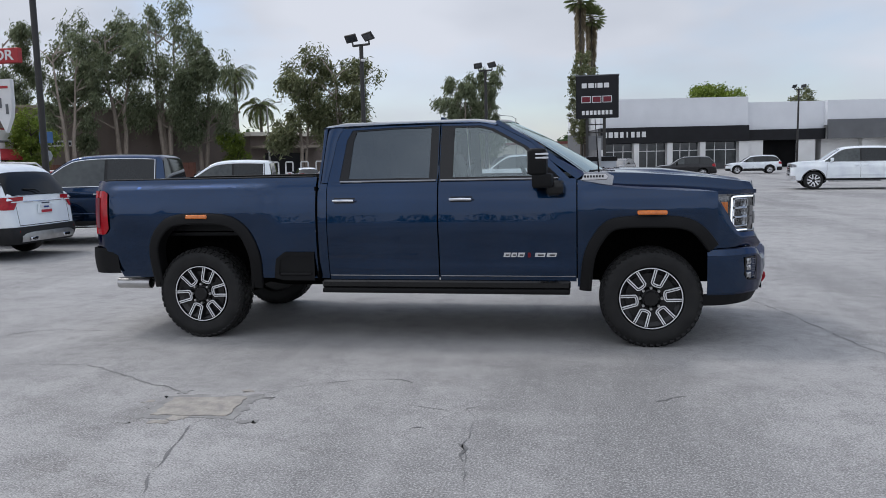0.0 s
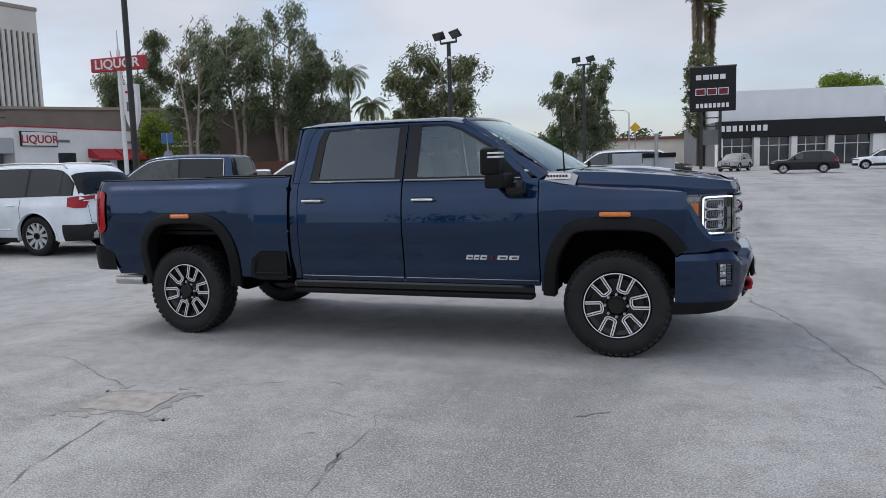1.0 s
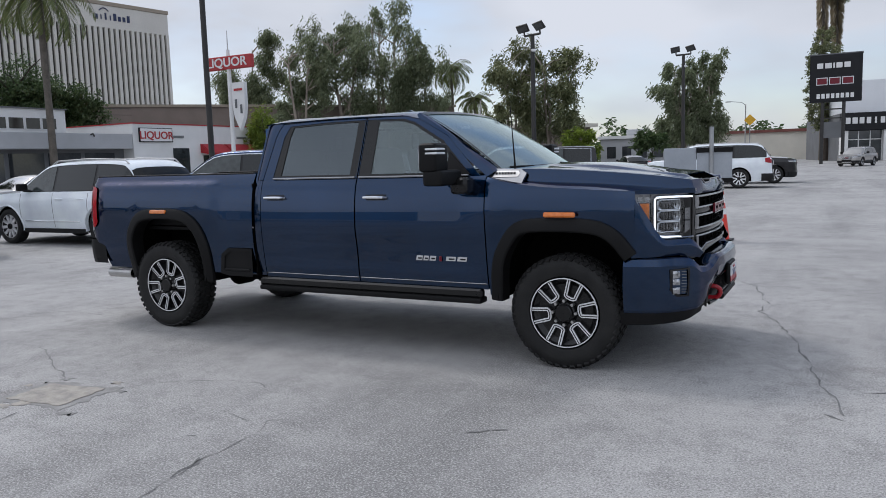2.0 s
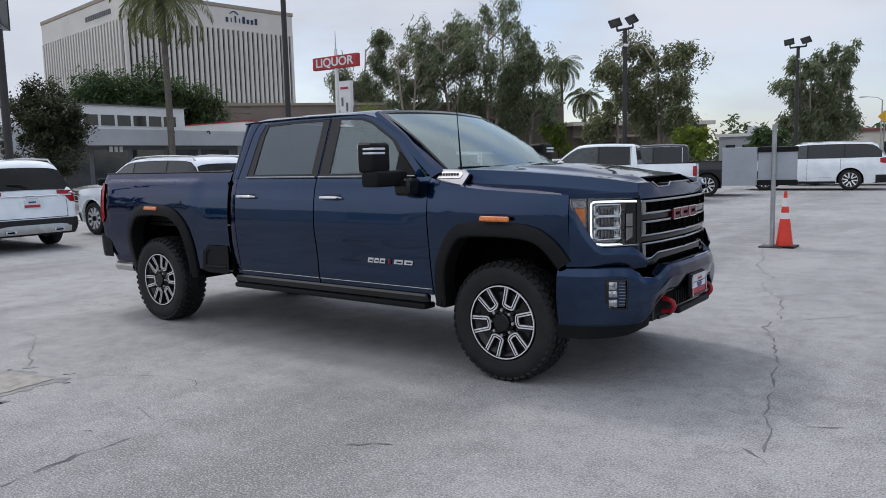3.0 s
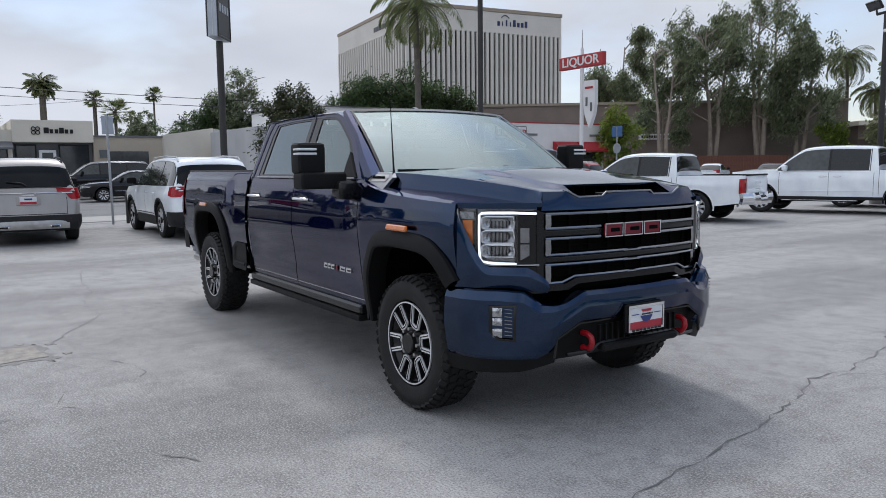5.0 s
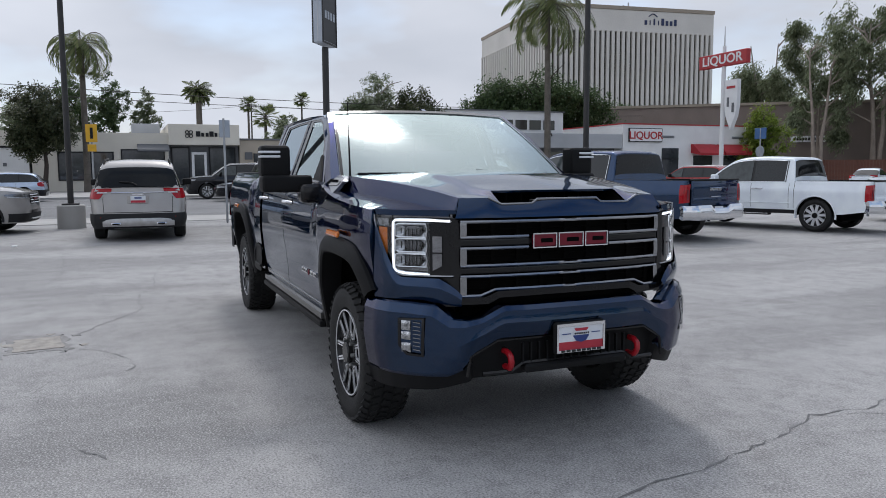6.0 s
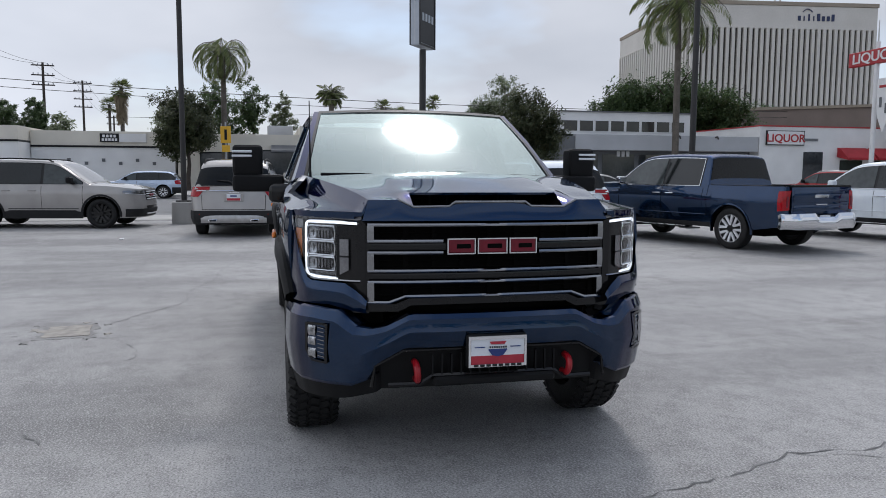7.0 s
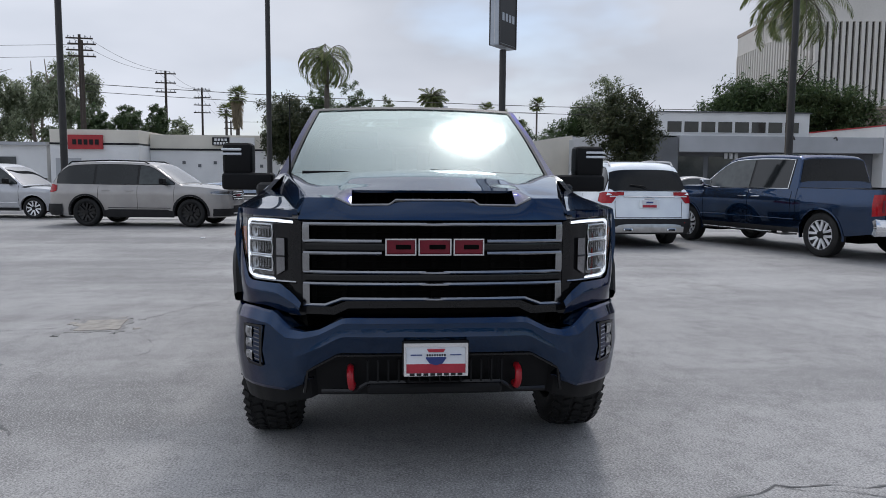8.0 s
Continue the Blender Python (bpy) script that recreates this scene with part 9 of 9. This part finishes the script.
def palm(x, y, h, frond, n, label, seed, kind="feather", trunk_r=0.2, skirt=False, name="palm_tree", curl=0.22):
    rng = random.Random(seed)
    b = thing(name, pose(x, y, 0), label, "palm tree")
    bend = rng.uniform(-0.02, 0.02) * h
    pts = [Vector((bend * (t ** 2), 0, h * t)) for t in spread(0, 1, 8)]
    pts[0].z = -0.05
    bm = bmesh.new()
    add_tube(bm, pts, [trunk_r * (1.25 if i == 0 else 1.0 - 0.25 * i / 8) for i in range(9)], 12)
    part("trunk", bm, M_PALMBARK, b)
    sh, dry = Sheet(), Sheet()
    topc = pts[-1]
    stems = bmesh.new()
    for k in range(n):
        a = 2.399963 * k
        up = 1.15 - 1.75 * (k / n) if kind == "feather" else 1.3 - 2.2 * (k / n)
        d = Vector((math.cos(a), math.sin(a), 0))
        if kind == "feather":
            rach = []
            ln = frond * rng.uniform(0.78, 1.12)
            p, e = topc.copy(), up + rng.uniform(-0.15, 0.15)
            for s in range(9):
                rach.append(p.copy())
                p += (d * math.cos(e) + Vector((0, 0, math.sin(e)))) * ln / 8
                e -= curl * (1.0 + 0.4 * rng.random())
            add_tube(stems, rach, [0.05 - 0.005 * i for i in range(9)], 4)
            side = d.cross(Vector((0, 0, 1)))
            for s in range(1, 34):
                t = s / 34 * 8
                i = min(7, int(t))
                q = rach[i].lerp(rach[i + 1], t - i)
                fwd = (rach[i + 1] - rach[i]).normalized()
                for sg in (-1, 1):
                    sh.leaf(q, fwd * 0.55 + side * sg * 0.8 + Vector((0, 0, -0.45 - 0.3 * rng.random())), 0.075, frond * 0.31 * math.sin(math.pi * (0.12 + 0.8 * s / 34)))
        else:
            e = up
            q = topc + (d * math.cos(e) + Vector((0, 0, math.sin(e)))) * frond * 0.45
            add_tube(stems, [topc, q], [0.04, 0.02], 4)
            fwd = (q - topc).normalized()
            side = fwd.cross(Vector((0, 0, 1))).normalized()
            upv = side.cross(fwd)
            for s in range(16):
                an = (s / 15 - 0.5) * 2.6
                sh.leaf(q, fwd * math.cos(an) + side * math.sin(an) + Vector((0, 0, -0.15)), 0.14, frond * 0.55)
    if skirt:
        for k in range(620):
            z = h - skirt * rng.random() ** 1.3 - 0.1
            a = rng.uniform(0, 2 * math.pi)
            d = Vector((math.cos(a), math.sin(a), -1.6))
            dry.leaf(Vector((topc.x + math.cos(a) * trunk_r * 0.8, math.sin(a) * trunk_r * 0.8, z)), d, 0.22, 1.0 + 0.5 * (z - h + skirt) / skirt)
        dry.ob("dry_skirt", M_DRYPALM, b, "skirt of dry hanging fronds")
    part("frond_stem", stems, M_PALMBARK, b)
    sh.ob("fronds", M_PALM, b)
    return b


palm(-46.6, 27.9, 13.7, 4.5, 30, "tall queen palm with drooping fronds", 1, trunk_r=0.26)
palm(-57.2, -4.4, 10.5, 3.3, 24, "queen palm with drooping fronds by the street", 2, trunk_r=0.24, curl=0.29)
palm(-46.6, 88.2, 13.8, 3.8, 28, "queen palm with drooping fronds before the hall", 3, trunk_r=0.24)
palm(-43.6, 89.0, 9.6, 3.4, 24, "lower queen palm beside the tall one", 4, trunk_r=0.22)
palm(-50.0, 89.6, 9.2, 3.2, 24, "lower queen palm beside the tall one", 5, trunk_r=0.22)
palm(-75.0, 5.2, 9.2, 1.75, 54, "stout date palm behind the shops", 6, trunk_r=0.35, curl=0.13)
palm(-1.9, 108.0, 24.6, 2.6, 40, "very tall fan palm with a long dry skirt", 7, "fan", 0.24, 8.5)
palm(-0.2, 110.0, 22.2, 2.4, 40, "very tall fan palm with a long dry skirt", 8, "fan", 0.22, 7.5)
palm(-118, -22.3, 13.4, 1.9, 30, "fan palm with a dry skirt far off", 9, "fan", 0.35, 4.5)
palm(-121, -24.6, 11.2, 1.7, 26, "thin fan palm far off", 10, "fan", 0.25)
palm(-125, 17.6, 12.2, 1.8, 28, "fan palm far off", 11, "fan", 0.22)
palm(-118, 24.9, 12.6, 1.6, 28, "tall thin fan palm far off", 12, "fan", 0.18)
palm(-100, 16.0, 8.6, 2.2, 28, "fan palm behind the shops", 13, "fan", 0.25)
palm(-160, 30.0, 12.0, 1.6, 24, "thin fan palm far off", 14, "fan", 0.2)


def woods(name, pts, h, seed, label, depth=10.0):
    """Far trees nobody could count: clumps of leaves along a line."""
    rng = random.Random(seed)
    sh = Sheet()
    tot = sum((Vector(b) - Vector(a)).length for a, b in zip(pts, pts[1:]))
    n = int(tot / 1.6)
    for k in range(n):
        p = along([(*q,) for q in pts], k / n)
        hh = h * (0.55 + 0.75 * noise.noise(Vector((k * 0.11, seed, 0))) ** 2 + 0.5 * rng.random() ** 2)
        c = Vector((p.x + rng.uniform(-1, 1) * depth, p.y + rng.uniform(-1, 1) * depth, 0))
        for j in range(60):
            r = rng.random()
            a = rng.uniform(0, 2 * math.pi)
            rad = h * 0.42 * math.sin(math.pi * min(1, 0.15 + 0.85 * r)) + 0.4
            q = c + Vector((math.cos(a) * rad * rng.random() ** 0.4, math.sin(a) * rad * rng.random() ** 0.4, hh * r))
            sh.leaf(q, Vector((rng.uniform(-1, 1), rng.uniform(-1, 1), rng.uniform(-1, 0.5))), 0.7, 1.3)
    me = bpy.data.meshes.new(name)
    me.from_pydata(sh.v, [], sh.f)
    me.materials.append(M_FICUS)
    return tagged(new(name, me), label, "trees", "", "stuff")


woods("far_trees", [(-170, -90), (-185, -20), (-190, 30), (-180, 75)], 8.5, 1, "hazy line of trees beyond the shops")
woods("far_trees", [(-130, 140), (-70, 165), (-10, 180)], 10.5, 2, "line of trees beyond the halls")
woods("far_trees", [(-40, 140), (-15, 150), (10, 160), (35, 165), (90, 150)], 8.0, 3, "line of trees beyond the lot")
# unseen belt, added to give the paint a dark horizon to reflect
woods("far_trees", [(120, 120), (150, 20), (140, -90), (60, -150), (-60, -150)], 9.0, 4, "unseen line of trees behind the camera, added for reflections")

# far hills
bm = bmesh.new()
prev = None
for k in range(61):
    a = radians(120 + 2.0 * k)
    hz = 30 + 55 * abs(noise.noise(Vector((k * 0.09, 3.1, 0)))) + 16 * abs(noise.noise(Vector((k * 0.35, 7.7, 0))))
    cur = [bm.verts.new((1300 * math.cos(a), 1300 * math.sin(a), -2)), bm.verts.new((1340 * math.cos(a), 1340 * math.sin(a), hz))]
    if prev:
        bm.faces.new((prev[0], prev[1], cur[1], cur[0]))
    prev = cur
# distance haze is put into the hills' pale blue-grey colour
structure("backdrop", bm, mat("hill_haze_colour", (0.30, 0.34, 0.40), 0.95, col2=(0.25, 0.29, 0.35), scale=0.004, fine=0.02), "low hills on the horizon with haze painted into their colour")


# ---- wear of the asphalt ----
rng = random.Random(77)


def ragged(w, h, n, wobble):
    """Outline of a worn slab whose edges are broken."""
    pts = []
    for i in range(4 * n):
        k, t = divmod(i, n)
        t = t / n * 2 - 1
        p = ((t * w, -h), (w, t * h), (-t * w, h), (-w, -t * h))[k]
        pts.append((p[0] + rng.uniform(-1, 1) * wobble, p[1] + rng.uniform(-1, 1) * wobble))
    return pts


PATCH_M = pose(-3.02, -2.90, 0, 0, 0, 7)
structure("pavement", prism(ragged(0.33, 0.24, 12, 0.028), lambda a, b, d: PATCH_M @ Vector((a, b, d - 0.008)), 0.011), M_PATCHRIM, "crumbling dark edge of a small concrete patch")
structure("pavement", prism(ragged(0.25, 0.185, 10, 0.014), lambda a, b, d: PATCH_M @ Vector((a, b, d - 0.006)), 0.014), M_PATCH, "worn square concrete patch in the asphalt")
for k in range(9):
    a0, b0 = rng.uniform(-0.5, 0.45), rng.uniform(-0.36, 0.36)
    structure("pavement", prism([(a0 + p * 0.35, b0 + q * 0.35) for p, q in ragged(rng.uniform(0.08, 0.2), rng.uniform(0.05, 0.12), 4, 0.05)], lambda a, b, d: PATCH_M @ Vector((a, b, d - 0.004 - 0.0003 * k)), 0.0085), M_PATCH if k % 2 else M_PATCHRIM, "pale crumbled spot of old concrete in the asphalt")
crack([(-9.5, -1.2), (-7.9, -1.75), (-6.45, -1.85), (-5.26, -2.05), (-4.82, -2.0), (-4.5, -1.95), (-4.1, -2.12), (-3.76, -2.35), (-3.45, -2.48), (-3.22, -2.66)], 0.034, 1)
crack([(-2.9, -3.16), (-2.9, -3.32), (-2.83, -3.6), (-2.80, -3.8), (-2.72, -4.0), (-2.57, -4.25), (-2.45, -4.7)], 0.045, 2)
crack([(-2.78, -2.70), (-2.64, -2.44), (-2.40, -2.32), (-2.15, -2.2), (-1.87, -2.17), (-1.75, -2.25)], 0.024, 3)
crack([(-1.02, -2.65), (-1.26, -2.74), (-1.19, -2.9), (-1.16, -3.1), (-1.2, -3.38), (-1.16, -3.6), (-1.14, -3.9)], 0.026, 4)
crack([(-1.22, -3.34), (-1.19, -3.42), (-1.17, -3.60)], 0.075, 5)
crack([(-1.67, -2.69), (-1.44, -2.74), (-1.26, -2.74)], 0.018, 16)
crack([(-1.55, -3.155), (-1.50, -3.14), (-1.45, -3.145)], 0.05, 17)
crack([(-7.28, -3.73), (-6.96, -3.03), (-6.6, -2.2), (-6.3, -1.6), (-6.0, -1.05), (-5.85, -0.88), (-5.5, -0.8), (-5.09, -0.79)], 0.034, 6)
crack([(-6.45, -1.83), (-6.17, -1.65), (-6.05, -1.28), (-5.7, -0.95)], 0.02, 18)
crack([(-0.6, 8.6), (-0.2, 6.6), (0.1, 5.4), (0.42, 4.58), (0.62, 3.62), (0.92, 3.05), (1.0, 2.5), (1.09, 2.18), (1.05, 1.62), (1.22, 1.25), (1.43, 0.5), (1.58, -0.05), (1.65, -0.4), (1.76, -0.97), (1.80, -1.34)], 0.042, 7)
crack([(1.05, 1.62), (1.2, 2.1), (1.9, 2.9), (2.9, 3.6)], 0.024, 8)
crack([(1.70, -1.33), (1.81, -1.37), (1.87, -1.48)], 0.05, 9)
crack([(1.91, -0.84), (2.02, -0.78), (2.14, -0.66)], 0.03, 19)
crack([(-0.06, -2.46), (0.0, -2.42), (0.06, -2.37), (0.14, -2.30)], 0.045, 20)
crack([(3.4, 6.0), (4.6, 5.0), (6.2, 4.6), (8.0, 4.8)], 0.03, 12)
crack([(-11.0, -3.2), (-8.0, -3.0), (-6.96, -3.03)], 0.03, 13)
crack([(-8.4, 3.0), (-6.5, 3.4), (-4.5, 4.2)], 0.03, 14)
crack([(-10.4, -5.6), (-9.2, -2.2), (-8.6, 0.8), (-8.4, 3.0)], 0.03, 21)
crack([(2.4, -1.9), (2.1, -2.2), (1.9, -2.6)], 0.024, 15)
solo("litter", box((-13.0, -4.2, 0.012), (0.16, 0.09, 0.02), 0.004), M_WHITESIGN, "scrap of white paper on the asphalt", "litter")
